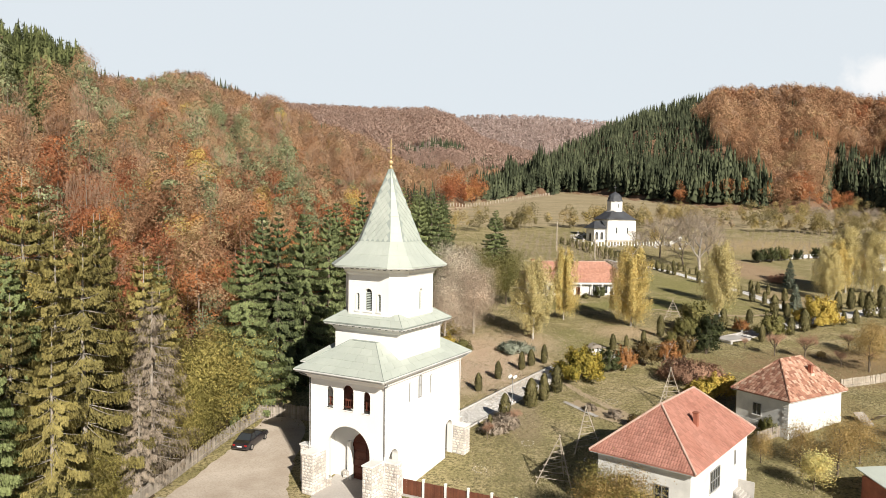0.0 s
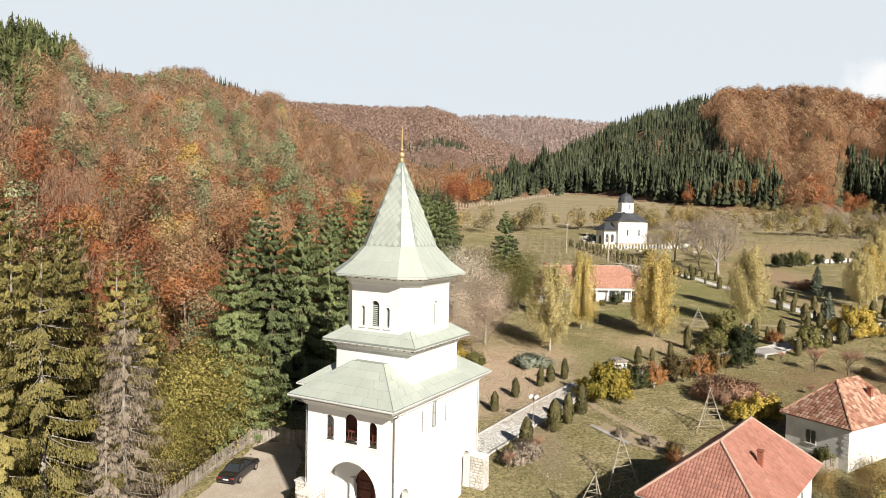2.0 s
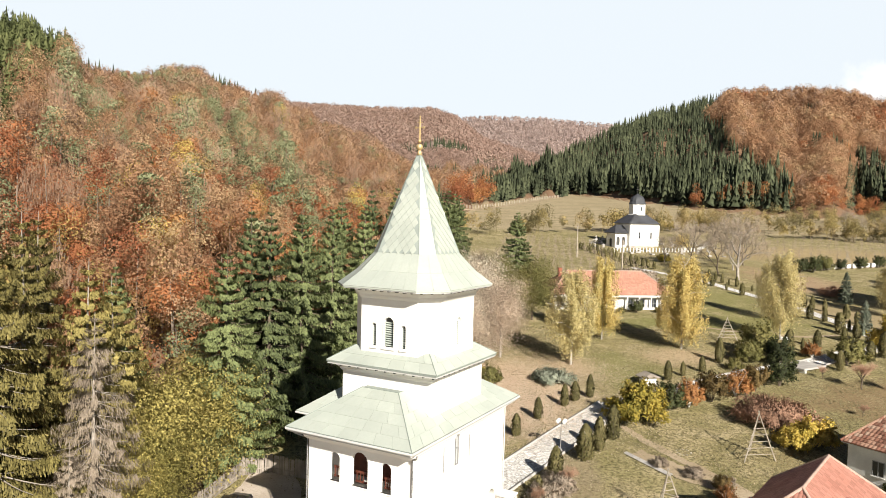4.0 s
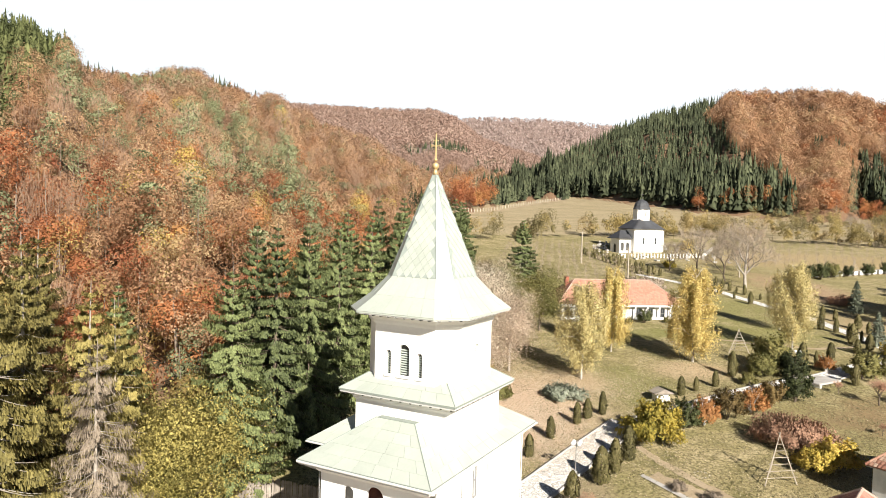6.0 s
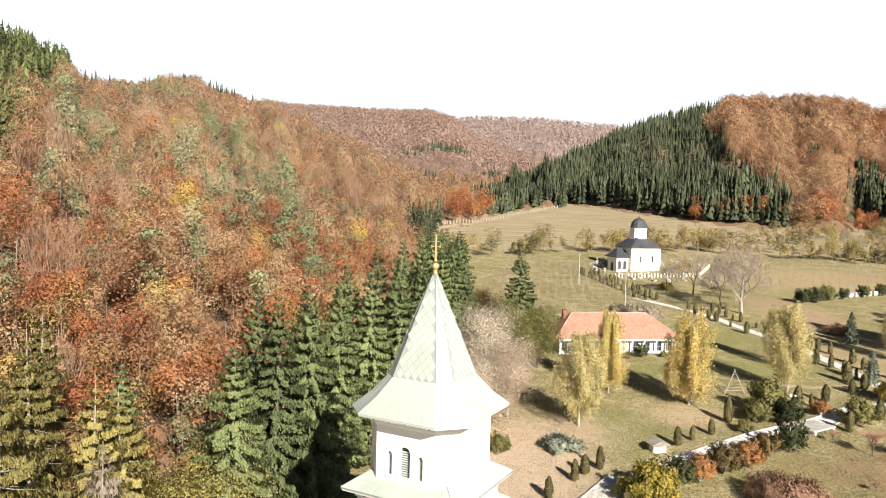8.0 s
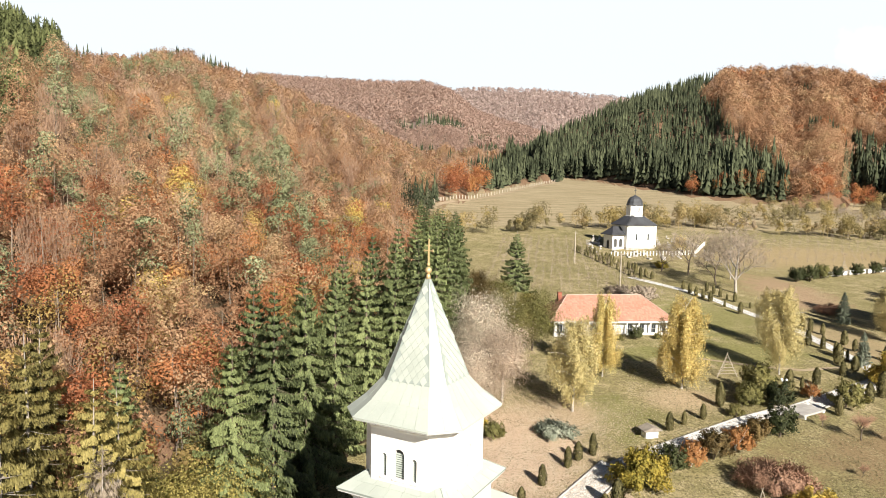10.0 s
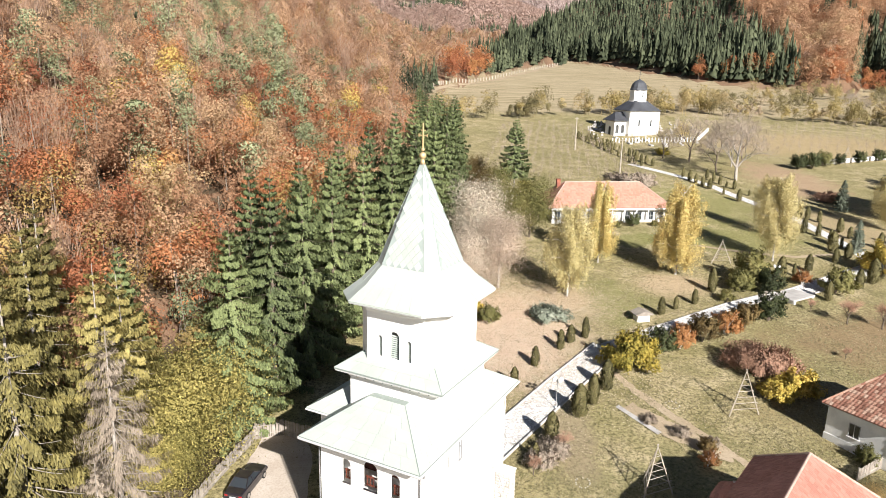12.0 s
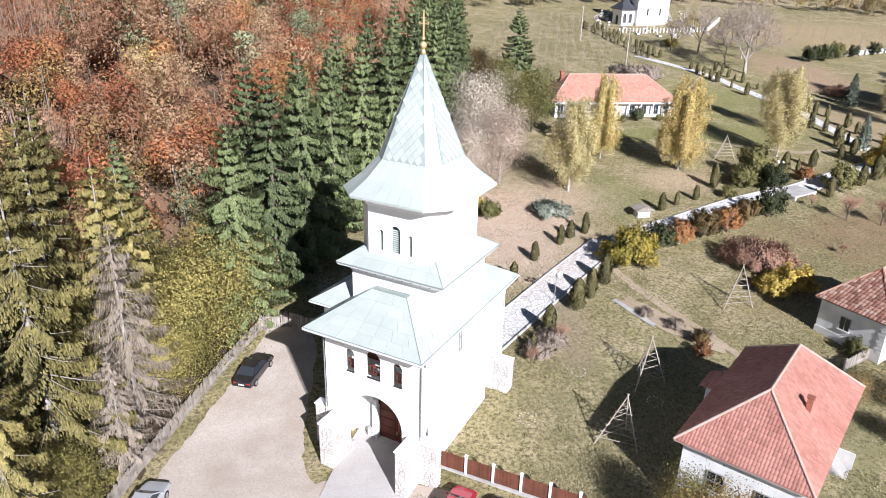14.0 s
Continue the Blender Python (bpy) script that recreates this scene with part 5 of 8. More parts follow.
def conifer_cards(rng, xy, h, rad, n, leaf, base):
    """Cone-shaped crowns of hanging sprays on uneven boughs, for many trees at once."""
    k = len(xy)
    boughs = 46
    bt = np.sqrt(rng.uniform(0.01, 1, (k, boughs)))
    ba = rng.uniform(0, 2 * math.pi, (k, boughs))
    bl = rng.uniform(0.75, 1.15, (k, boughs))
    pick = rng.integers(0, boughs, (k, n))
    row = np.arange(k)[:, None]
    t, ang = bt[row, pick], ba[row, pick] + rng.normal(0, 0.2, (k, n))
    q = rng.uniform(0.25, 1, (k, n)) ** 0.7
    r = rad[:, None] * (t * 0.95 + 0.05) * bl[row, pick] * q
    z = h[:, None] * (1 - t * 0.9) - r * 0.35 + rng.normal(0, 0.012, (k, n)) * h[:, None]
    c = np.stack([xy[:, 0:1] + r * np.cos(ang), xy[:, 1:2] + r * np.sin(ang), base[:, None] + z], -1).reshape(-1, 3)
    out = np.stack([np.cos(ang), np.sin(ang), np.full((k, n), 0.9)], -1).reshape(-1, 3)
    return facing_cards(rng, c, unit(out), np.repeat(leaf, n), 0.5, -0.3, 0.4)


def cone_tiers(rng, xy, h, rad, base, tiers=5, sides=7):
    """Spruces as stacked skirts of boughs with ragged rims, for many trees far off."""
    k = len(xy)
    vs, qs = [], []
    for t in range(tiers):
        z_top = h * (1 - 0.85 * t / tiers) if t else h
        z_low = h * (1 - 0.85 * (t + 1.45) / tiers)
        r = rad * (t + 1.0) / tiers
        ang = (np.arange(sides * 2) * math.pi / sides)[None, :] + rng.uniform(0, 6, (k, 1))
        rim = r[:, None] * np.where(np.arange(sides * 2) % 2 == 0, 1.0, 0.5)[None, :] * rng.uniform(0.7, 1.25, (k, sides * 2))
        zl = z_low[:, None] + h[:, None] * (0.035 * rng.normal(0, 1, (k, sides * 2)) + np.where(np.arange(sides * 2) % 2 == 0, -0.02, 0.03)[None, :])
        ring_v = np.stack([xy[:, 0:1] + rim * np.cos(ang), xy[:, 1:2] + rim * np.sin(ang), base[:, None] + zl], -1)
        top_v = np.stack([xy[:, 0], xy[:, 1], base + z_top], -1)[:, None]
        v = np.concatenate([top_v, ring_v], 1)
        n = sides * 2 + 1
        off = sum(len(a) for a in vs)
        idx = (np.arange(k) * n)[:, None, None] + off
        j = np.arange(sides * 2)
        tri = np.stack([np.zeros_like(j), 1 + j, 1 + (j + 1) % (sides * 2)], -1)[None]
        vs.append(v.reshape(-1, 3))
        qs.append((idx + tri).reshape(-1, 3))
    return np.concatenate(vs), np.concatenate(qs)


def crown_cards(rng, xy, h, rad, n, leaf, base, lobes=8, tall=1.0, bottom=0.3, slim=0.6, rough=0.38):
    """Uneven crowns of rounded boughs, each a shell of leaf sprays, for many trees at once."""
    k = len(xy)
    la = rng.uniform(0, 2 * math.pi, (k, lobes))
    lf = rng.uniform(0.0, 1.0, (k, lobes))
    lz = (bottom + (0.9 - bottom) * lf) * h[:, None]
    lr = rad[:, None] * rng.uniform(0.25, 0.75, (k, lobes)) * np.sqrt(np.clip(1.15 - lf, 0.1, 1))
    size = rad[:, None] * rng.uniform(0.34, 0.62, (k, lobes))
    pick = rng.integers(0, lobes, (k, n))
    row = np.arange(k)[:, None]
    d = unit(rng.normal(size=(k, n, 3)) + np.array([0, 0, 0.35]))
    deep = rng.uniform(0.78, 1.06, (k, n, 1))
    c = np.stack([xy[:, 0:1] + (lr * np.cos(la))[row, pick], xy[:, 1:2] + (lr * np.sin(la))[row, pick], base[:, None] + lz[row, pick]], -1)
    c = c + d * deep * size[row, pick][:, :, None] * np.array([1, 1, tall])
    return facing_cards(rng, c.reshape(-1, 3), d.reshape(-1, 3), np.repeat(leaf, n), slim, 0.0, rough)


def dome_cards(rng, xy, h, rad, n, leaf, base, slim=0.3, rough=0.28):
    """Close-standing half-bare crowns: a lumpy dome of fine upright sprays, for many trees at once."""
    k = len(xy)
    d = unit(rng.normal(size=(k, n, 3)) + np.array([0, 0, 0.5]))
    ang = np.arctan2(d[:, :, 1], d[:, :, 0])
    lump = 1 + 0.16 * np.sin(ang * 2 + rng.uniform(0, 6, (k, 1))) + 0.14 * np.sin(d[:, :, 2] * 5 + ang * 3 + rng.uniform(0, 6, (k, 1)))
    deep = (rng.uniform(0.8, 1.06, (k, n)) * lump)[:, :, None]
    half = np.stack([rad, rad, h * 0.46], -1)[:, None, :]
    c = np.stack([xy[:, 0], xy[:, 1], base + h * 0.54], -1)[:, None, :] + d * deep * half
    c[:, :, 2] = np.maximum(c[:, :, 2], base[:, None] + 0.05 * h[:, None])
    return facing_cards(rng, c.reshape(-1, 3), d.reshape(-1, 3), np.repeat(leaf, n), slim, 0.9, rough)


def broom_cards(rng, xy, h, rad, n, wide, base, low=0.35):
    """Half-bare crowns: fine upright sprays fanning out of the fork, for many trees at once."""
    k = len(xy)
    ang = rng.uniform(0, 2 * math.pi, (k, n))
    rho = rng.uniform(0.05, 1, (k, n)) ** 0.4
    lump = 1 + 0.22 * np.sin(ang * 3 + rng.uniform(0, 6, (k, 1)))
    up = rng.uniform(low, 1.0, (k, n)) ** 0.7
    zt = h[:, None] * (1 - (1 - up) * 0.9) * (1 - 0.38 * rho ** 2) * rng.uniform(0.9, 1.08, (k, n))
    rt = rad[:, None] * rho * lump * (0.45 + 0.55 * up)
    ln = h[:, None] * rng.uniform(0.05, 0.12, (k, n))
    zr = np.maximum(zt - ln, 0.02 * h[:, None])
    rr_ = rt * (1 - 0.9 * ln / h[:, None])
    tip = np.stack([xy[:, 0:1] + rt * np.cos(ang), xy[:, 1:2] + rt * np.sin(ang), base[:, None] + zt], -1).reshape(-1, 3)
    root = np.stack([xy[:, 0:1] + rr_ * np.cos(ang), xy[:, 1:2] + rr_ * np.sin(ang), base[:, None] + zr], -1).reshape(-1, 3)
    turn = rng.uniform(0, math.pi, k * n)
    w = (wide * rng.uniform(0.5, 1.2, k * n))[:, None]
    side = np.stack([np.cos(turn), np.sin(turn), np.zeros(k * n)], -1) * w
    v = np.stack([root - side * 0.6, root + side * 0.6, tip + side * 0.3], 1).reshape(-1, 3)
    return v, np.arange(3 * k * n).reshape(-1, 3)


def trunks(rng, xy, h, base, width):
    """Upright slim trunks as three-sided stems, joined."""
    k = len(xy)
    lean = rng.normal(0, 0.03, (k, 2)) * h[:, None]
    w = (width * h)[:, None]
    v = []
    for a in (0, 2.09, 4.19):
        o = np.stack([np.cos(a) * w[:, 0], np.sin(a) * w[:, 0]], -1)
        v.append(np.concatenate([xy + o, (base - 1)[:, None]], 1))
    for a in (0, 2.09, 4.19):
        o = np.stack([np.cos(a) * w[:, 0], np.sin(a) * w[:, 0]], -1) * 0.35
        v.append(np.concatenate([xy + lean + o, (base + h * 0.9)[:, None]], 1))
    v = np.stack(v, 1).reshape(-1, 3)
    i = np.arange(k)[:, None] * 6
    q = np.concatenate([i + np.array([[0, 1, 4, 3]]), i + np.array([[1, 2, 5, 4]]), i + np.array([[2, 0, 3, 5]])], 0)
    return v, q


def wave(x, y, s, ph=0.0):
    """A soft patchy field between about -1 and 1."""
    return (np.sin(x / s + 1.7 * np.sin(y / s * 0.83 + ph)) + np.sin(y / s * 1.21 + 1.3 * np.sin(x / s * 0.7 + 2 * ph + 1))) / 2


def scatter(rng, n, az0, az1, r0, r1):
    az = np.radians(rng.uniform(az0, az1, n))
    r = np.sqrt(rng.uniform(r0 * r0, r1 * r1, n))
    return np.stack([r * np.sin(az), r * np.cos(az)], -1), r, np.degrees(az)


woods_parts = {k: [] for k in ("beech", "red", "gold", "yellow", "bare", "pine", "fir", "topfir", "ridge", "far")}
stems = []
# distance from, to; sprays of a leafy crown, of a conifer and of a half-bare crown; half length of a spray
DETAIL = ((0, 125, 1900, 1700, 1200, 0.16), (125, 190, 1350, 1200, 900, 0.19), (190, 330, 780, 700, 700, 0.24), (330, 560, 330, 280, 330, 0.38), (560, 900, 130, 110, 150, 0.62), (900, 1700, 34, 26, 44, 1.4), (1700, 4000, 16, 12, 24, 2.4))


def plant(kind, xy, r, rng, tall=1.0):
    """Adds trees of a kind, coarser with distance."""
    for lo, hi, leafy, needles, thin, leaf in DETAIL:
        s = (r >= lo) & (r < hi)
        if not s.any():
            continue
        p = xy[s]
        k = len(p)
        base = land(p[:, 0], p[:, 1])
        lf = np.full(k, leaf)
        h = rng.uniform(9, 15, k) * tall
        if kind == "fir":
            h = rng.uniform(10, 18, k) * tall
            if lo >= 330:
                woods_parts[kind].append(cone_tiers(rng, p, h, h * rng.uniform(0.15, 0.21, k), base, 5 if lo < 560 else 4, 5 if lo < 560 else 4))
            else:
                woods_parts[kind].append(conifer_cards(rng, p, h, h * rng.uniform(0.17, 0.23, k), needles, lf, base))
        elif kind == "pine":
            woods_parts[kind].append(crown_cards(rng, p, h, h * rng.uniform(0.2, 0.3, k), needles, lf * 0.8, base, 10, 0.75, 0.3, 0.5, 0.45))
        elif kind in ("ridge", "far"):
            woods_parts[kind].append(dome_cards(rng, p, h, h * rng.uniform(0.34, 0.46, k), thin, lf, base, 0.55))
        elif kind == "bare" and lo < 330:
            woods_parts[kind].append(broom_cards(rng, p, h, h * rng.uniform(0.26, 0.36, k), int(thin * 1.2), 0.045 + 0.0003 * lo, base, 0.3))
        elif lo >= 190 and kind in ("bare", "beech"):
            woods_parts[kind].append(dome_cards(rng, p, h, h * rng.uniform(0.26, 0.38, k), thin, lf, base, 0.55))
        else:
            woods_parts[kind].append(crown_cards(rng, p, h, h * rng.uniform(0.28, 0.4, k), leafy, lf, base, 9))
        if hi <= 330:
            stems.append(trunks(rng, p, h * 0.85, base, 0.011))


def plant_mixed(rng, xy, r, fir_mask, pine_w, yellow_w, red_w, bare_w, tall=1.0):
    u = rng.uniform(0, 1, len(xy))
    px = wave(xy[:, 0], xy[:, 1], 38, 0.4)
    py = wave(xy[:, 0], xy[:, 1], 26, 1.9)
    az = np.degrees(np.arctan2(xy[:, 0], xy[:, 1]))
    streak = np.exp(-((r + 25 * (az + 22) - 450) / 45) ** 2) * (r < 520) + 0.5 * np.exp(-((r + 20 * (az + 28) - 300) / 40) ** 2)
    pine = ~fir_mask & (u < pine_w + 0.35 * np.clip(px - 0.35, 0, 1) + (0.85 * streak if pine_w > 0.05 else 0))
    rest = ~fir_mask & ~pine
    v = rng.uniform(0, 1, len(xy))
    near = np.clip(1.3 - r / 300, 0.12, 1)
    yel = rest & (v < (yellow_w + 0.25 * np.clip(py - 0.5, 0, 1)) * near)
    red = rest & ~yel & (v < (yellow_w + red_w + 0.3 * np.clip(-py - 0.45, 0, 1)) * near)
    gold = rest & ~yel & ~red & (rng.uniform(0, 1, len(xy)) < 0.08 * near)
    bare = rest & ~yel & ~red & ~gold & (v > 1 - bare_w * np.clip(r / 320, 0.4, 1))
    beech = rest & ~yel & ~red & ~gold & ~bare
    for kind, s in (("fir", fir_mask), ("pine", pine), ("yellow", yel), ("red", red), ("gold", gold), ("bare", bare), ("beech", beech)):
        if s.any():
            plant(kind, xy[s], r[s], rng, tall)


def foot_of(k, az):
    return np.interp(az, HILLS[k][0], HILLS[k][1])


def crest_of(k, az):
    return np.interp(az, HILLS[k][0], HILLS[k][2])


# left hill
xy, r, az = scatter(wrng, 5400, -39, 6, 60, 735)
keep = (r > foot_of(0, az) + 6) & (r < crest_of(0, az) + 22) & ((r > 280) | (wrng.uniform(0, 1, len(r)) < 0.62)) & ~((az < -36) & (r > 420))
xy, r, az = xy[keep], r[keep], az[keep]
clump = (az < -27.2) & (r > np.interp(az, [-36, -30, -27.2], [0.42, 0.48, 0.7]) * crest_of(0, az))
cb = land(xy[clump, 0], xy[clump, 1])
ch = wrng.uniform(12, 19, clump.sum())
woods_parts["topfir"].append(cone_tiers(wrng, xy[clump], ch * 0.97, ch * 0.2, cb, 7, 7))
woods_parts["topfir"].append(conifer_cards(wrng, xy[clump], ch, ch * 0.36, 420, np.full(clump.sum(), 0.42), cb))
xy, r, az = xy[~clump], r[~clump], az[~clump]
fir = ((r > 0.93 * crest_of(0, az)) & (wave(xy[:, 0], xy[:, 1], 22, 0.9) > 0.3)) \
    | ((az > -4) & (az < 5) & (r < foot_of(0, az) + 130) & (wave(xy[:, 0], xy[:, 1], 30) > -0.1)) | (wrng.uniform(0, 1, len(r)) < 0.025)
fir |= (az > 3.4) & (r < foot_of(0, az) + 190)
ruddy = ~fir & (az > -0.5) & (r < foot_of(0, az) + 40)
plant("red", xy[ruddy], r[ruddy], wrng, 1.1)
xy, r, az, fir = xy[~ruddy], r[~ruddy], az[~ruddy], fir[~ruddy]
rim_ = ~fir & (r > 0.86 * crest_of(0, az))
body_ = ~fir & ~rim_
plant_mixed(wrng, xy[body_], r[body_], np.zeros(body_.sum(), bool), 0.1, 0.04, 0.03, 0.4)
plant_mixed(wrng, xy[rim_], r[rim_], np.zeros(rim_.sum(), bool), 0.02, 0.0, 0.0, 0.3, 0.62)
plant("fir", xy[fir], r[fir], wrng, 0.8)
# the lower slope stands closer
xy, r, az = scatter(wrng, 300, -40, -3, 70, 300)
keep = r > foot_of(0, az) + 10
xy, r = xy[keep], r[keep]
plant_mixed(wrng, xy, r, np.zeros(len(r), bool), 0.16, 0.06, 0.05, 0.4)
# redder trees low on the slope
xy, r, az = scatter(wrng, 300, -34, -4, 80, 250)
keep = (r > foot_of(0, az) + 8) & (r < foot_of(0, az) + 95)
xy, r = xy[keep], r[keep]
deep = wrng.uniform(0, 1, len(r)) < 0.6
plant("red", xy[deep], r[deep], wrng, 0.9)
plant("beech", xy[~deep], r[~deep], wrng, 0.9)
# leafy trees along the foot of the slope
xy, r, az = scatter(wrng, 80, -30, -6, 78, 150)
keep = (r > foot_of(0, az) - 4) & (r < foot_of(0, az) + 24)
half_ = wrng.uniform(0, 1, len(r)) < 0.5
plant("red", xy[keep & half_], r[keep & half_], wrng, 0.8)
plant("gold", xy[keep & ~half_], r[keep & ~half_], wrng, 0.8)
# grown pines standing out of the lower slope
xy, r, az = scatter(wrng, 52, -36, -8, 105, 250)
keep = r > foot_of(0, az) + 14
xy = xy[keep]
ph = wrng.uniform(11, 18, len(xy))
pb = land(xy[:, 0], xy[:, 1])
woods_parts["pine"].append(crown_cards(wrng, xy, ph, ph * 0.24, 1100, np.full(len(xy), 0.26), pb, 16, 0.6, 0.25, 0.5, 0.7))
stems.append(trunks(wrng, xy, ph * 0.9, pb, 0.012))
# middle ridge and the far ridge
xy, r, az = scatter(wrng, 6400, -15, 10, 690, 1580)
keep = (r > crest_of(0, az) - 20) & (r > foot_of(1, az) - 60) & (r < crest_of(1, az) + 25)
xy, r, az = xy[keep], r[keep], az[keep]
fir = ((wave(xy[:, 0], xy[:, 1], 60, 0.7) > 0.78) & (r < crest_of(1, az) - 260)) | ((r < 950) & (az > -3) & (wave(xy[:, 0], xy[:, 1], 40, 0.2) > 0.3))
fir |= wrng.uniform(0, 1, len(r)) < 0.02
plant("fir", xy[fir], r[fir], wrng, 0.8)
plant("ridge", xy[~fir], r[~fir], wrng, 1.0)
xy, r, az = scatter(wrng, 5600, -6, 18, 1700, 2520)
fir = (wave(xy[:, 0], xy[:, 1], 90, 0.3) > 0.8) & (r < 2350)
plant("fir", xy[fir], r[fir], wrng, 0.8)
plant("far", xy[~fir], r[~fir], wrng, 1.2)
# right hill: spruce wood towards the valley, beech on its shoulder
xy, r, az = scatter(wrng, 8600, 5, 38, 370, 790)
keep = (r > foot_of(3, az) + 2) & (r < crest_of(3, az) + 15)
xy, r, az = xy[keep], r[keep], az[keep]
u = (r - foot_of(3, az)) / (crest_of(3, az) - foot_of(3, az))
edge = 20.6 + 4.2 * np.clip(1 - u * 1.4, 0, 1) - 1.6 * np.exp(-((u - 0.45) / 0.2) ** 2) + 0.9 * wave(xy[:, 0], xy[:, 1], 25, 1.0)
# the last term adds dark spruces in place of the shade on the outer flank
fir = (az < edge) | ((az > 26) & (u > 0.35) & (u < 0.8) & (wave(xy[:, 0], xy[:, 1], 34, 2.2) > 0.35)) | (az > np.interp(u, [0, 0.4, 0.6], [28.4, 29.4, 40]))
front = fir & (u < 0.16)
plant("fir", xy[front], r[front], wrng, 1.2)
plant("fir", xy[fir & ~front], r[fir & ~front], wrng, 0.66)
rusty = ~fir & (wave(xy[:, 0], xy[:, 1], 20, 1.4) + wrng.normal(0, 0.3, len(r)) > 1.0)
plant("red", xy[rusty], r[rusty], wrng)
fir |= rusty
lit = wrng.uniform(0, 1, len(r)) < 0.06
plant("bare", xy[~fir & lit], r[~fir & lit], wrng, 1.0)
plant("beech", xy[~fir & ~lit], r[~fir & ~lit], wrng, 1.0)
# spruces at the head of the field
head = ([3.2, 4, 6.5, 9.3], [400, 425, 465, 485])
xy, r, az = scatter(wrng, 760, 3.2, 9.4, 385, 600)
keep = (r > np.interp(az, *head)) & (r < np.interp(az, *head) + 75)
plant("fir", xy[keep], r[keep], wrng, 0.95)
# single rust-coloured crowns before the wood
xy = np.array([(14, 398), (20, 404), (8, 394), (2, 388), (17, 410), (150, 392), (158, 388), (165, 386), (138, 402), (182, 372), (190, 370), (197, 372), (176, 376), (204, 368), (212, 366)], float)
plant("red", np.repeat(xy, 2, 0) + wrng.normal(0, 2.0, (30, 2)), np.repeat(np.hypot(xy[:, 0], xy[:, 1]), 2) * 0.7, wrng)


WOOD_LABEL = {"beech": "rust-brown autumn beech wood on the hillside", "gold": "ochre and olive-gold autumn trees on the slope", "red": "orange and red autumn trees on the slope", "yellow": "yellow autumn trees among the wood",
              "bare": "thin half-bare grey-brown trees on the slope", "pine": "grey-green pines scattered over the slope", "fir": "dark green spruce wood on the hills", "topfir": "green spruce wood on the hilltop", "ridge": "bare woods on the far ridges, haze painted into their pinkish-brown", "far": "bare woods on the farthest ridge, paled to greyish pink for haze"}
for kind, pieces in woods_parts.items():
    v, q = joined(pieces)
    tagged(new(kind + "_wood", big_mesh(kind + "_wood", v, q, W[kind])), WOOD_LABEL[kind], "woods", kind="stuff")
v, q = joined(stems)
tagged(new("wood_trunks", big_mesh("wood_trunks", v, q, M["woodbark"])), "slim grey trunks standing in the hillside wood", "woods", kind="stuff")

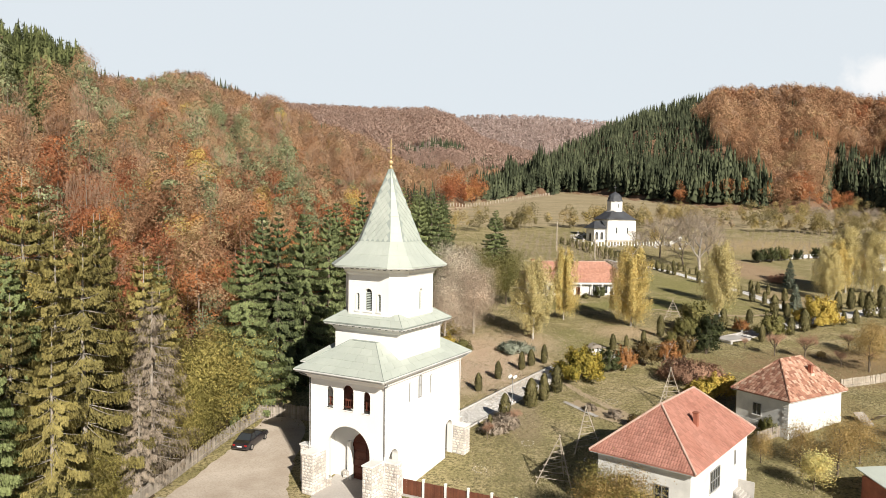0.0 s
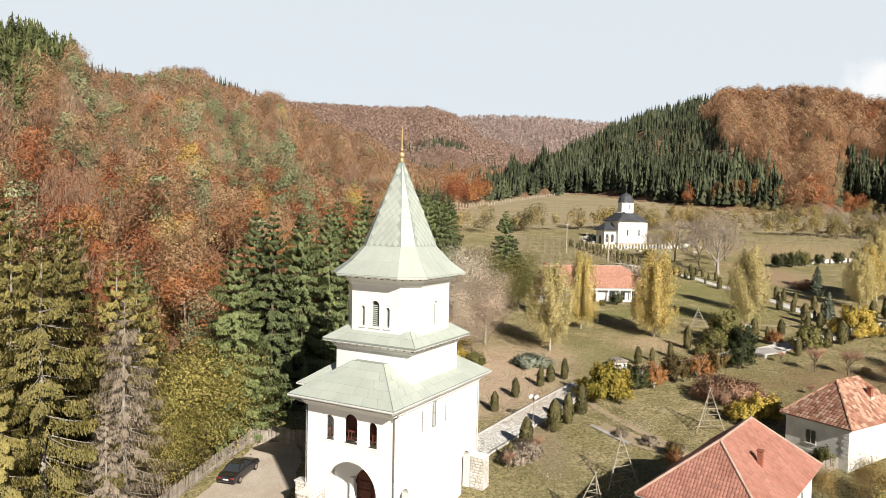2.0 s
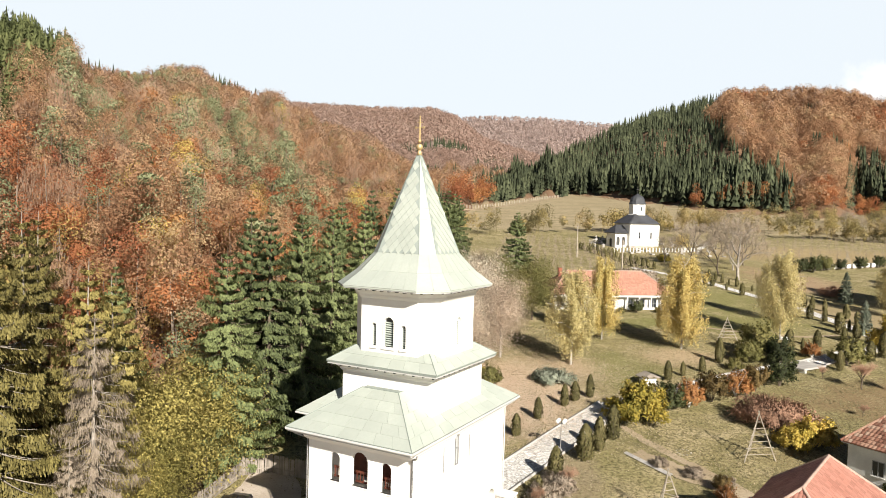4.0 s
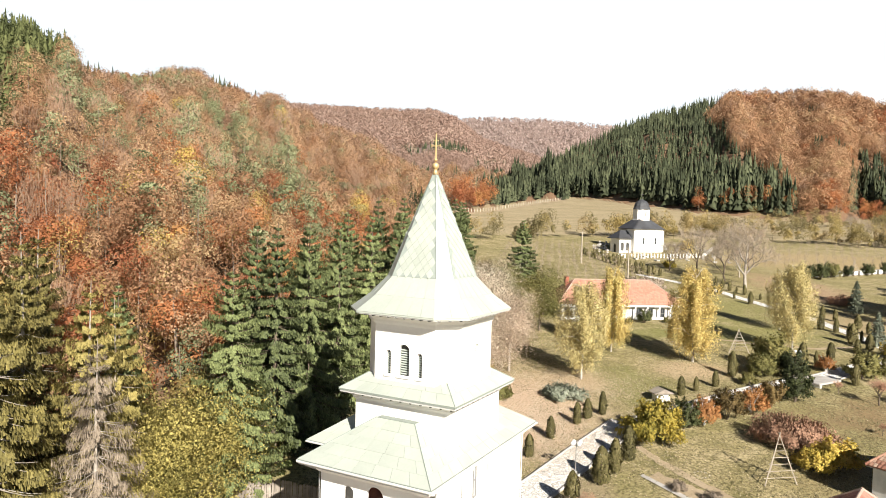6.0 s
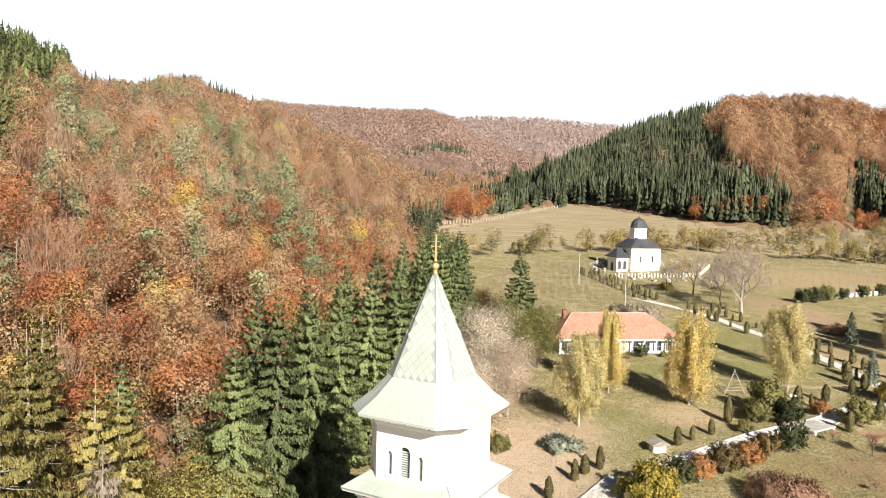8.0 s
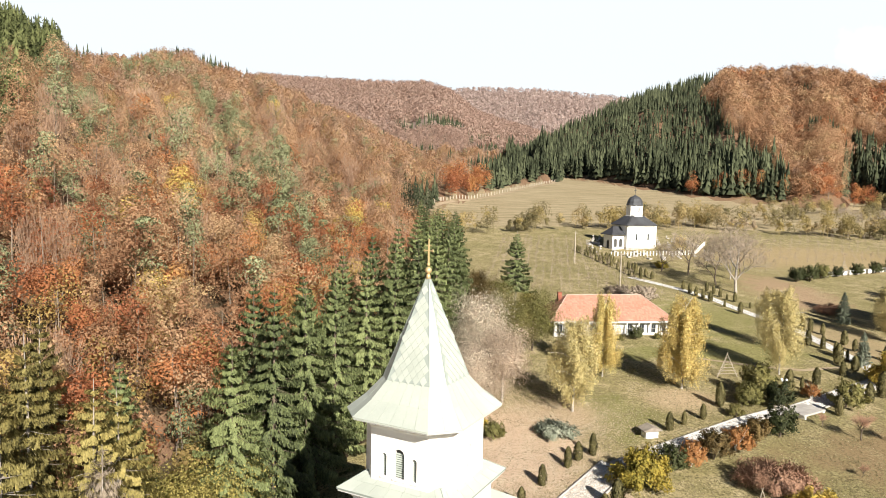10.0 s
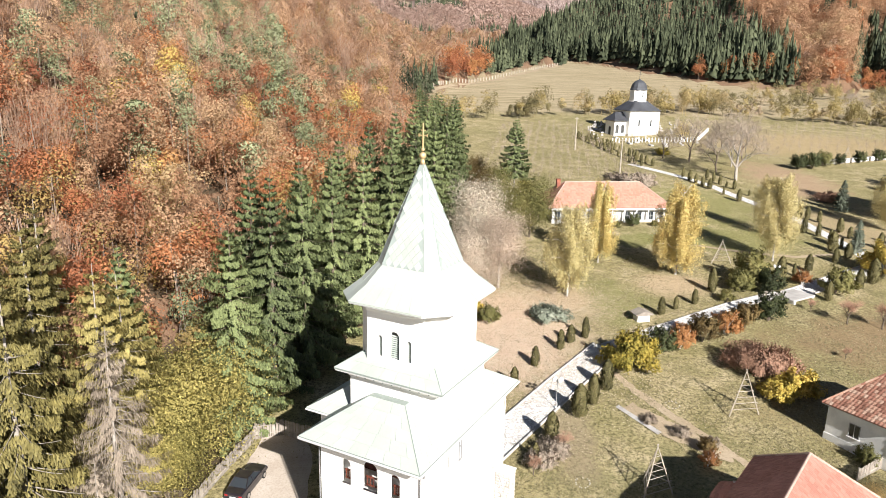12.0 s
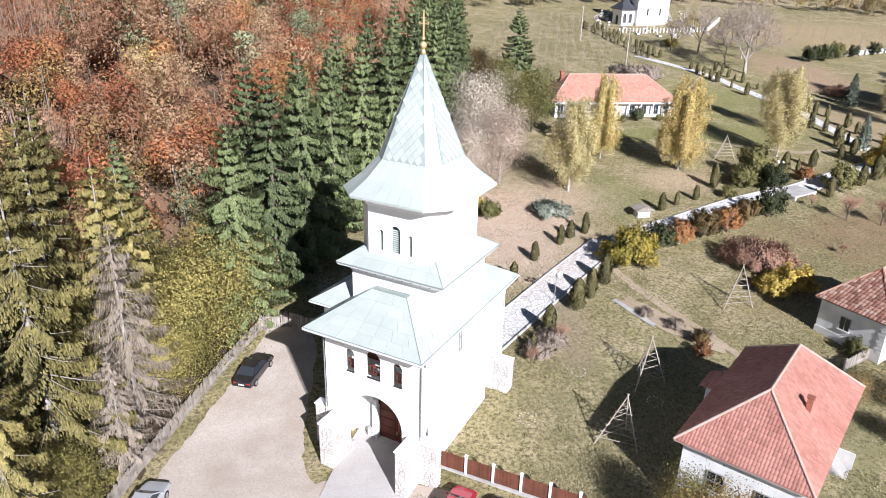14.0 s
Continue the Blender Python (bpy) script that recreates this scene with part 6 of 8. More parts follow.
# ---- single trees ----


def spruce_meshes(seed, h, rad, leaf_mat, bark, dense=1.0, bare=0.08, fine=1.0, slim=0.25, curtain=0.0, boughs=8):
    """Trunk and crown of one spruce: whorls of drooping boughs hung with sprays."""
    rng = np.random.default_rng(seed)
    tp = np.array([[0.05 * math.sin(k), 0.05 * math.cos(2 * k), h * k / 8] for k in range(9)])
    pieces = [tube(tp, np.linspace(h * 0.014, 0.02, 9), 7)]
    leaves = []
    z = h * bare
    while z < h * 0.985:
        f = 1 - z / h
        reach = rad * (f ** 0.8) * (1.0 if f < 0.8 else 1.0 - (f - 0.8) * 1.4)
        n = boughs if f > 0.15 else 6
        for k in range(n):
            ang = 2 * math.pi * (k + rng.uniform(-0.35, 0.35)) / n + z * 2.4
            L_ = reach * rng.uniform(0.72 + 0.1 * curtain, 1.18)
            if L_ < 0.15:
                continue
            s = np.linspace(0, 1, 7)
            droop = rng.uniform(0.16 + 0.06 * curtain, 0.46 - 0.1 * curtain) if f > 0.3 else rng.uniform(-0.25, 0.15)
            rr_ = s * L_
            zz = z - droop * L_ * (s ** 1.05) + 0.2 * L_ * s ** 3
            d = np.array([math.cos(ang), math.sin(ang), 0])
            side = np.array([-math.sin(ang), math.cos(ang), 0])
            bow = rng.normal(0, 0.06) * L_
            pts = d * rr_[:, None] + side * (bow * s ** 2)[:, None] + np.array([0, 0, 1]) * zz[:, None]
            if L_ > 2.2:
                pieces.append(tube(pts[:5], np.linspace(0.035, 0.012, 5) * (0.5 + L_ / 4), 3))
            m = max(16, int(L_ * 82 * dense))
            t = rng.uniform(0.1, 1.0, m) ** 0.75
            p = np.stack([np.interp(t, s, pts[:, i]) for i in range(3)], -1)
            w = (0.05 + 0.12 * L_ * (1.12 - t))[:, None] * rng.normal(0, 0.6, (m, 1))
            low = rng.uniform(0.0, 1.0, (m, 1)) ** 1.3 * (0.1 + 0.5 * curtain) * (0.4 + min(L_, 3) / 3)
            c = p + side * w - np.array([0, 0, 1]) * low - np.array([0, 0, 0.3]) * np.abs(w)
            fall = rng.uniform(0.3, 1.0, (m, 1)) + 1.5 * low if f > 0.12 else rng.uniform(-0.6, 0.3, (m, 1))
            a = unit(d * rng.uniform(0.1, 0.7, (m, 1)) + side * np.sign(w) * rng.uniform(0, 0.5, (m, 1)) - np.array([0, 0, 1]) * fall)
            b = unit(np.cross(a, d + np.array([0, 0, 0.6]) + rng.normal(0, 0.5, (m, 3))))
            sz = rng.uniform(0.07, 0.18, (m, 1)) * (0.8 + 0.3 * min(L_, 2.5) / 2.5) * fine
            leaves.append(cards(c, a * sz, b * sz * slim, unit(d * 0.8 + side * np.sign(w) * 0.25 + np.array([0, 0, 0.55]) + rng.normal(0, 0.3, (m, 3)))))
        z += h * (0.037 + 0.026 * curtain) * (0.6 + 0.65 * f) * rng.uniform(0.85, 1.15)
    v, q = joined(pieces)
    tm = big_mesh("trunk", v, q, bark, True)
    v, q = joined(leaves)
    return tm, big_mesh("crown", v, q, leaf_mat)


def broad_meshes(seed, h, rad, n, leaf, leaf_mat, bark, fork=0.3, limbs=9, hang=0.0, trunk_r=None, dome=0.62, twiggy=True, fill=0.5):
    """Trunk with limbs, and a crown of leaves gathered round the ends of the twigs."""
    rng = np.random.default_rng(seed)
    r0 = trunk_r or h * 0.018
    lean = rng.normal(0, 0.03, 2) * h
    top = np.array([lean[0], lean[1], h * 0.8])
    tp = np.array([[0, 0, -0.3], [0, 0, 0.0], [lean[0] * 0.25, lean[1] * 0.25, h * 0.28], [lean[0] * 0.6, lean[1] * 0.6, h * 0.55], top])
    pieces = [tube(tp, [r0 * 1.25, r0 * 1.1, r0 * 0.85, r0 * 0.5, r0 * 0.12], 8)]
    tips = []
    for k in range(limbs):
        f = fork + (0.72 - fork) * k / limbs + rng.uniform(-0.03, 0.03)
        p0 = np.array([lean[0] * f, lean[1] * f, h * f])
        ang = k * 2.4 + rng.uniform(-0.4, 0.4)
        reach = rad * rng.uniform(0.65, 1.0) * math.sin(math.pi * min(0.95, 0.25 + 0.75 * (1 - abs(f - 0.5) * 1.2)))
        rise = h * rng.uniform(0.12, 0.3)
        mid = p0 + np.array([math.cos(ang) * reach * 0.5, math.sin(ang) * reach * 0.5, rise * 0.65])
        end = p0 + np.array([math.cos(ang) * reach, math.sin(ang) * reach, rise])
        pieces.append(tube([p0, mid, end], [r0 * 0.42, r0 * 0.24, r0 * 0.07], 5))
        for j in range(5):
            s = rng.uniform(0.35, 1.0)
            q0 = p0 + (end - p0) * s + np.array([0, 0, rise * 0.3 * s * (1 - s)])
            dv = unit(rng.normal(size=3) + np.array([math.cos(ang), math.sin(ang), 0.5])) * rad * rng.uniform(0.25, 0.5)
            pieces.append(tube([q0, q0 + dv * 0.6 + np.array([0, 0, 0.05 * h * 0.3]), q0 + dv], [r0 * 0.15, r0 * 0.1, r0 * 0.03], 3))
            tips.append(q0 + dv)
            tips.append(q0 + dv * 0.5)
    for j in range(6):
        tips.append(top + rng.normal(0, 1, 3) * np.array([rad * 0.25, rad * 0.25, h * 0.09]))
    tips = np.array(tips)
    v, q = joined(pieces)
    tm = big_mesh("trunk", v, q, bark, True)
    if n == 0:
        return tm, None
    pick = tips[rng.integers(0, len(tips), n)]
    spread = rad * 0.26
    c = pick + rng.normal(0, 1, (n, 3)) * spread * np.array([1, 1, 0.85])
    if hang:
        c[:, 2] -= np.abs(rng.normal(0, hang, n))
        c[:, 2] = np.maximum(c[:, 2], h * 0.08 + rng.uniform(0, 0.3, n))
    c[:, 2] = np.maximum(c[:, 2], 0.12)
    out = unit(unit(c - np.array([0, 0, h * 0.45])) + 0.8 * unit(c - pick + 1e-6))
    v, q = random_cards(rng, c, leaf, 0.2, 0.6, 1.3 if hang else 0.0, out, 0.5)
    return tm, big_mesh("crown", v, q, leaf_mat)


def bush_meshes(seed, h, rad, n, leaf, leaf_mat, bark, up=0.3, low=0.1):
    """A shrub: a few stems and leaves packed in a lumpy mound."""
    rng = np.random.default_rng(seed)
    pieces = []
    for k in range(7):
        ang = k * 2.4
        e = np.array([math.cos(ang) * rad * 0.6, math.sin(ang) * rad * 0.6, h * rng.uniform(0.55, 0.85)])
        pieces.append(tube([np.array([0, 0, -0.2]), e * np.array([0.35, 0.35, 0.5]), e], [0.05, 0.035, 0.012], 4))
    k = 46
    ang = rng.uniform(0, 2 * math.pi, k)
    el = np.arcsin(rng.uniform(0.0, 1.0, k))
    reach = rng.uniform(0.72, 1.12, k)
    ends = np.stack([np.cos(ang) * np.cos(el) * rad * reach, np.sin(ang) * np.cos(el) * rad * reach, h * (0.22 + 0.74 * np.sin(el) * reach)], -1)
    pick = rng.integers(0, k, n)
    t = rng.uniform(0.3, 1.0, n) ** 0.6
    e = ends[pick]
    c = np.stack([e[:, 0] * t, e[:, 1] * t, h * 0.12 + (e[:, 2] - h * 0.12) * t ** 1.3], -1) + rng.normal(0, 0.1, (n, 3)) * rad * (1.15 - 0.5 * t)[:, None]
    c[:, 2] = np.maximum(c[:, 2], h * low * rng.uniform(0.5, 1.5, n))
    v, q = joined(pieces)
    tm = big_mesh("stem", v, q, bark, True)
    v, q = random_cards(rng, c, leaf, up, 0.55, 0.0, unit(c / np.array([rad, rad, h]) - np.array([0, 0, 0.1])))
    return tm, big_mesh("crown", v, q, leaf_mat)


def thuja_meshes(seed, n=1400):
    """A clipped column of a metre's radius scale 1: height 1, radius 0.2."""
    rng = np.random.default_rng(seed)
    z = rng.uniform(0.03, 1.0, n) ** 0.85
    prof = np.interp(z, [0, 0.1, 0.35, 0.6, 0.8, 0.93, 1.0], [0.13, 0.19, 0.215, 0.2, 0.15, 0.085, 0.015])
    ang = rng.uniform(0, 2 * math.pi, n)
    lump = 1 + 0.13 * np.sin(ang * 3 + z * 9 + seed) + 0.1 * np.sin(ang * 5 - z * 17)
    r = prof * lump * rng.uniform(0.72, 1.05, n)
    c = np.stack([r * np.cos(ang), r * np.sin(ang), z], -1)
    a = unit(np.stack([np.cos(ang) * 0.5, np.sin(ang) * 0.5, np.full(n, 1.4)], -1) + rng.normal(0, 0.35, (n, 3)))
    b = unit(np.cross(a, np.stack([np.cos(ang), np.sin(ang), np.zeros(n)], -1) + rng.normal(0, 0.5, (n, 3))))
    s = rng.uniform(0.028, 0.052, (n, 1))
    v, q = cards(c, a * s, b * s * 0.6, unit(np.stack([np.cos(ang), np.sin(ang), 0.1 + z * 0.6], -1) + rng.normal(0, 0.3, (n, 3))))
    tm = big_mesh("trunk", *tube([(0, 0, -0.08), (0, 0, 0.3), (0, 0, 0.7)], [0.025, 0.02, 0.01], 5), M["bark"])
    return tm, big_mesh("crown", v, q, L["thuja"])


def tree(name, meshes, x, y, label, category="tree", group="", turn=0.0, scale=1.0, tall=1.0, sink=0.0, lower=None):
    t = thing(name, pose(x, y, lie(x, y) - sink, 0, 0, turn) @ Matrix.Diagonal((scale, scale, scale * tall, 1)), label, category, group)
    names = ("trunk", "crown") if category != "shrub" else ("stem", "crown")
    for nm, me in zip(names, meshes):
        if me is not None:
            o = new(nm, me)
            o.parent = t
    return t


SPRUCE_LABEL = "tall dark green spruce with drooping boughs at the wood's edge"
sp = [spruce_meshes(1, 20, 6.0, L["spruce"], M["bark"], 1.5, 0.08, 1.0, 0.34, 0.6), spruce_meshes(2, 20, 4.8, L["spruce"], M["bark"], 1.0, 0.08, 1.15, 0.36, 0.5), spruce_meshes(3, 20, 6.2, L["olivespruce"], M["palebark"], 1.7, 0.06, 1.0, 0.3, 0.9, 7),
      spruce_meshes(4, 20, 5.4, L["olivespruce"], M["palebark"], 1.6, 0.12, 1.0, 0.3, 0.8, 7), spruce_meshes(7, 20, 4.9, L["spruce"], M["bark"], 1.0, 0.08, 1.15, 0.36, 0.5)]
dead = spruce_meshes(5, 18, 5.6, L["deadspruce"], M["palebark"], 0.75, 0.1, 1.7, 0.08, 0.7, 7)
rows = [(-22.0, 77.6, 19.5, 0), (-19.8, 84, 22.5, 1), (-17.6, 88.5, 22, 0), (-23, 89, 22, 1), (-15.5, 95, 22, 4), (-19.5, 97, 21, 1), (-12.6, 101, 22, 1), (-16, 105, 22, 4), (-9.6, 108, 22, 4), (-13, 113, 23, 1),
        (-6.8, 116, 22, 1), (-10, 121, 23, 4), (-4.2, 125, 22, 4), (-7.5, 130, 23, 1), (-2.2, 135, 22, 1), (-5.5, 140, 22, 4), (-1, 147, 21, 4), (-4.5, 152, 21, 1), (0.2, 160, 20, 4), (-3, 167, 20, 1), (0, 178.3, 18.5, 4), (-5, 183, 18, 1), (-4, 196, 17, 4),
        (-9, 228, 16, 4), (-7, 214, 16, 1)]
for i, (x, y, h, k) in enumerate(rows):
    tree("spruce", sp[k], x, y, SPRUCE_LABEL, "tree", "spruce row", i * 67, h / 20, 1.0)
olive = [(-30.3, 58.5, 22.5, 2), (-28.6, 66.5, 20, 3), (-36.4, 58, 18, 0), (-38, 63, 23, 2), (-33, 66, 21, 3), (-28.5, 70, 18, 2), (-31.5, 47, 17, 0), (-36, 50, 18, 2), (-28.2, 50, 16, 2), (-42, 56, 21, 2), (-45, 65, 22, 0), (-31, 76, 17, 1), (-34, 61, 20, 2), (-33, 53, 17, 3), (-40, 69, 21, 2), (-36, 73, 19, 3)]
for i, (x, y, h, k) in enumerate(olive):
    tree("spruce", sp[k], x, y, "sunlit olive-green spruce with drooping boughs", "tree", "olive spruces", i * 51 + 20, h / 20, 1.0)
for x, y, t, s in ((-26.2, 62.6, 30, 0.95), (-25.6, 58.4, 130, 0.55)):
    tree("dead_spruce", dead, x, y, "dying spruce with dry grey hanging twigs", "tree", "dying spruces", t, s)
lone = spruce_meshes(6, 17, 5.4, L["spruce"], M["palebark"], 1.5, 0.33, 1.1, 0.34, 0.3)
tree("spruce", lone, 11.9, 157.4, "single dark spruce with a bare pale trunk in the orchard", "tree", "", 40, 1.0, 1.0)

hb_ = broad_meshes(23, 8.0, 3.8, 22000, 0.09, L["olivehedge"], M["bark"], 0.12, 12)
gb = broad_meshes(21, 8.0, 3.6, 16000, 0.1, L["green"], M["bark"], 0.15, 11)
yb = broad_meshes(22, 8.0, 3.4, 9000, 0.13, L["yellowgreen"], M["bark"], 0.15, 11)
for x, y, s, t, me in ((-25.0, 71.6, 1.15, 10, hb_), (-23.2, 75.8, 1.1, 80, hb_), (-26.8, 68.0, 0.95, 150, hb_), (-24.3, 81.5, 1.05, 200, gb), (-28, 75, 1.0, 260, hb_), (-26.9, 53.5, 0.6, 100, hb_), (-25.4, 66.4, 0.7, 190, hb_), (-27.2, 49.0, 0.6, 290, gb), (-24.6, 69.2, 0.75, 330, hb_), (-22.6, 79.5, 0.9, 20, hb_)):
    tree("broadleaf_tree", me, x, y, "leafy olive-green tree behind the picket fence", "tree", "fence trees", t, s)

def birch_meshes(seed, h, rad, n, leaf_mat):
    """White trunk, steep limbs, and long hanging twigs strung with small leaves."""
    rng = np.random.default_rng(seed)
    r0 = h * 0.012
    tp = np.array([[0.12 * math.sin(k * 1.3), 0.12 * math.cos(k * 0.9), h * 0.96 * k / 7 - (0.3 if k == 0 else 0)] for k in range(8)])
    pieces = [tube(tp, np.linspace(r0 * 1.15, 0.02, 8), 7)]
    strands = []
    for k in range(34):
        f = 0.2 + 0.74 * (k / 34) ** 0.9
        p0 = np.array([np.interp(f * h, tp[:, 2], tp[:, i]) for i in range(2)] + [f * h])
        ang = k * 2.4 + rng.uniform(-0.5, 0.5)
        reach = rad * np.interp(f, [0.15, 0.4, 0.7, 0.95], [0.85, 1.0, 0.75, 0.28]) * rng.uniform(0.7, 1.1)
        rise = h * rng.uniform(0.06, 0.14)
        e = p0 + np.array([math.cos(ang) * reach, math.sin(ang) * reach, rise])
        mid = p0 * 0.5 + e * 0.5 + np.array([0, 0, rise * 0.35])
        pieces.append(tube([p0, mid, e], [r0 * 0.3, r0 * 0.18, r0 * 0.05], 4))
        for j in range(24):
            q_ = rng.uniform(0.04, 1.0)
            root = p0 * (1 - q_) ** 2 + 2 * mid * q_ * (1 - q_) + e * q_ ** 2 + rng.normal(0, 0.22, 3)
            strands.append((*root, min(rng.uniform(0.8, 3.4), root[2] - 0.7), rng.normal(0, 0.12), rng.normal(0, 0.12)))
    st = np.array(strands)
    pick = st[rng.choice(len(st), n, p=np.abs(st[:, 3]) / np.abs(st[:, 3]).sum())]
    t = rng.uniform(0, 1, n)
    c = pick[:, :3] + np.stack([pick[:, 4] * t, pick[:, 5] * t, -pick[:, 3] * t], -1) + rng.normal(0, 0.2, (n, 3))
    v, q = joined(pieces)
    tm = big_mesh("trunk", v, q, M["birchbark"], True)
    out = unit(np.stack([c[:, 0], c[:, 1], 0.25 * (c[:, 2] - 0.3 * h)], -1)) * 0.7
    v, q = random_cards(rng, c, 0.105, 0.0, 0.6, 1.0, out + np.array([0, 0, 0.3]), 0.6)
    return tm, big_mesh("crown", v, q, leaf_mat)


birch = [birch_meshes(31, 13.5, 4.5, 44000, L["birch"]), birch_meshes(32, 13.5, 4.2, 27000, L["palebirch"])]
for x, y, h, k, w in ((32.2, 118.2, 13.5, 0, 1.0), (14.6, 109.4, 13.0, 1, 1.05), (21.5, 122.5, 12.5, 0, 0.8), (50.2, 125.0, 14.0, 1, 0.85), (55.0, 139.5, 10.5, 1, 0.9), (79.5, 143, 11.5, 1, 1.0), (88, 151.5, 15, 1, 0.95), (84.5, 148.5, 11.5, 0, 0.9), (93, 150, 14, 1, 1.0)):
    tree("birch", birch[k], x, y, "golden weeping birch with a white trunk" if k == 0 else "pale olive-yellow weeping birch, thinly leaved", "tree", "birches", x * 31, h / 13.5 * w, 1 / w)

pink = broad_meshes(41, 13, 4.8, 30000, 0.1, L["pinkbrown"], M["palebark"], 0.12, 14)
for x, y, s, t in ((2.6, 118, 1.0, 0), (5.2, 112, 0.8, 90), (0.5, 108, 0.7, 200)):
    tree("dry_leaved_tree", pink, x, y, "broad tree with dry pinkish-brown leaves", "tree", "dry leaved trees", t, s)
obr = broad_meshes(42, 9, 3.8, 16000, 0.1, L["green"], M["bark"], 0.15, 11)
brn = broad_meshes(43, 8, 3.6, 12000, 0.1, L["brownleaf"], M["bark"], 0.15, 11)
for x, y, s, t, me in ((12.4, 134.6, 1.15, 0, obr), (9.5, 133, 1.0, 60, obr), (8, 148, 1.0, 130, obr), (6.5, 156, 0.9, 10, brn), (14, 155, 0.6, 0, yb), (3.5, 143, 1.0, 80, brn), (5, 170, 0.8, 20, brn)):
    tree("garden_tree", me, x, y, "olive and brown broadleaf tree beside the long house", "tree", "house trees", t, s)

# ---- garden planting ----
GARDEN_COLUMNS = [(4.7, 85.5, 2.3), (7.5, 90.0, 2.4), (11.0, 94.0, 2.5), (12.5, 95.7, 2.3), (14.5, 97.0, 2.7), (7.1, 75.8, 3.2), (10.6, 80.4, 3.4), (12.4, 82.6, 3.3), (14.4, 85.4, 3.4), (5.3, 73.1, 1.9),
                  (35.4, 111.8, 3.5), (25.8, 103.9, 2.5), (28.3, 105.7, 1.9), (31.5, 107.6, 2.1), (53.6, 120.6, 2.7), (50.4, 118.6, 2.0), (47.6, 117.0, 3.6), (50.8, 109.5, 2.8), (60.1, 124.9, 2.3), (63.2, 126.8, 2.6),
                  (57.5, 113.8, 3.0), (60.9, 116.1, 3.8), (70.3, 121.0, 2.4), (73.2, 122.3, 2.5), (79.2, 134.2, 4.1), (76.1, 133.1, 3.6), (82.7, 136.5, 3.1), (78.9, 127.7, 4.7), (80.8, 126.9, 3.7), (86.7, 136.7, 4.4)]
UPPER_COLUMNS = [(67.0, 150.6, 2.7), (67.8, 149.0, 2.6), (69.2, 147.2, 2.3), (62.8, 140.4, 2.6), (64.4, 138.4, 2.5), (62.6, 145.9, 2.4), (69.7, 141.0, 2.7), (64.8, 135.1, 2.4), (65.3, 132.5, 1.8), (69.5, 137.4, 2.2),
                 (66.2, 130.7, 2.1), (60.7, 125.6, 2.0), (62.5, 130.3, 3.4), (55.1, 182.8, 2.3), (55.4, 179.1, 2.5), (56.0, 176.8, 2.3), (56.7, 174.3, 2.2), (57.3, 171.6, 2.4), (60.4, 181.8, 2.3), (60.9, 178.9, 2.2),
                 (61.3, 176.0, 2.3), (61.6, 173.0, 1.5), (62.8, 171.6, 2.3), (58.5, 166.7, 1.8), (59.6, 161.3, 2.6), (63.8, 166.1, 1.4), (64.4, 163.3, 1.2), (71.8, 132.3, 2.8)]
thuja = [thuja_meshes(51), thuja_meshes(52), thuja_meshes(53)]
crng = random.Random(9)
for i, (x, y, h) in enumerate(GARDEN_COLUMNS + UPPER_COLUMNS):
    wide = crng.uniform(0.78, 1.08) * (0.8 if h < 2.1 else 1.0)
    tree("thuja_column", thuja[i % 3], x, y, "clipped olive-green thuja column beside the path", "shrub", "thuja columns", i * 77, h * wide, 1 / wide)
for i in range(16):
    x, y = 49.5 - 0.55 * i + crng.uniform(-0.3, 0.3), 194 + 2.6 * i
    for s in (-1.6, 1.6):
        h = crng.uniform(1.6, 2.3)
        tree("thuja_column", thuja[i % 3], x + s, y + s * 0.3, "small olive-green thuja on the church path", "shrub", "church path thujas", i * 40, h, 1.0)

shrubs = {"gold": bush_meshes(61, 4.6, 3.4, 11000, 0.15, L["yellowgreen"], M["bark"], 0.9), "dark": bush_meshes(62, 3.7, 1.9, 4500, 0.115, L["deepgreen"], M["bark"]),
          "rust": bush_meshes(63, 3.7, 2.0, 4200, 0.12, L["rust"], M["limed"], 0.3, 0.28), "olive": bush_meshes(64, 3.8, 2.1, 4500, 0.12, L["brownleaf"], M["bark"], 0.3, 0.2),
          "wine": bush_meshes(65, 3.0, 4.3, 17000, 0.11, L["redbush"], M["bark"], 2.2), "lime": bush_meshes(66, 3.0, 2.6, 5000, 0.15, L["yellowgreen"], M["bark"]),
          "green": bush_meshes(67, 4.2, 2.6, 5200, 0.15, L["green"], M["bark"], 0.6), "juniper": bush_meshes(68, 1.5, 2.9, 7000, 0.13, L["bluespruce"], M["bark"], 0.3, 0.04),
          "twig": bush_meshes(69, 2.2, 2.0, 7000, 0.09, L["twigs"], M["bark"], 1.6)}
SHRUB_LABEL = {"gold": "large yellow and green leafy bush at the path", "dark": "dense dark green rounded shrub in the hedge row", "rust": "rust-orange shrub with limewashed stem in the hedge row",
               "olive": "brownish olive shrub in the hedge row", "wine": "broad low bush of wine-red twigs on the lawn", "lime": "yellow-green leafy bush on the lawn",
               "green": "green leafy garden shrub", "juniper": "low spreading blue-green juniper", "twig": "leafless grey-brown twiggy bush"}
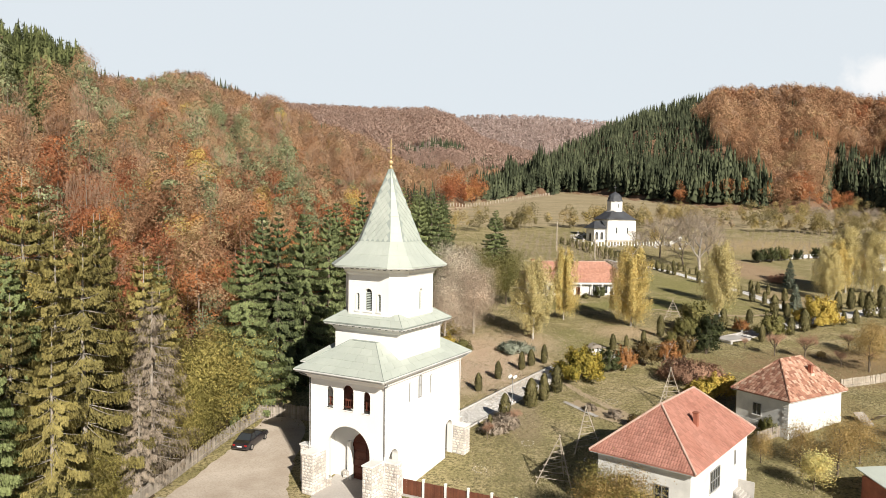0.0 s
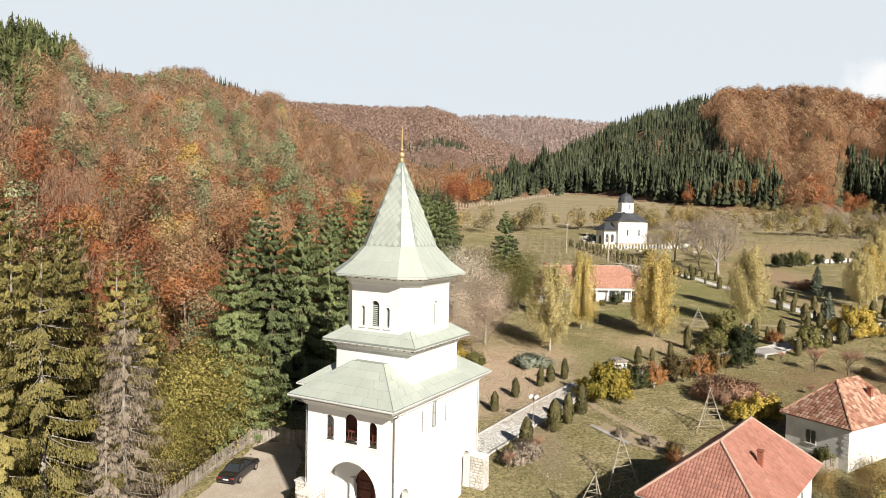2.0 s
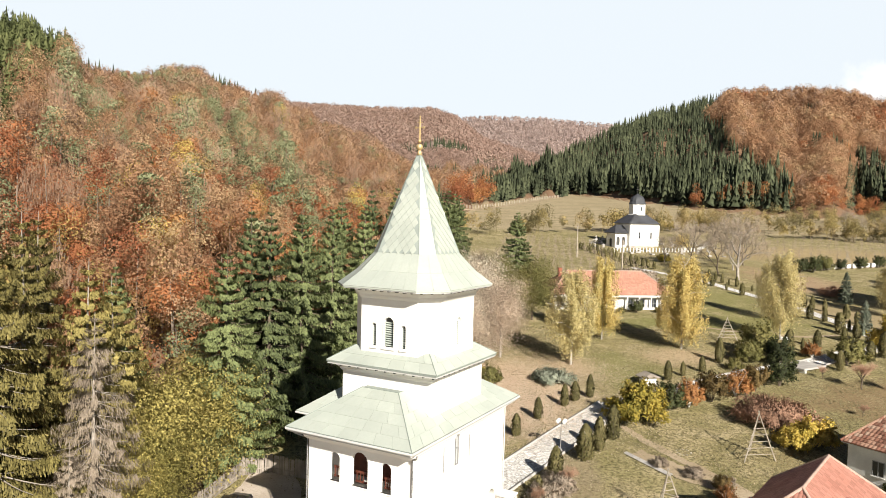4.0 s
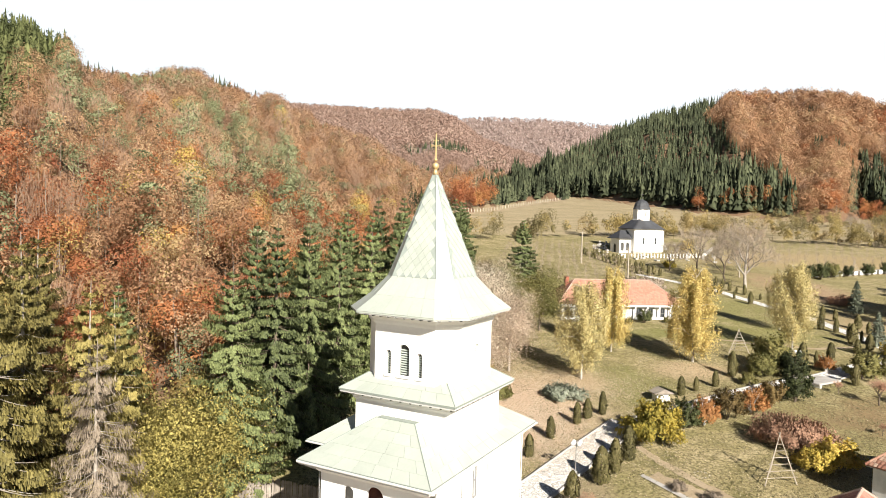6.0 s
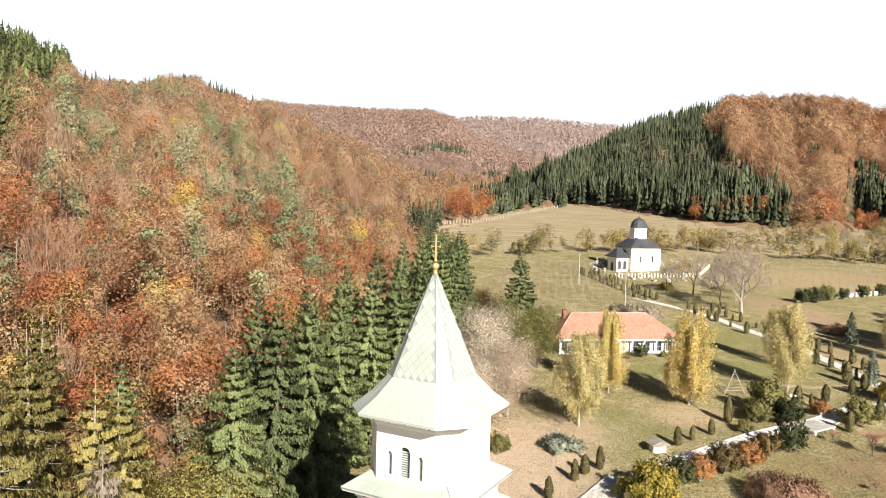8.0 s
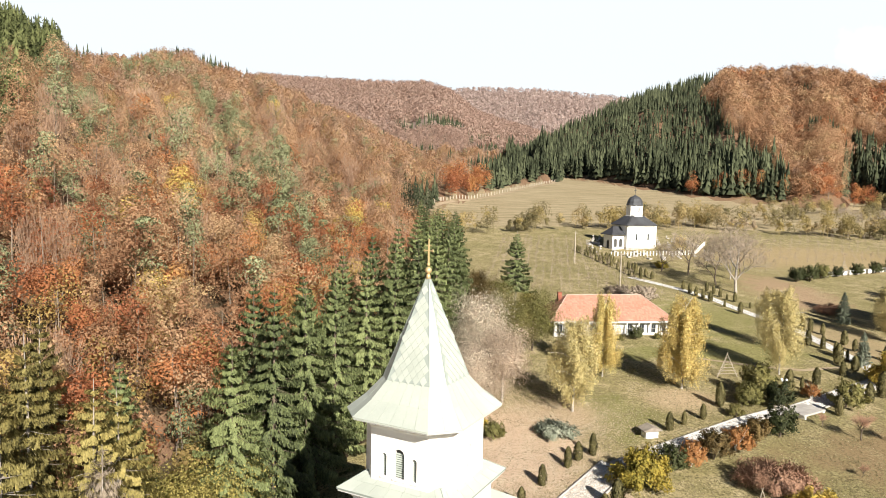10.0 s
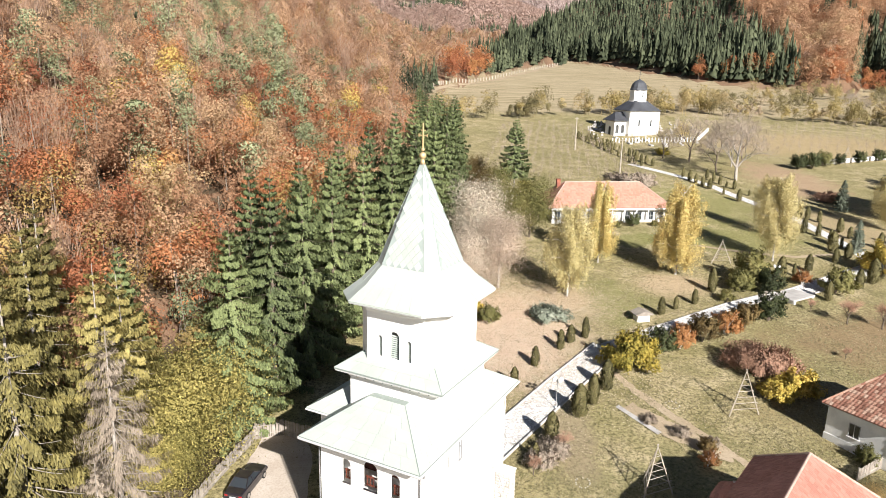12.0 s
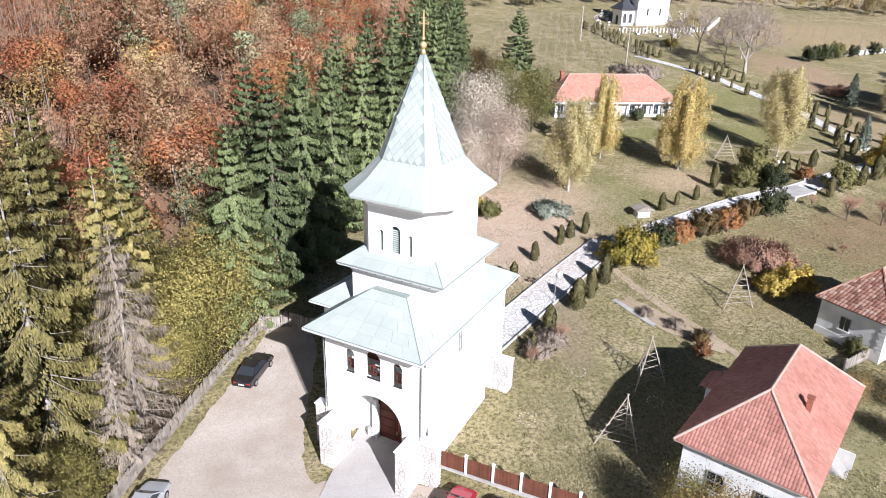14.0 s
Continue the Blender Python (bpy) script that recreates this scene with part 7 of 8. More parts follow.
for i, (kind, x, y, s) in enumerate([
        ("gold", 18.0, 90.2, 1.0), ("dark", 22.6, 93.6, 1.0), ("rust", 25.3, 94.8, 1.0), ("olive", 28.6, 96.6, 1.05), ("rust", 32.2, 98.8, 0.95), ("olive", 35.5, 100.8, 0.95), ("dark", 39.4, 102.8, 1.25),
        ("wine", 32.6, 90.2, 1.0), ("lime", 31.8, 84.0, 0.85), ("lime", 34.2, 84.8, 1.0), ("green", 42.6, 115.0, 1.3), ("dark", 43.6, 112.0, 1.2), ("green", 39.6, 112.6, 0.75), ("green", 53.4, 112.4, 1.0), ("gold", 65.2, 120.2, 1.15), ("rust", 50.0, 115.2, 0.7),
        ("juniper", 11.0, 102.4, 1.0), ("green", 36.4, 108.8, 0.45), ("olive", 55.6, 101, 0.35), ("dark", 88.5, 194.5, 1.2), ("dark", 92.5, 195.5, 1.3), ("green", 97, 199, 1.0), ("dark", 103, 201.5, 0.9), ("dark", 110, 204.5, 1.0), ("dark", 117, 207.5, 1.0), ("green", 124, 210, 1.1),
        ("twig", 7.0, 74.0, 0.85), ("twig", 5.8, 72.6, 0.8), ("wine", 79.5, 163, 0.7), ("rust", 104, 176, 1.8), ("rust", 108, 178, 1.5), ("olive", 99, 172, 1.1),
        ("twig", 17.2, 79.5, 0.45), ("twig", 19.6, 77.4, 0.5), ("olive", 21.2, 74.8, 0.45), ("twig", 22.2, 76.0, 0.4), ("rust", 20.6, 72.8, 0.5), ("rust", 26.8, 70.0, 0.75),
        ("green", 15, 150, 0.9), ("lime", 13.2, 157, 0.8), ("twig", 3.0, 131, 1.9), ("twig", 4.4, 136.5, 1.7), ("twig", 1.0, 126, 1.7), ("twig", 38.5, 168, 2.0), ("twig", 36, 171, 1.7), ("twig", 42.5, 172, 1.6),
        ("dark", 32.3, 142.2, 0.75), ("green", 29.2, 141.0, 0.3), ("green", 36.4, 142.6, 0.3), ("green", 35.2, 73.6, 0.45), ("lime", 58, 208, 0.8),
        ("green", 3.0, 101, 0.6), ("lime", 1.0, 103.5, 0.7), ("lime", 1.5, 111, 0.8), ("green", 4.0, 127, 0.9)]):
    tree(kind + "_bush", shrubs[kind], x, y, SHRUB_LABEL[kind], "shrub", kind + " bushes", i * 47, s)

bs = spruce_meshes(71, 8, 2.3, L["bluespruce"], M["bark"], 1.6, 0.04)
tree("blue_spruce", bs, 66.3, 129.9, "young silver-blue spruce on the lawn", "tree", "blue spruces", 0, 0.72)
tree("blue_spruce", bs, 77.8, 155.4, "young silver-blue spruce on the lawn", "tree", "blue spruces", 60, 0.82)

# leafless trees: fine twigs on strong limbs


def bare_meshes(seed, h, rad, leaf_mat, bark, n=2600, levels=4, trunk_r=None):
    """A leafless tree grown by forking, with hair-fine twigs at the ends."""
    rng = np.random.default_rng(seed)
    pieces, ends = [], []

    def grow(p, d, length, r, level):
        mid = p + d * length * 0.5 + rng.normal(0, 0.05, 3) * length
        q = p + d * length + rng.normal(0, 0.07, 3) * length
        pieces.append(tube([p, mid, q], [r, r * 0.82, r * 0.62], 6 if level < 2 else 3))
        if level >= levels - 1:
            ends.append(q)
            ends.append(mid)
        if level == levels:
            return
        turn0 = rng.uniform(0, 6.28)
        count = 4 if level == 0 else 3
        for j in range(count):
            a = turn0 + j * 6.28 / count + rng.uniform(-0.5, 0.5)
            open_ = rng.uniform(0.45, 0.85)
            u = unit(np.cross(d, np.array([0.3, 0.2, 0.9])))
            w = np.cross(d, u)
            nd = unit(d + (u * math.cos(a) + w * math.sin(a)) * open_ + np.array([0, 0, 0.12]))
            grow(q if rng.uniform() < 0.7 else mid, nd, length * rng.uniform(0.66, 0.84), r * 0.56, level + 1)

    grow(np.array([0, 0, -0.2]), unit(np.array([rng.normal(0, 0.08), rng.normal(0, 0.08), 1.0])), h * 0.27, trunk_r or h * 0.019, 0)
    v, q = joined(pieces)
    tm = big_mesh("trunk", v, q, bark, True)
    ends = np.array(ends)
    pick = ends[rng.integers(0, len(ends), n)]
    dirs = unit(rng.normal(size=(n, 3)) + np.array([0, 0, 0.5]))
    ln = rng.uniform(0.35, 0.8, (n, 1)) * h / 12
    c = pick + dirs * ln * 0.8
    b = unit(np.cross(dirs, rng.normal(size=(n, 3))))
    v, q = cards(c, dirs * ln, b * 0.014 * h / 10)
    return tm, big_mesh("crown", v, q, leaf_mat)


bare = [bare_meshes(81, 14, 8, L["twigs"], M["palebark"]), bare_meshes(82, 12, 6, L["twigs"], M["bark"]), bare_meshes(83, 4.2, 2.6, L["redbush"], M["bark"], 2400, 3, 0.09)]
for i, (x, y, s, k) in enumerate([(66.8, 180.5, 1.5, 0), (62.8, 201, 1.2, 1), (65.7, 189.5, 1.1, 1), (78.5, 205, 1.0, 1), (57, 205, 0.8, 1), (72, 196, 0.7, 0), (154, 281, 1.0, 0), (165, 279, 0.9, 1), (171, 282, 0.9, 0)]):
    tree("bare_tree", bare[k], x, y, "leafless grey tree with a wide crown of fine twigs", "tree", "bare trees", i * 70, s)
FRUIT = [(49.4, 102.2, 1.25), (53.2, 101.0, 1.3), (7.9, 74.6, 0.7), (46.5, 106, 0.6), (56.5, 97.5, 0.8), (62.5, 106, 0.9), (68, 103, 1.0), (72, 111, 0.9), (61, 98, 0.8), (44, 93, 0.5), (4.9, 71.3, 0.6)]
for i, (x, y, s) in enumerate(FRUIT):
    tree("fruit_tree", bare[2], x, y, "small leafless brown fruit tree on the lawn", "tree", "fruit trees", i * 50, s)
brt = broad_meshes(84, 6.0, 2.8, 7000, 0.07, L["ochre"], M["bark"], 0.2, 9)
ylt = broad_meshes(85, 6.0, 2.6, 5000, 0.12, L["birch"], M["bark"], 0.2, 9)
for i, (x, y, s, me) in enumerate([(59.1, 95.2, 1.05, brt), (63.4, 101.5, 0.9, brt), (37.3, 64.2, 0.85, brt), (34.6, 65.8, 0.7, brt), (40.8, 66.6, 0.75, brt), (31.2, 66.6, 0.5, brt), (70.3, 231, 0.95, ylt), (12.4, 51.6, 0.62, hb_), (14.8, 49.6, 0.55, hb_), (14.2, 50.6, 0.95, brt), (12.0, 51.0, 0.85, brt), (33.4, 61, 0.6, ylt), (46, 68, 0.8, brt), (49, 71, 0.7, brt)]):
    tree("autumn_tree", me, x, y, "small autumn tree with thin yellow-brown leaves", "tree", "small autumn trees", i * 61, s)

# rows of staked saplings in the orchard, far off
orng = np.random.default_rng(3)
pts = []
for i in range(19):
    for j in range(17):
        x, y = 14 + i * 2.2 + j * 0.75 - 7, 178 + j * 4.6 - i * 0.35
        if x < 46 - (y - 200) * 0.05 and not (10 < x < 17 and y < 172):
            pts.append((x + orng.normal(0, 0.3), y + orng.normal(0, 0.3)))
for i in range(26):
    for j in range(9):
        pts.append((84 + i * 3.1 + orng.normal(0, 0.4), 214 + j * 5.2 + i * 0.5 + orng.normal(0, 0.4)))
pts = np.array(pts)
hh = orng.uniform(1.6, 2.6, len(pts))
base = land(pts[:, 0], pts[:, 1])
pieces = [trunks(orng, pts, hh, base, 0.022)]
n = 26
c = np.stack([np.repeat(pts[:, 0], n), np.repeat(pts[:, 1], n), np.repeat(base + hh * 0.75, n)], -1) + orng.normal(0, 1, (len(pts) * n, 3)) * np.array([0.4, 0.4, 0.45])
a = unit(orng.normal(size=c.shape) + np.array([0, 0, 0.8]))
b = unit(np.cross(a, orng.normal(size=c.shape)))
pieces.append(cards(c, a * 0.32, b * 0.035))
v, q = joined(pieces)
tagged(new("orchard_saplings", big_mesh("orchard_saplings", v, q, L["twigs"])), "rows of leafless staked saplings in the meadow", "orchard", kind="stuff")

# field hedge of mixed trees, and rough growth under the woods
hr = np.random.default_rng(5)
line = np.array([(-6, 258), (2, 261), (24, 268), (45, 276), (70, 281), (96, 285), (126, 274), (144, 271), (156, 269), (190, 276), (235, 290)], float)
s = hr.uniform(0, 1, 150) * (len(line) - 1)
hxy = np.stack([np.interp(s, np.arange(len(line)), line[:, 0]), np.interp(s, np.arange(len(line)), line[:, 1])], -1) + hr.normal(0, 3.0, (150, 2))
more = np.stack([hr.uniform(130, 235, 60), hr.uniform(290, 350, 60)], -1)
hxy = np.concatenate([hxy, more, np.stack([hr.uniform(70, 130, 40), hr.uniform(283, 300, 40)], -1)])
hh = hr.uniform(4.0, 10.5, len(hxy))
hb = land(hxy[:, 0], hxy[:, 1])
v, q = joined([crown_cards(hr, hxy, hh, hh * 0.36, 380, np.full(len(hxy), 0.24), hb), trunks(hr, hxy, hh * 0.7, hb, 0.016)])
tagged(new("field_hedge", big_mesh("field_hedge", v, q, W["meadowtrees"])), "hedge of mixed yellow and grey-brown trees across the meadow", "hedge", kind="stuff")

# tufts of autumn grass on the lawns
gr = np.random.default_rng(17)
n = 170000
ty = 42 + 88 * gr.uniform(0, 1, n) ** 1.35
tx = gr.uniform(-0.42, 0.72, n) * ty
keep = ~((tx < -6) & (ty < 73)) & ~((tx < 12) & (ty < 53)) & (tx > -22 + (ty - 60) * 0.28) & ~((np.abs(tx + 4.9) < 8) & (np.abs(ty - 65) < 9))
for line, wide in ((PATH, 3.4), (NARROW, 1.6), (PATH_B, 2.7)):
    for (x0, y0), (x1, y1) in zip(line[:-1], line[1:]):
        d = math.hypot(x1 - x0, y1 - y0)
        along = ((tx - x0) * (x1 - x0) + (ty - y0) * (y1 - y0)) / d
        off = np.abs((tx - x0) * (y1 - y0) - (ty - y0) * (x1 - x0)) / d
        keep &= ~((along > -1) & (along < d + 1) & (off < wide / 2 + 0.2))
keep &= (wave(tx, ty, 1.3, 0.3) + wave(tx, ty, 5.0, 1.1) + gr.normal(0, 0.5, n)) > -0.35
tx, ty = tx[keep], ty[keep]
tx, ty = np.repeat(tx, 2) + gr.normal(0, 0.05, 2 * len(tx)), np.repeat(ty, 2) + gr.normal(0, 0.05, 2 * len(ty))
k = len(tx)
size = gr.uniform(0.05, 0.16, (k, 1))
root = np.stack([tx, ty, land(tx, ty) + 0.02], -1)
lean = np.concatenate([gr.normal(0, 0.6, (k, 2)), np.ones((k, 1))], 1) * size
turn = gr.uniform(0, math.pi, k)
side = np.stack([np.cos(turn), np.sin(turn), np.zeros(k)], -1) * size * 0.45
v = np.stack([root - side, root + side, root + lean], 1).reshape(-1, 3)
tagged(new("grass", big_mesh("grass", v, np.arange(3 * k).reshape(-1, 3), L["grassblade"])), "short olive and straw-coloured autumn grass tufts", "grass", kind="stuff")

# fallen leaves under the trees
fr = np.random.default_rng(7)
spots = [(5, 92, 5, 5, 30000), (4, 103, 5, 8, 26000), (13, 107, 6, 4, 16000), (31, 117, 6, 4, 2600), (18, 86, 4, 3, 700), (33, 90, 6, 5, 200), (50, 103, 9, 6, 300), (20, 100, 9, 6, 500), (24, 84, 10, 7, 160), (8, 66, 8, 8, 120)]
xs = np.concatenate([fr.normal(x, sx, n) for x, y, sx, sy, n in spots])
ys = np.concatenate([fr.normal(y, sy, n) for x, y, sx, sy, n in spots])
ok = ~((np.abs((xs + 4.9)) < 9) & (np.abs(ys - 65) < 10))
xs, ys = xs[ok], ys[ok]
c = np.stack([xs, ys, land(xs, ys) + 0.09 + fr.uniform(0, 0.03, len(xs))], -1)
ang = fr.uniform(0, 2 * math.pi, len(xs))
a = np.stack([np.cos(ang), np.sin(ang), fr.normal(0, 0.12, len(xs))], -1)
b = np.stack([-np.sin(ang), np.cos(ang), fr.normal(0, 0.12, len(xs))], -1)
sz = fr.uniform(0.035, 0.065, (len(xs), 1))
v, q = cards(c, a * sz, b * sz * 0.8)
tagged(new("fallen_leaves", big_mesh("fallen_leaves", v, q, L["litter"])), "pinkish-brown fallen leaves strewn over the lawn", "leaves", kind="stuff")

# ---- fences ----


def picket_fence(points, height, label, pitch=0.16, material=None):
    fence = thing("picket_fence", pose(points[0][0], points[0][1], lie(*points[0])), label, "fence")
    inv = fence.matrix_world.inverted()
    bm = bmesh.new()
    prism(bm, [(-0.055, 0), (0.055, 0), (0.055, 0.94), (0, 1.0), (-0.055, 0.94)], -0.012, 0.012)
    picket = bpy.data.meshes.new("picket")
    bm.to_mesh(picket)
    bm.free()
    picket.materials.append(material or M["greywood"])
    rng = random.Random(3)
    for (x0, y0), (x1, y1) in zip(points[:-1], points[1:]):
        length = math.hypot(x1 - x0, y1 - y0)
        ang = math.degrees(math.atan2(y1 - y0, x1 - x0))
        n = max(1, int(length / pitch))
        for k in range(n):
            f = (k + 0.5) / n
            x, y = x0 + (x1 - x0) * f, y0 + (y1 - y0) * f
            m = pose(x, y, lie(x, y) + 0.05, rng.uniform(-2, 2), rng.uniform(-2, 2), ang) @ Matrix.Diagonal((pitch / 0.125, 1, height * rng.uniform(0.95, 1.04), 1))
            again("picket", picket, fence, inv @ m)
        n = max(1, int(length / 2.4))
        for k in range(n + 1):
            f = k / n
            x, y = x0 + (x1 - x0) * f, y0 + (y1 - y0) * f
            bm = boxed(-0.06, 0.06, 0.02, 0.14, -0.3, height + 0.05)
            post = part("post", bm, M["greywood"], fence)
            post.matrix_basis = inv @ pose(x, y, lie(x, y), 0, 0, ang)
        for z in (0.3, 0.8):
            a, b = Vector((x0, y0, lie(x0, y0) + height * z)), Vector((x1, y1, lie(x1, y1) + height * z))
            bm = rod(bmesh.new(), inv @ a, inv @ b, 0.04, sides=4)
            part("rail", bm, M["greywood"], fence)
    return fence


picket_fence([(-25.8, 49.5), (-24.4, 58.0), (-23.2, 63.6), (-21.6, 70.0), (-19.9, 75.6)], 1.35, "weathered grey picket fence along the wood", 0.2)
picket_fence([(-19.9, 75.7), (-17.6, 76.4), (-13.6, 75.0), (-10.9, 72.8)], 1.6, "dark weathered plank fence beside the gate tower", 0.19)
picket_fence([(51.4, 88.4), (55.8, 89.9), (60.5, 91.8)], 1.2, "pale picket fence by the cottage garden", 0.3, M["palewood"])
picket_fence([(33.0, 71.2), (37.2, 73.6)], 1.2, "grey wooden fence before the cottage", 0.25)

panel_fence = thing("panel_fence", pose(-3.3, 59.0, 0.25, 0, 0, -25.2), "brown stained plank fence with white posts on a low wall", "fence")
part("base_wall", boxed(0, 15.0, -0.12, 0.12, -0.4, 0.28), M["concrete"], panel_fence)
bm = boxed(-0.05, 0.05, -0.012, 0.012, 0, 1.0)
plank = bpy.data.meshes.new("plank")
bm.to_mesh(plank)
bm.free()
plank.materials.append(M["brownpanel"])
prng = random.Random(6)
for k in range(8):
    x = 0.1 + 2.07 * k
    post = part("post", boxed(x - 0.09, x + 0.09, -0.1, 0.1, -0.4, 1.78, None, 0.01), M["oldwhite"], panel_fence)
    part("post_cap", boxed(x - 0.12, x + 0.12, -0.13, 0.13, 1.78, 1.86, None, 0.02), M["oldwhite"], post)
    if k < 7:
        for j in range(17):
            again("plank", plank, panel_fence, pose(x + 0.17 + j * 0.109, prng.uniform(-0.01, 0.01), 0.3, 0, 0, 0) @ Matrix.Diagonal((1, 1, 1.3 + prng.uniform(-0.015, 0.02), 1)))
        part("rail", boxed(x, x + 2.07, 0.02, 0.06, 0.55, 0.62), M["brownpanel"], panel_fence)
        part("rail", boxed(x, x + 2.07, 0.02, 0.06, 1.3, 1.37), M["brownpanel"], panel_fence)

# field fence along the wood
ff = thing("field_fence", pose(-3, 345, lie(-3, 345)), "pale post and rail fence along the upper meadow", "fence")
inv = ff.matrix_world.inverted()
fl = np.array([(-12, 325), (-1.4, 350), (23.7, 386), (51.9, 441), (73.6, 476)], float)
for k in range(64):
    s = k / 63 * 4
    x, y = float(np.interp(s, range(5), fl[:, 0])), float(np.interp(s, range(5), fl[:, 1]))
    o = part("post", boxed(-0.22, 0.22, -0.12, 0.12, -0.3, 1.7), M["palewood"], ff)
    o.matrix_basis = inv @ pose(x, y, lie(x, y), 0, 0, k * 13 % 40)
draped("meadow_track", ribbon([tuple(p) for p in fl + np.array([2.6, -1.2])], 2.4), M["trail"], 0.12, "pale farm track along the upper meadow", "track", 6.0)

# ---- hay racks, lamps, poles ----


def hay_rack(x, y, turn, h):
    """Poles leaning together at the top, with rails across two sides."""
    rack = thing("hay_rack", pose(x, y, lie(x, y), 0, 0, turn), "tall pale wooden hay rack of poles and crossbars", "rack", "hay racks")
    top = Vector((0, 0, h))
    feet = [Vector((-1.9, -0.9, 0)), Vector((1.3, -0.9, 0)), Vector((0.2, 1.5, 0))]
    for f in feet:
        part("pole", rod(bmesh.new(), f - (top - f) * 0.02, top + (top - f) * 0.05, 0.06, 0.04, 6), M["palewood"], rack)
    for i, j in ((0, 1), (0, 2), (1, 2)):
        for k in range(1, 7):
            if (i, j) == (1, 2) and k % 2:
                continue
            f = k / 7.4
            a, b = feet[i].lerp(top, f), feet[j].lerp(top, f)
            e = (b - a) * 0.12
            part("crossbar", rod(bmesh.new(), a - e, b + e, 0.03, sides=5), M["palewood"], rack)


hay_rack(10.8, 61.9, -20, 4.2)
hay_rack(14.7, 69.4, 25, 4.2)
hay_rack(27.3, 81.9, 10, 4.3)
hay_rack(41.4, 124.2, 5, 3.4)
hay_rack(106, 204, 20, 4.0)
hay_rack(38.5, 157.5, 60, 3.8)

M["globe"] = Nodes("white_opal_globe").done((0.85, 0.84, 0.8), 0.25)


def garden_lamp(x, y, h):
    lampost = thing("garden_lamp", pose(x, y, lie(x, y)), "thin post lamp with white globe shades beside the path", "lamp", "garden lamps")
    part("post", rod(bmesh.new(), (0, 0, 0), (0, 0, h), 0.045, 0.03), M["greyframe"], lampost)
    part("base", rod(bmesh.new(), (0, 0, 0), (0, 0, 0.3), 0.16, 0.1), M["oldwhite"], lampost)
    for k in range(4):
        a = k * math.pi / 2 + 0.4
        ex, ey = 0.42 * math.cos(a), 0.42 * math.sin(a)
        arm = part("arm", rod(bmesh.new(), (0, 0, h - 0.25), (ex, ey, h - 0.2), 0.02), M["greyframe"], lampost)
        bm = bmesh.new()
        bmesh.ops.create_uvsphere(bm, u_segments=12, v_segments=8, radius=0.19, matrix=pose(ex, ey, h))
        part("globe", bm, M["globe"], arm, "white opal globe shade", True)


garden_lamp(8.5, 81.6, 3.2)
garden_lamp(45.6, 114.6, 2.9)
for x, y, h in ((35.0, 213.6, 9.0), (40.5, 185, 8.3), (101, 168, 7)):
    pole = thing("utility_pole", pose(x, y, lie(x, y)), "pale weathered utility pole in the meadow", "pole", "utility poles")
    part("shaft", rod(bmesh.new(), (0, 0, -0.5), (0, 0, h), 0.22, 0.15), M["palewood"], pole)
    part("crossarm", boxed(-0.6, 0.6, -0.06, 0.06, h - 0.5, h - 0.36), M["palewood"], pole)

# ---- small things in the garden ----
shrine = thing("roofed_well", pose(22.8, 102.3, lie(22.8, 102.3), 0, 0, 12), "small white walled well with a grey pitched roof", "well")
part("well_wall", boxed(-0.85, 0.85, -0.6, 0.6, -0.3, 0.95), M["oldwhite"], shrine)
bm = bmesh.new()
prism(bm, [(-1.25, 0.92), (1.25, 0.92), (1.25, 1.0), (0, 1.5), (-1.25, 1.0)], -0.9, 0.9)
part("roof", bm, M["greywood"], shrine)
slab = thing("concrete_slab", pose(46.4, 110.6, lie(46.4, 110.6) + 0.02, 0, 0, 32), "pale concrete slab bridge on the garden path", "slab")
part("deck", boxed(-2.6, 2.6, -1.7, 1.7, 0.1, 0.36, None, 0.03), M["concrete"], slab)
part("foot", boxed(-2.4, -2.0, -1.7, 1.7, -0.6, 0.12), M["oldwhite"], slab)
part("foot", boxed(2.0, 2.4, -1.7, 1.7, -0.6, 0.12), M["oldwhite"], slab)
bench = thing("garden_bench", pose(43.4, 111.5, lie(43.4, 111.5), 0, 0, 30), "pale wooden bench by the path", "bench")
part("seat", boxed(-0.9, 0.9, -0.22, 0.22, 0.42, 0.48), M["palewood"], bench)
for s in (-0.75, 0.75):
    part("leg", boxed(s - 0.04, s + 0.04, -0.2, 0.2, -0.1, 0.42), M["palewood"], bench)

for i in range(15):
    f = i / 14
    x, y = 90.5 + 31 * f, 197.4 + 12.4 * f
    hive = thing("beehive", pose(x, y, lie(x, y), 0, 0, 20), "white painted wooden beehive in a row", "beehive", "beehives")
    part("hive_box", boxed(-0.75, 0.75, -0.4, 0.4, 0.2, 1.15, None, 0.02), M["oldwhite"], hive)
    part("lid", boxed(-0.82, 0.82, -0.46, 0.46, 1.15, 1.27, None, 0.02), M["eave"], hive)
    part("stand", boxed(-0.6, 0.6, -0.3, 0.3, -0.3, 0.2), M["greywood"], hive)

shed = thing("garden_shed", pose(113.5, 184.5, lie(113.5, 184.5), 0, 0, 8), "small white shed with a grey sheet roof", "shed")
part("wall", boxed(-3.4, 3.4, -2, 2, -0.8, 2.7), M["oldwhite"], shed)
bm = bmesh.new()
prism(bm, [(-2.5, 2.6), (2.5, 2.6), (2.5, 2.75), (0, 4.2), (-2.5, 2.75)], -3.9, 3.9)
bmesh.ops.transform(bm, matrix=pose(0, 0, 0, 0, 0, 90), verts=bm.verts)
part("roof", bm, M["concrete"], shed)
part("door", boxed(0.4, 2.2, -2.06, -1.98, -0.3, 2.0), M["darkgap"], shed)

cabin = thing("garden_cabin", pose(38.6, 57.0, 0.3, 0, 0, 8), "low plank cabin with a green sheet roof", "shed")
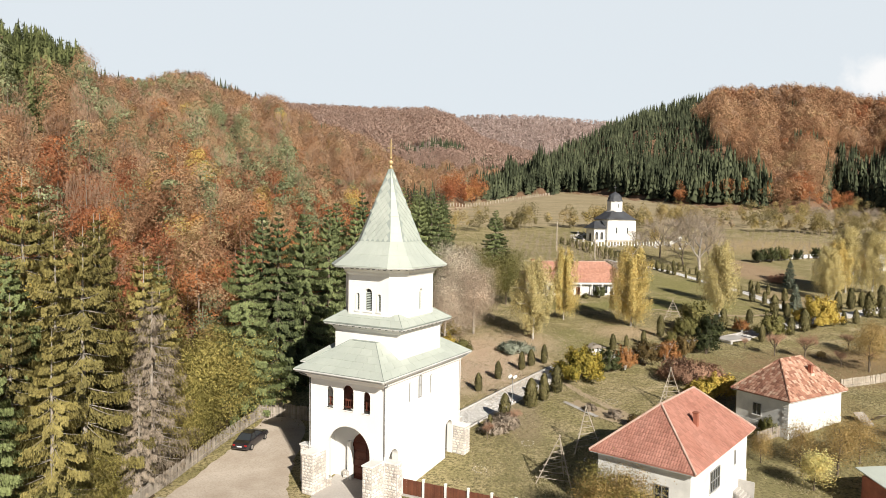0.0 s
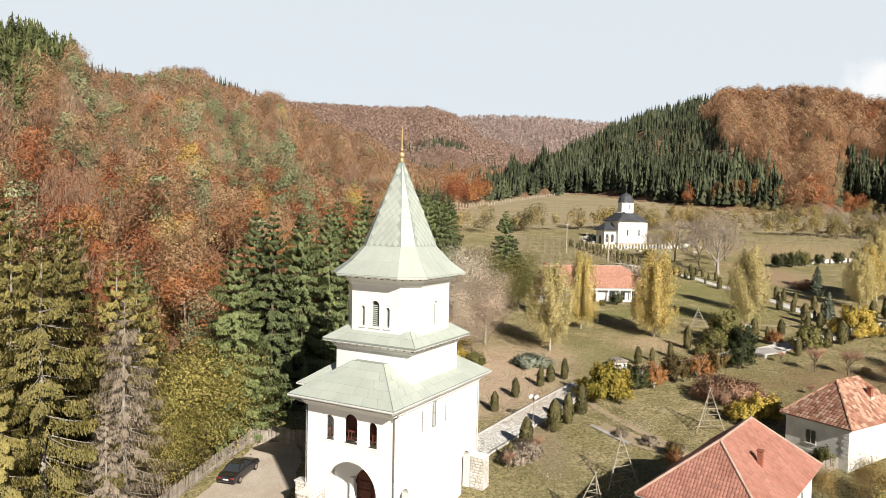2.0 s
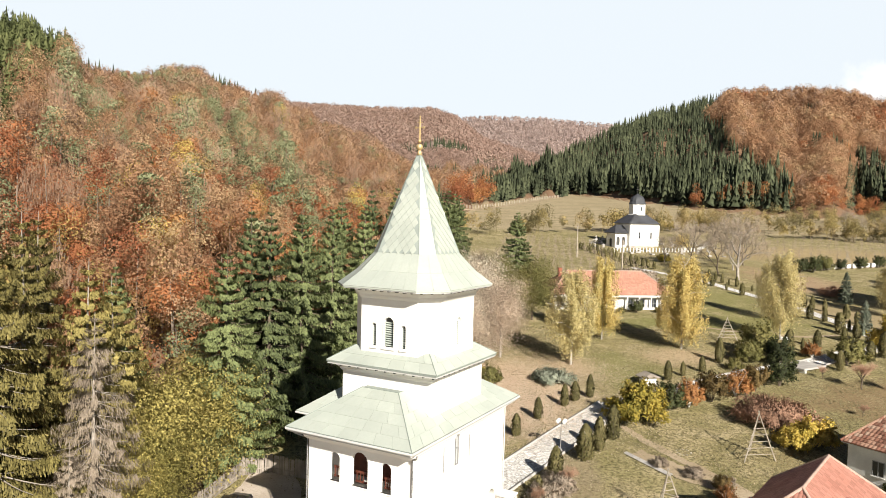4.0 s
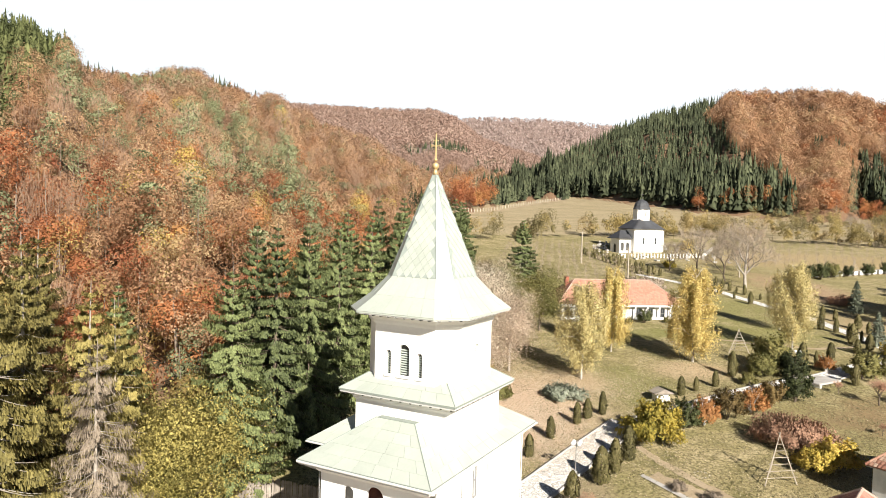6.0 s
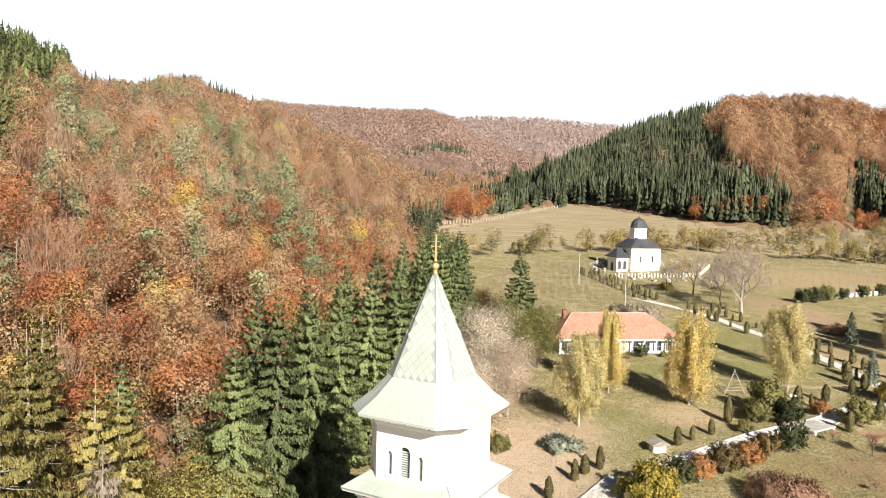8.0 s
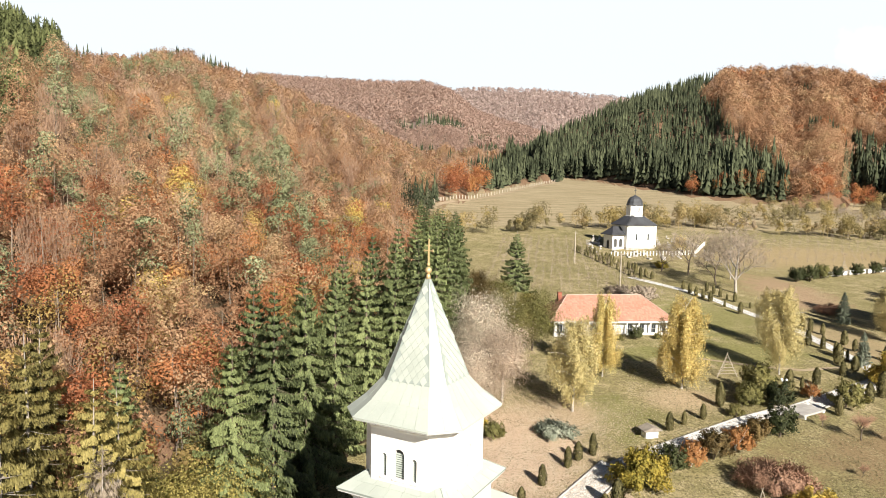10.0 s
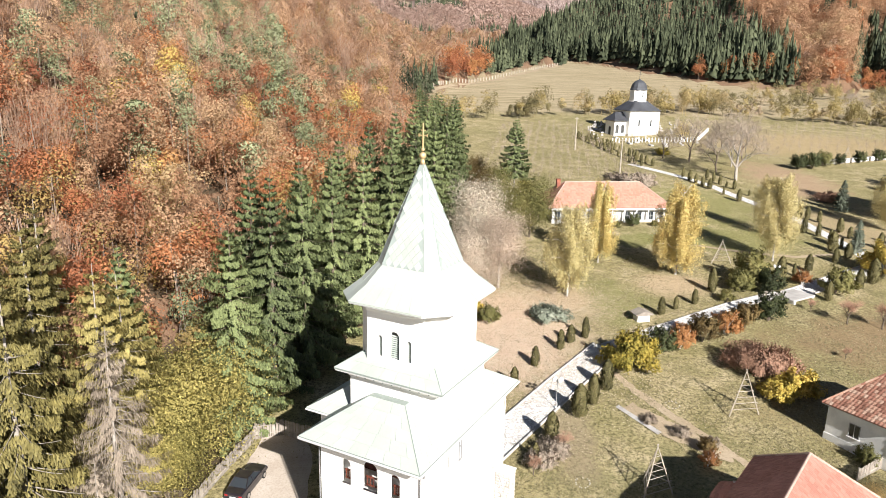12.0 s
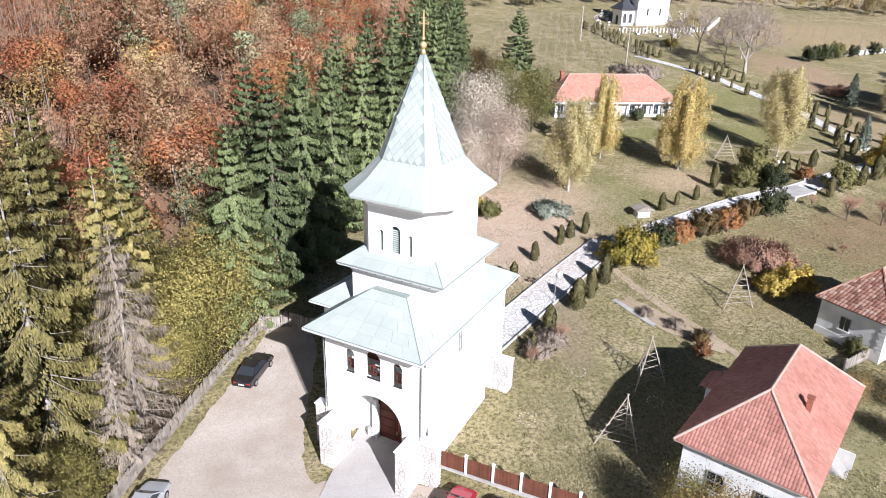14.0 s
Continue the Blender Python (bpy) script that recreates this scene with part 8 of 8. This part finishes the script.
part("wall", boxed(-2.2, 2.6, -1.9, 1.9, -0.3, 2.5), M["brick"], cabin)
bm = boxed(-2.6, 3.0, -2.3, 2.3, 0, 0.08, pose(0, 0, 2.72, 8, 0, 0))
part("roof", bm, M["roofmetal"], cabin)

bm = bmesh.new()
planks = thing("plank_stack", pose(48.3, 77.2, lie(48.3, 77.2), 0, 0, 15), "two leaning stacks of weathered planks on the grass", "planks")
for s in (-0.9, 1.0):
    for k in range(6):
        part("board", boxed(-0.11, 0.11, -0.95, 0.95, -0.02, 0.02, pose(s + (k - 2.5) * 0.23, 0, 0.5, 35 if s < 0 else -32, 0, 0)), M["greywood"], planks)

# graves round the church
gr = random.Random(12)
bm = bmesh.new()
box(bm, -0.09, 0.09, -0.07, 0.07, -0.2, 1.45, None, 0.015)
box(bm, -0.42, 0.42, -0.068, 0.068, 0.92, 1.1)
cross_mesh = bpy.data.meshes.new("cross")
bm.to_mesh(cross_mesh)
bm.free()
cross_mesh.materials.append(M["concrete"])
stone_mesh2 = bpy.data.meshes.new("kerbstone")
bm = boxed(-0.5, 0.5, -1.9, -0.12, -0.2, 0.3, None, 0.03)
bm.to_mesh(stone_mesh2)
bm.free()
stone_mesh2.materials.append(M["concrete"])
count = 0
while count < 80:
    x, y = gr.uniform(44, 82), gr.uniform(222, 262)
    if abs(x - 58.5) < 9.5 and abs(y - 243) < 7.5 or (x < 48 and y < 232) or (x - 44) * 0.55 + (y - 222) < 8:
        continue
    g_ = thing("grave", pose(x, y, lie(x, y), 0, 0, gr.uniform(-15, 25)) @ Matrix.Scale(gr.uniform(0.6, 1.0), 4), "pale stone grave cross with its kerb", "grave", "graves by the church")
    o = new("cross", cross_mesh)
    o.parent = g_
    o = new("kerbstone", stone_mesh2)
    o.parent = g_
    count += 1
yard = thing("churchyard_fence", pose(50, 221, lie(50, 221)), "white post fence round the churchyard", "fence")
inv = yard.matrix_world.inverted()
for a, b, n in (((48.5, 226), (75.5, 231), 26), ((75.5, 231), (86, 250), 18)):
    for k in range(n):
        x, y = a[0] + (b[0] - a[0]) * k / n, a[1] + (b[1] - a[1]) * k / n
        o = part("post", boxed(-0.16, 0.16, -0.1, 0.1, -0.3, 1.3), M["oldwhite"], yard)
        o.matrix_basis = inv @ pose(x, y, lie(x, y))

# ---- cars ----


def car_paint(name, base):
    n = Nodes(name)
    n.bsdf.inputs["Coat Weight"].default_value = 0.8
    n.bsdf.inputs["Coat Roughness"].default_value = 0.06
    fine = n.noise(n.position(), 2.0, 4)
    c = n.mix(n.ramp(fine, [(0.4, (0, 0, 0)), (0.8, (0.1, 0.1, 0.1))]), base, (0.2, 0.18, 0.15))
    return n.done(c, 0.35, 0.2, 0.5)


M["tyre"] = Nodes("black_rubber").done((0.02, 0.02, 0.02), 0.85)
M["rim"] = Nodes("alloy_rim").done((0.55, 0.55, 0.55), 0.3, 0.9)
M["redlamp"] = Nodes("red_lamp_glass").done((0.35, 0.02, 0.02), 0.15)
M["plate"] = Nodes("white_plate").done((0.8, 0.8, 0.8), 0.4)
M["headlamp"] = Nodes("clear_lamp_glass").done((0.7, 0.72, 0.74), 0.1)


def loft(sections, smooth_steps=1):
    """A closed body through rounded cross sections: y, half width, bottom, top, shoulder width share."""
    bm = bmesh.new()
    rows = []
    for y, w, z0, z1, sh in sections:
        zm = z0 + (z1 - z0) * 0.55
        pts = [(-w * 0.93, z0), (w * 0.93, z0), (w, z0 + (z1 - z0) * 0.2), (w, zm), (w * (0.4 + 0.6 * sh), z1 - 0.03), (w * sh * 0.8, z1), (-w * sh * 0.8, z1), (-w * (0.4 + 0.6 * sh), z1 - 0.03), (-w, zm), (-w, z0 + (z1 - z0) * 0.2)]
        rows.append([bm.verts.new((x, y, z)) for x, z in pts])
    k = len(rows[0])
    for a, b in zip(rows[:-1], rows[1:]):
        for i in range(k):
            bm.faces.new((a[i], a[(i + 1) % k], b[(i + 1) % k], b[i]))
    bm.faces.new(rows[0][::-1])
    bm.faces.new(rows[-1])
    bmesh.ops.recalc_face_normals(bm, faces=bm.faces)
    return bm


def car(m, paint, label, hatch=False):
    c = thing("car", m, label, "car", "parked cars")
    tail = 0.98 if not hatch else 1.0
    part("body", loft([(-2.2, 0.74, 0.42, 0.82, 0.9), (-2.12, 0.82, 0.3, tail - 0.04, 0.92), (-1.5, 0.86, 0.24, tail, 0.95), (-0.5, 0.87, 0.22, 0.98, 0.96), (0.8, 0.87, 0.22, 0.97, 0.95), (1.5, 0.85, 0.24, 0.88, 0.93), (2.05, 0.8, 0.3, 0.76, 0.9), (2.18, 0.7, 0.4, 0.66, 0.9)]), paint, c, "", False)
    y0, y1 = (-1.5, -0.75) if not hatch else (-2.0, -1.65)
    cab = bmesh.new()
    low = [cab.verts.new(p) for p in ((-0.77, y0, 0.93), (0.77, y0, 0.93), (0.77, 1.0, 0.93), (-0.77, 1.0, 0.93))]
    top = [cab.verts.new(p) for p in ((-0.58, y1, 1.4), (0.58, y1, 1.4), (0.58, 0.2, 1.41), (-0.58, 0.2, 1.41))]
    for i in range(4):
        cab.faces.new((low[i], low[(i + 1) % 4], top[(i + 1) % 4], top[i]))
    cab.faces.new(top)
    bmesh.ops.recalc_face_normals(cab, faces=cab.faces)
    part("windows", cab, M["glass"], c, "dark car windows")
    part("roof_panel", boxed(-0.6, 0.6, y1 - 0.04, 0.24, 1.395, 1.435, None, 0.02), paint, c)
    for a, b in (((-0.78, y0, 0.93), (-0.59, y1, 1.41)), ((0.78, y0, 0.93), (0.59, y1, 1.41)), ((-0.78, 1.0, 0.93), (-0.59, 0.2, 1.42)), ((0.78, 1.0, 0.93), (0.59, 0.2, 1.42)), ((-0.785, -0.3, 0.93), (-0.6, -0.3, 1.41)), ((0.785, -0.3, 0.93), (0.6, -0.3, 1.41))):
        part("pillar", rod(bmesh.new(), a, b, 0.045, sides=6), paint, c)
    for s in (-1, 1):
        for y in (-1.35, 1.35):
            wheel = part("wheel", rod(bmesh.new(), (s * 0.7, y, 0.31), (s * 0.885, y, 0.31), 0.31, sides=18), M["tyre"], c)
            part("rim", rod(bmesh.new(), (s * 0.87, y, 0.31), (s * 0.895, y, 0.31), 0.2, sides=12), M["rim"], wheel)
        part("tail_lamp", boxed(s * 0.62 - 0.14, s * 0.62 + 0.14, -2.215, -2.14, 0.66, 0.8, None, 0.02), M["redlamp"], c)
        part("headlight", boxed(s * 0.58 - 0.15, s * 0.58 + 0.15, 2.08, 2.17, 0.55, 0.68, None, 0.02), M["headlamp"], c)
        part("mirror", boxed(s * 0.93 - 0.08, s * 0.93 + 0.08, 0.75, 0.87, 0.93, 1.05, None, 0.03), paint, c)
    part("bumper", boxed(-0.8, 0.8, -2.26, -2.12, 0.38, 0.56, None, 0.04), paint, c)
    part("front_bumper", boxed(-0.78, 0.78, 2.08, 2.22, 0.34, 0.52, None, 0.04), paint, c)
    part("number_plate", boxed(-0.26, 0.26, -2.275, -2.25, 0.58, 0.69), M["plate"], c)


def on_ground(x, y, turn, pitch=0.0):
    return pose(x, y, lie(x, y) + 0.06, pitch, 0, turn)


car(on_ground(-19.0, 69.2, -14, 5.0), car_paint("black_car_paint", (0.012, 0.01, 0.016)), "black saloon car parked by the picket fence")
car(on_ground(-22.7, 54.2, -6), car_paint("silver_car_paint", (0.45, 0.46, 0.47)), "silver hatchback car parked by the picket fence", True)
car(on_ground(-2.2, 54.2, -24), car_paint("red_car_paint", (0.4, 0.02, 0.035)), "red hatchback car parked at the brown fence", True)
car(on_ground(0.5, 53.2, -24), car_paint("black_car_paint", (0.012, 0.012, 0.014)), "black car parked at the brown fence", True)

# rings of pale stones on the lawn
ring_rng = random.Random(12)
bm = bmesh.new()
bmesh.ops.create_icosphere(bm, subdivisions=1, radius=0.06)
for v in bm.verts:
    v.co = Vector((v.co.x * 1.3, v.co.y, v.co.z * 0.7)) * ring_rng.uniform(0.85, 1.15)
ring_stone = bpy.data.meshes.new("stone")
bm.to_mesh(ring_stone)
bm.free()
ring_stone.materials.append(M["stone"])
for x, y in ((3.8, 64.3), (9.0, 70.4), (20.6, 82.7), (14.7, 66.6)):
    stone_ring = thing("stone_ring", pose(x, y, lie(x, y) + 0.02), "small ring of pale field stones on the lawn", "stone ring", "stone rings")
    for k in range(14):
        a = k / 14 * 2 * math.pi + ring_rng.uniform(-0.12, 0.12)
        d = ring_rng.uniform(0.58, 0.72)
        px, py = d * math.cos(a), d * math.sin(a)
        again("stone", ring_stone, stone_ring, pose(px, py, lie(x + px, y + py) - lie(x, y), 0, 0, ring_rng.uniform(0, 360)))
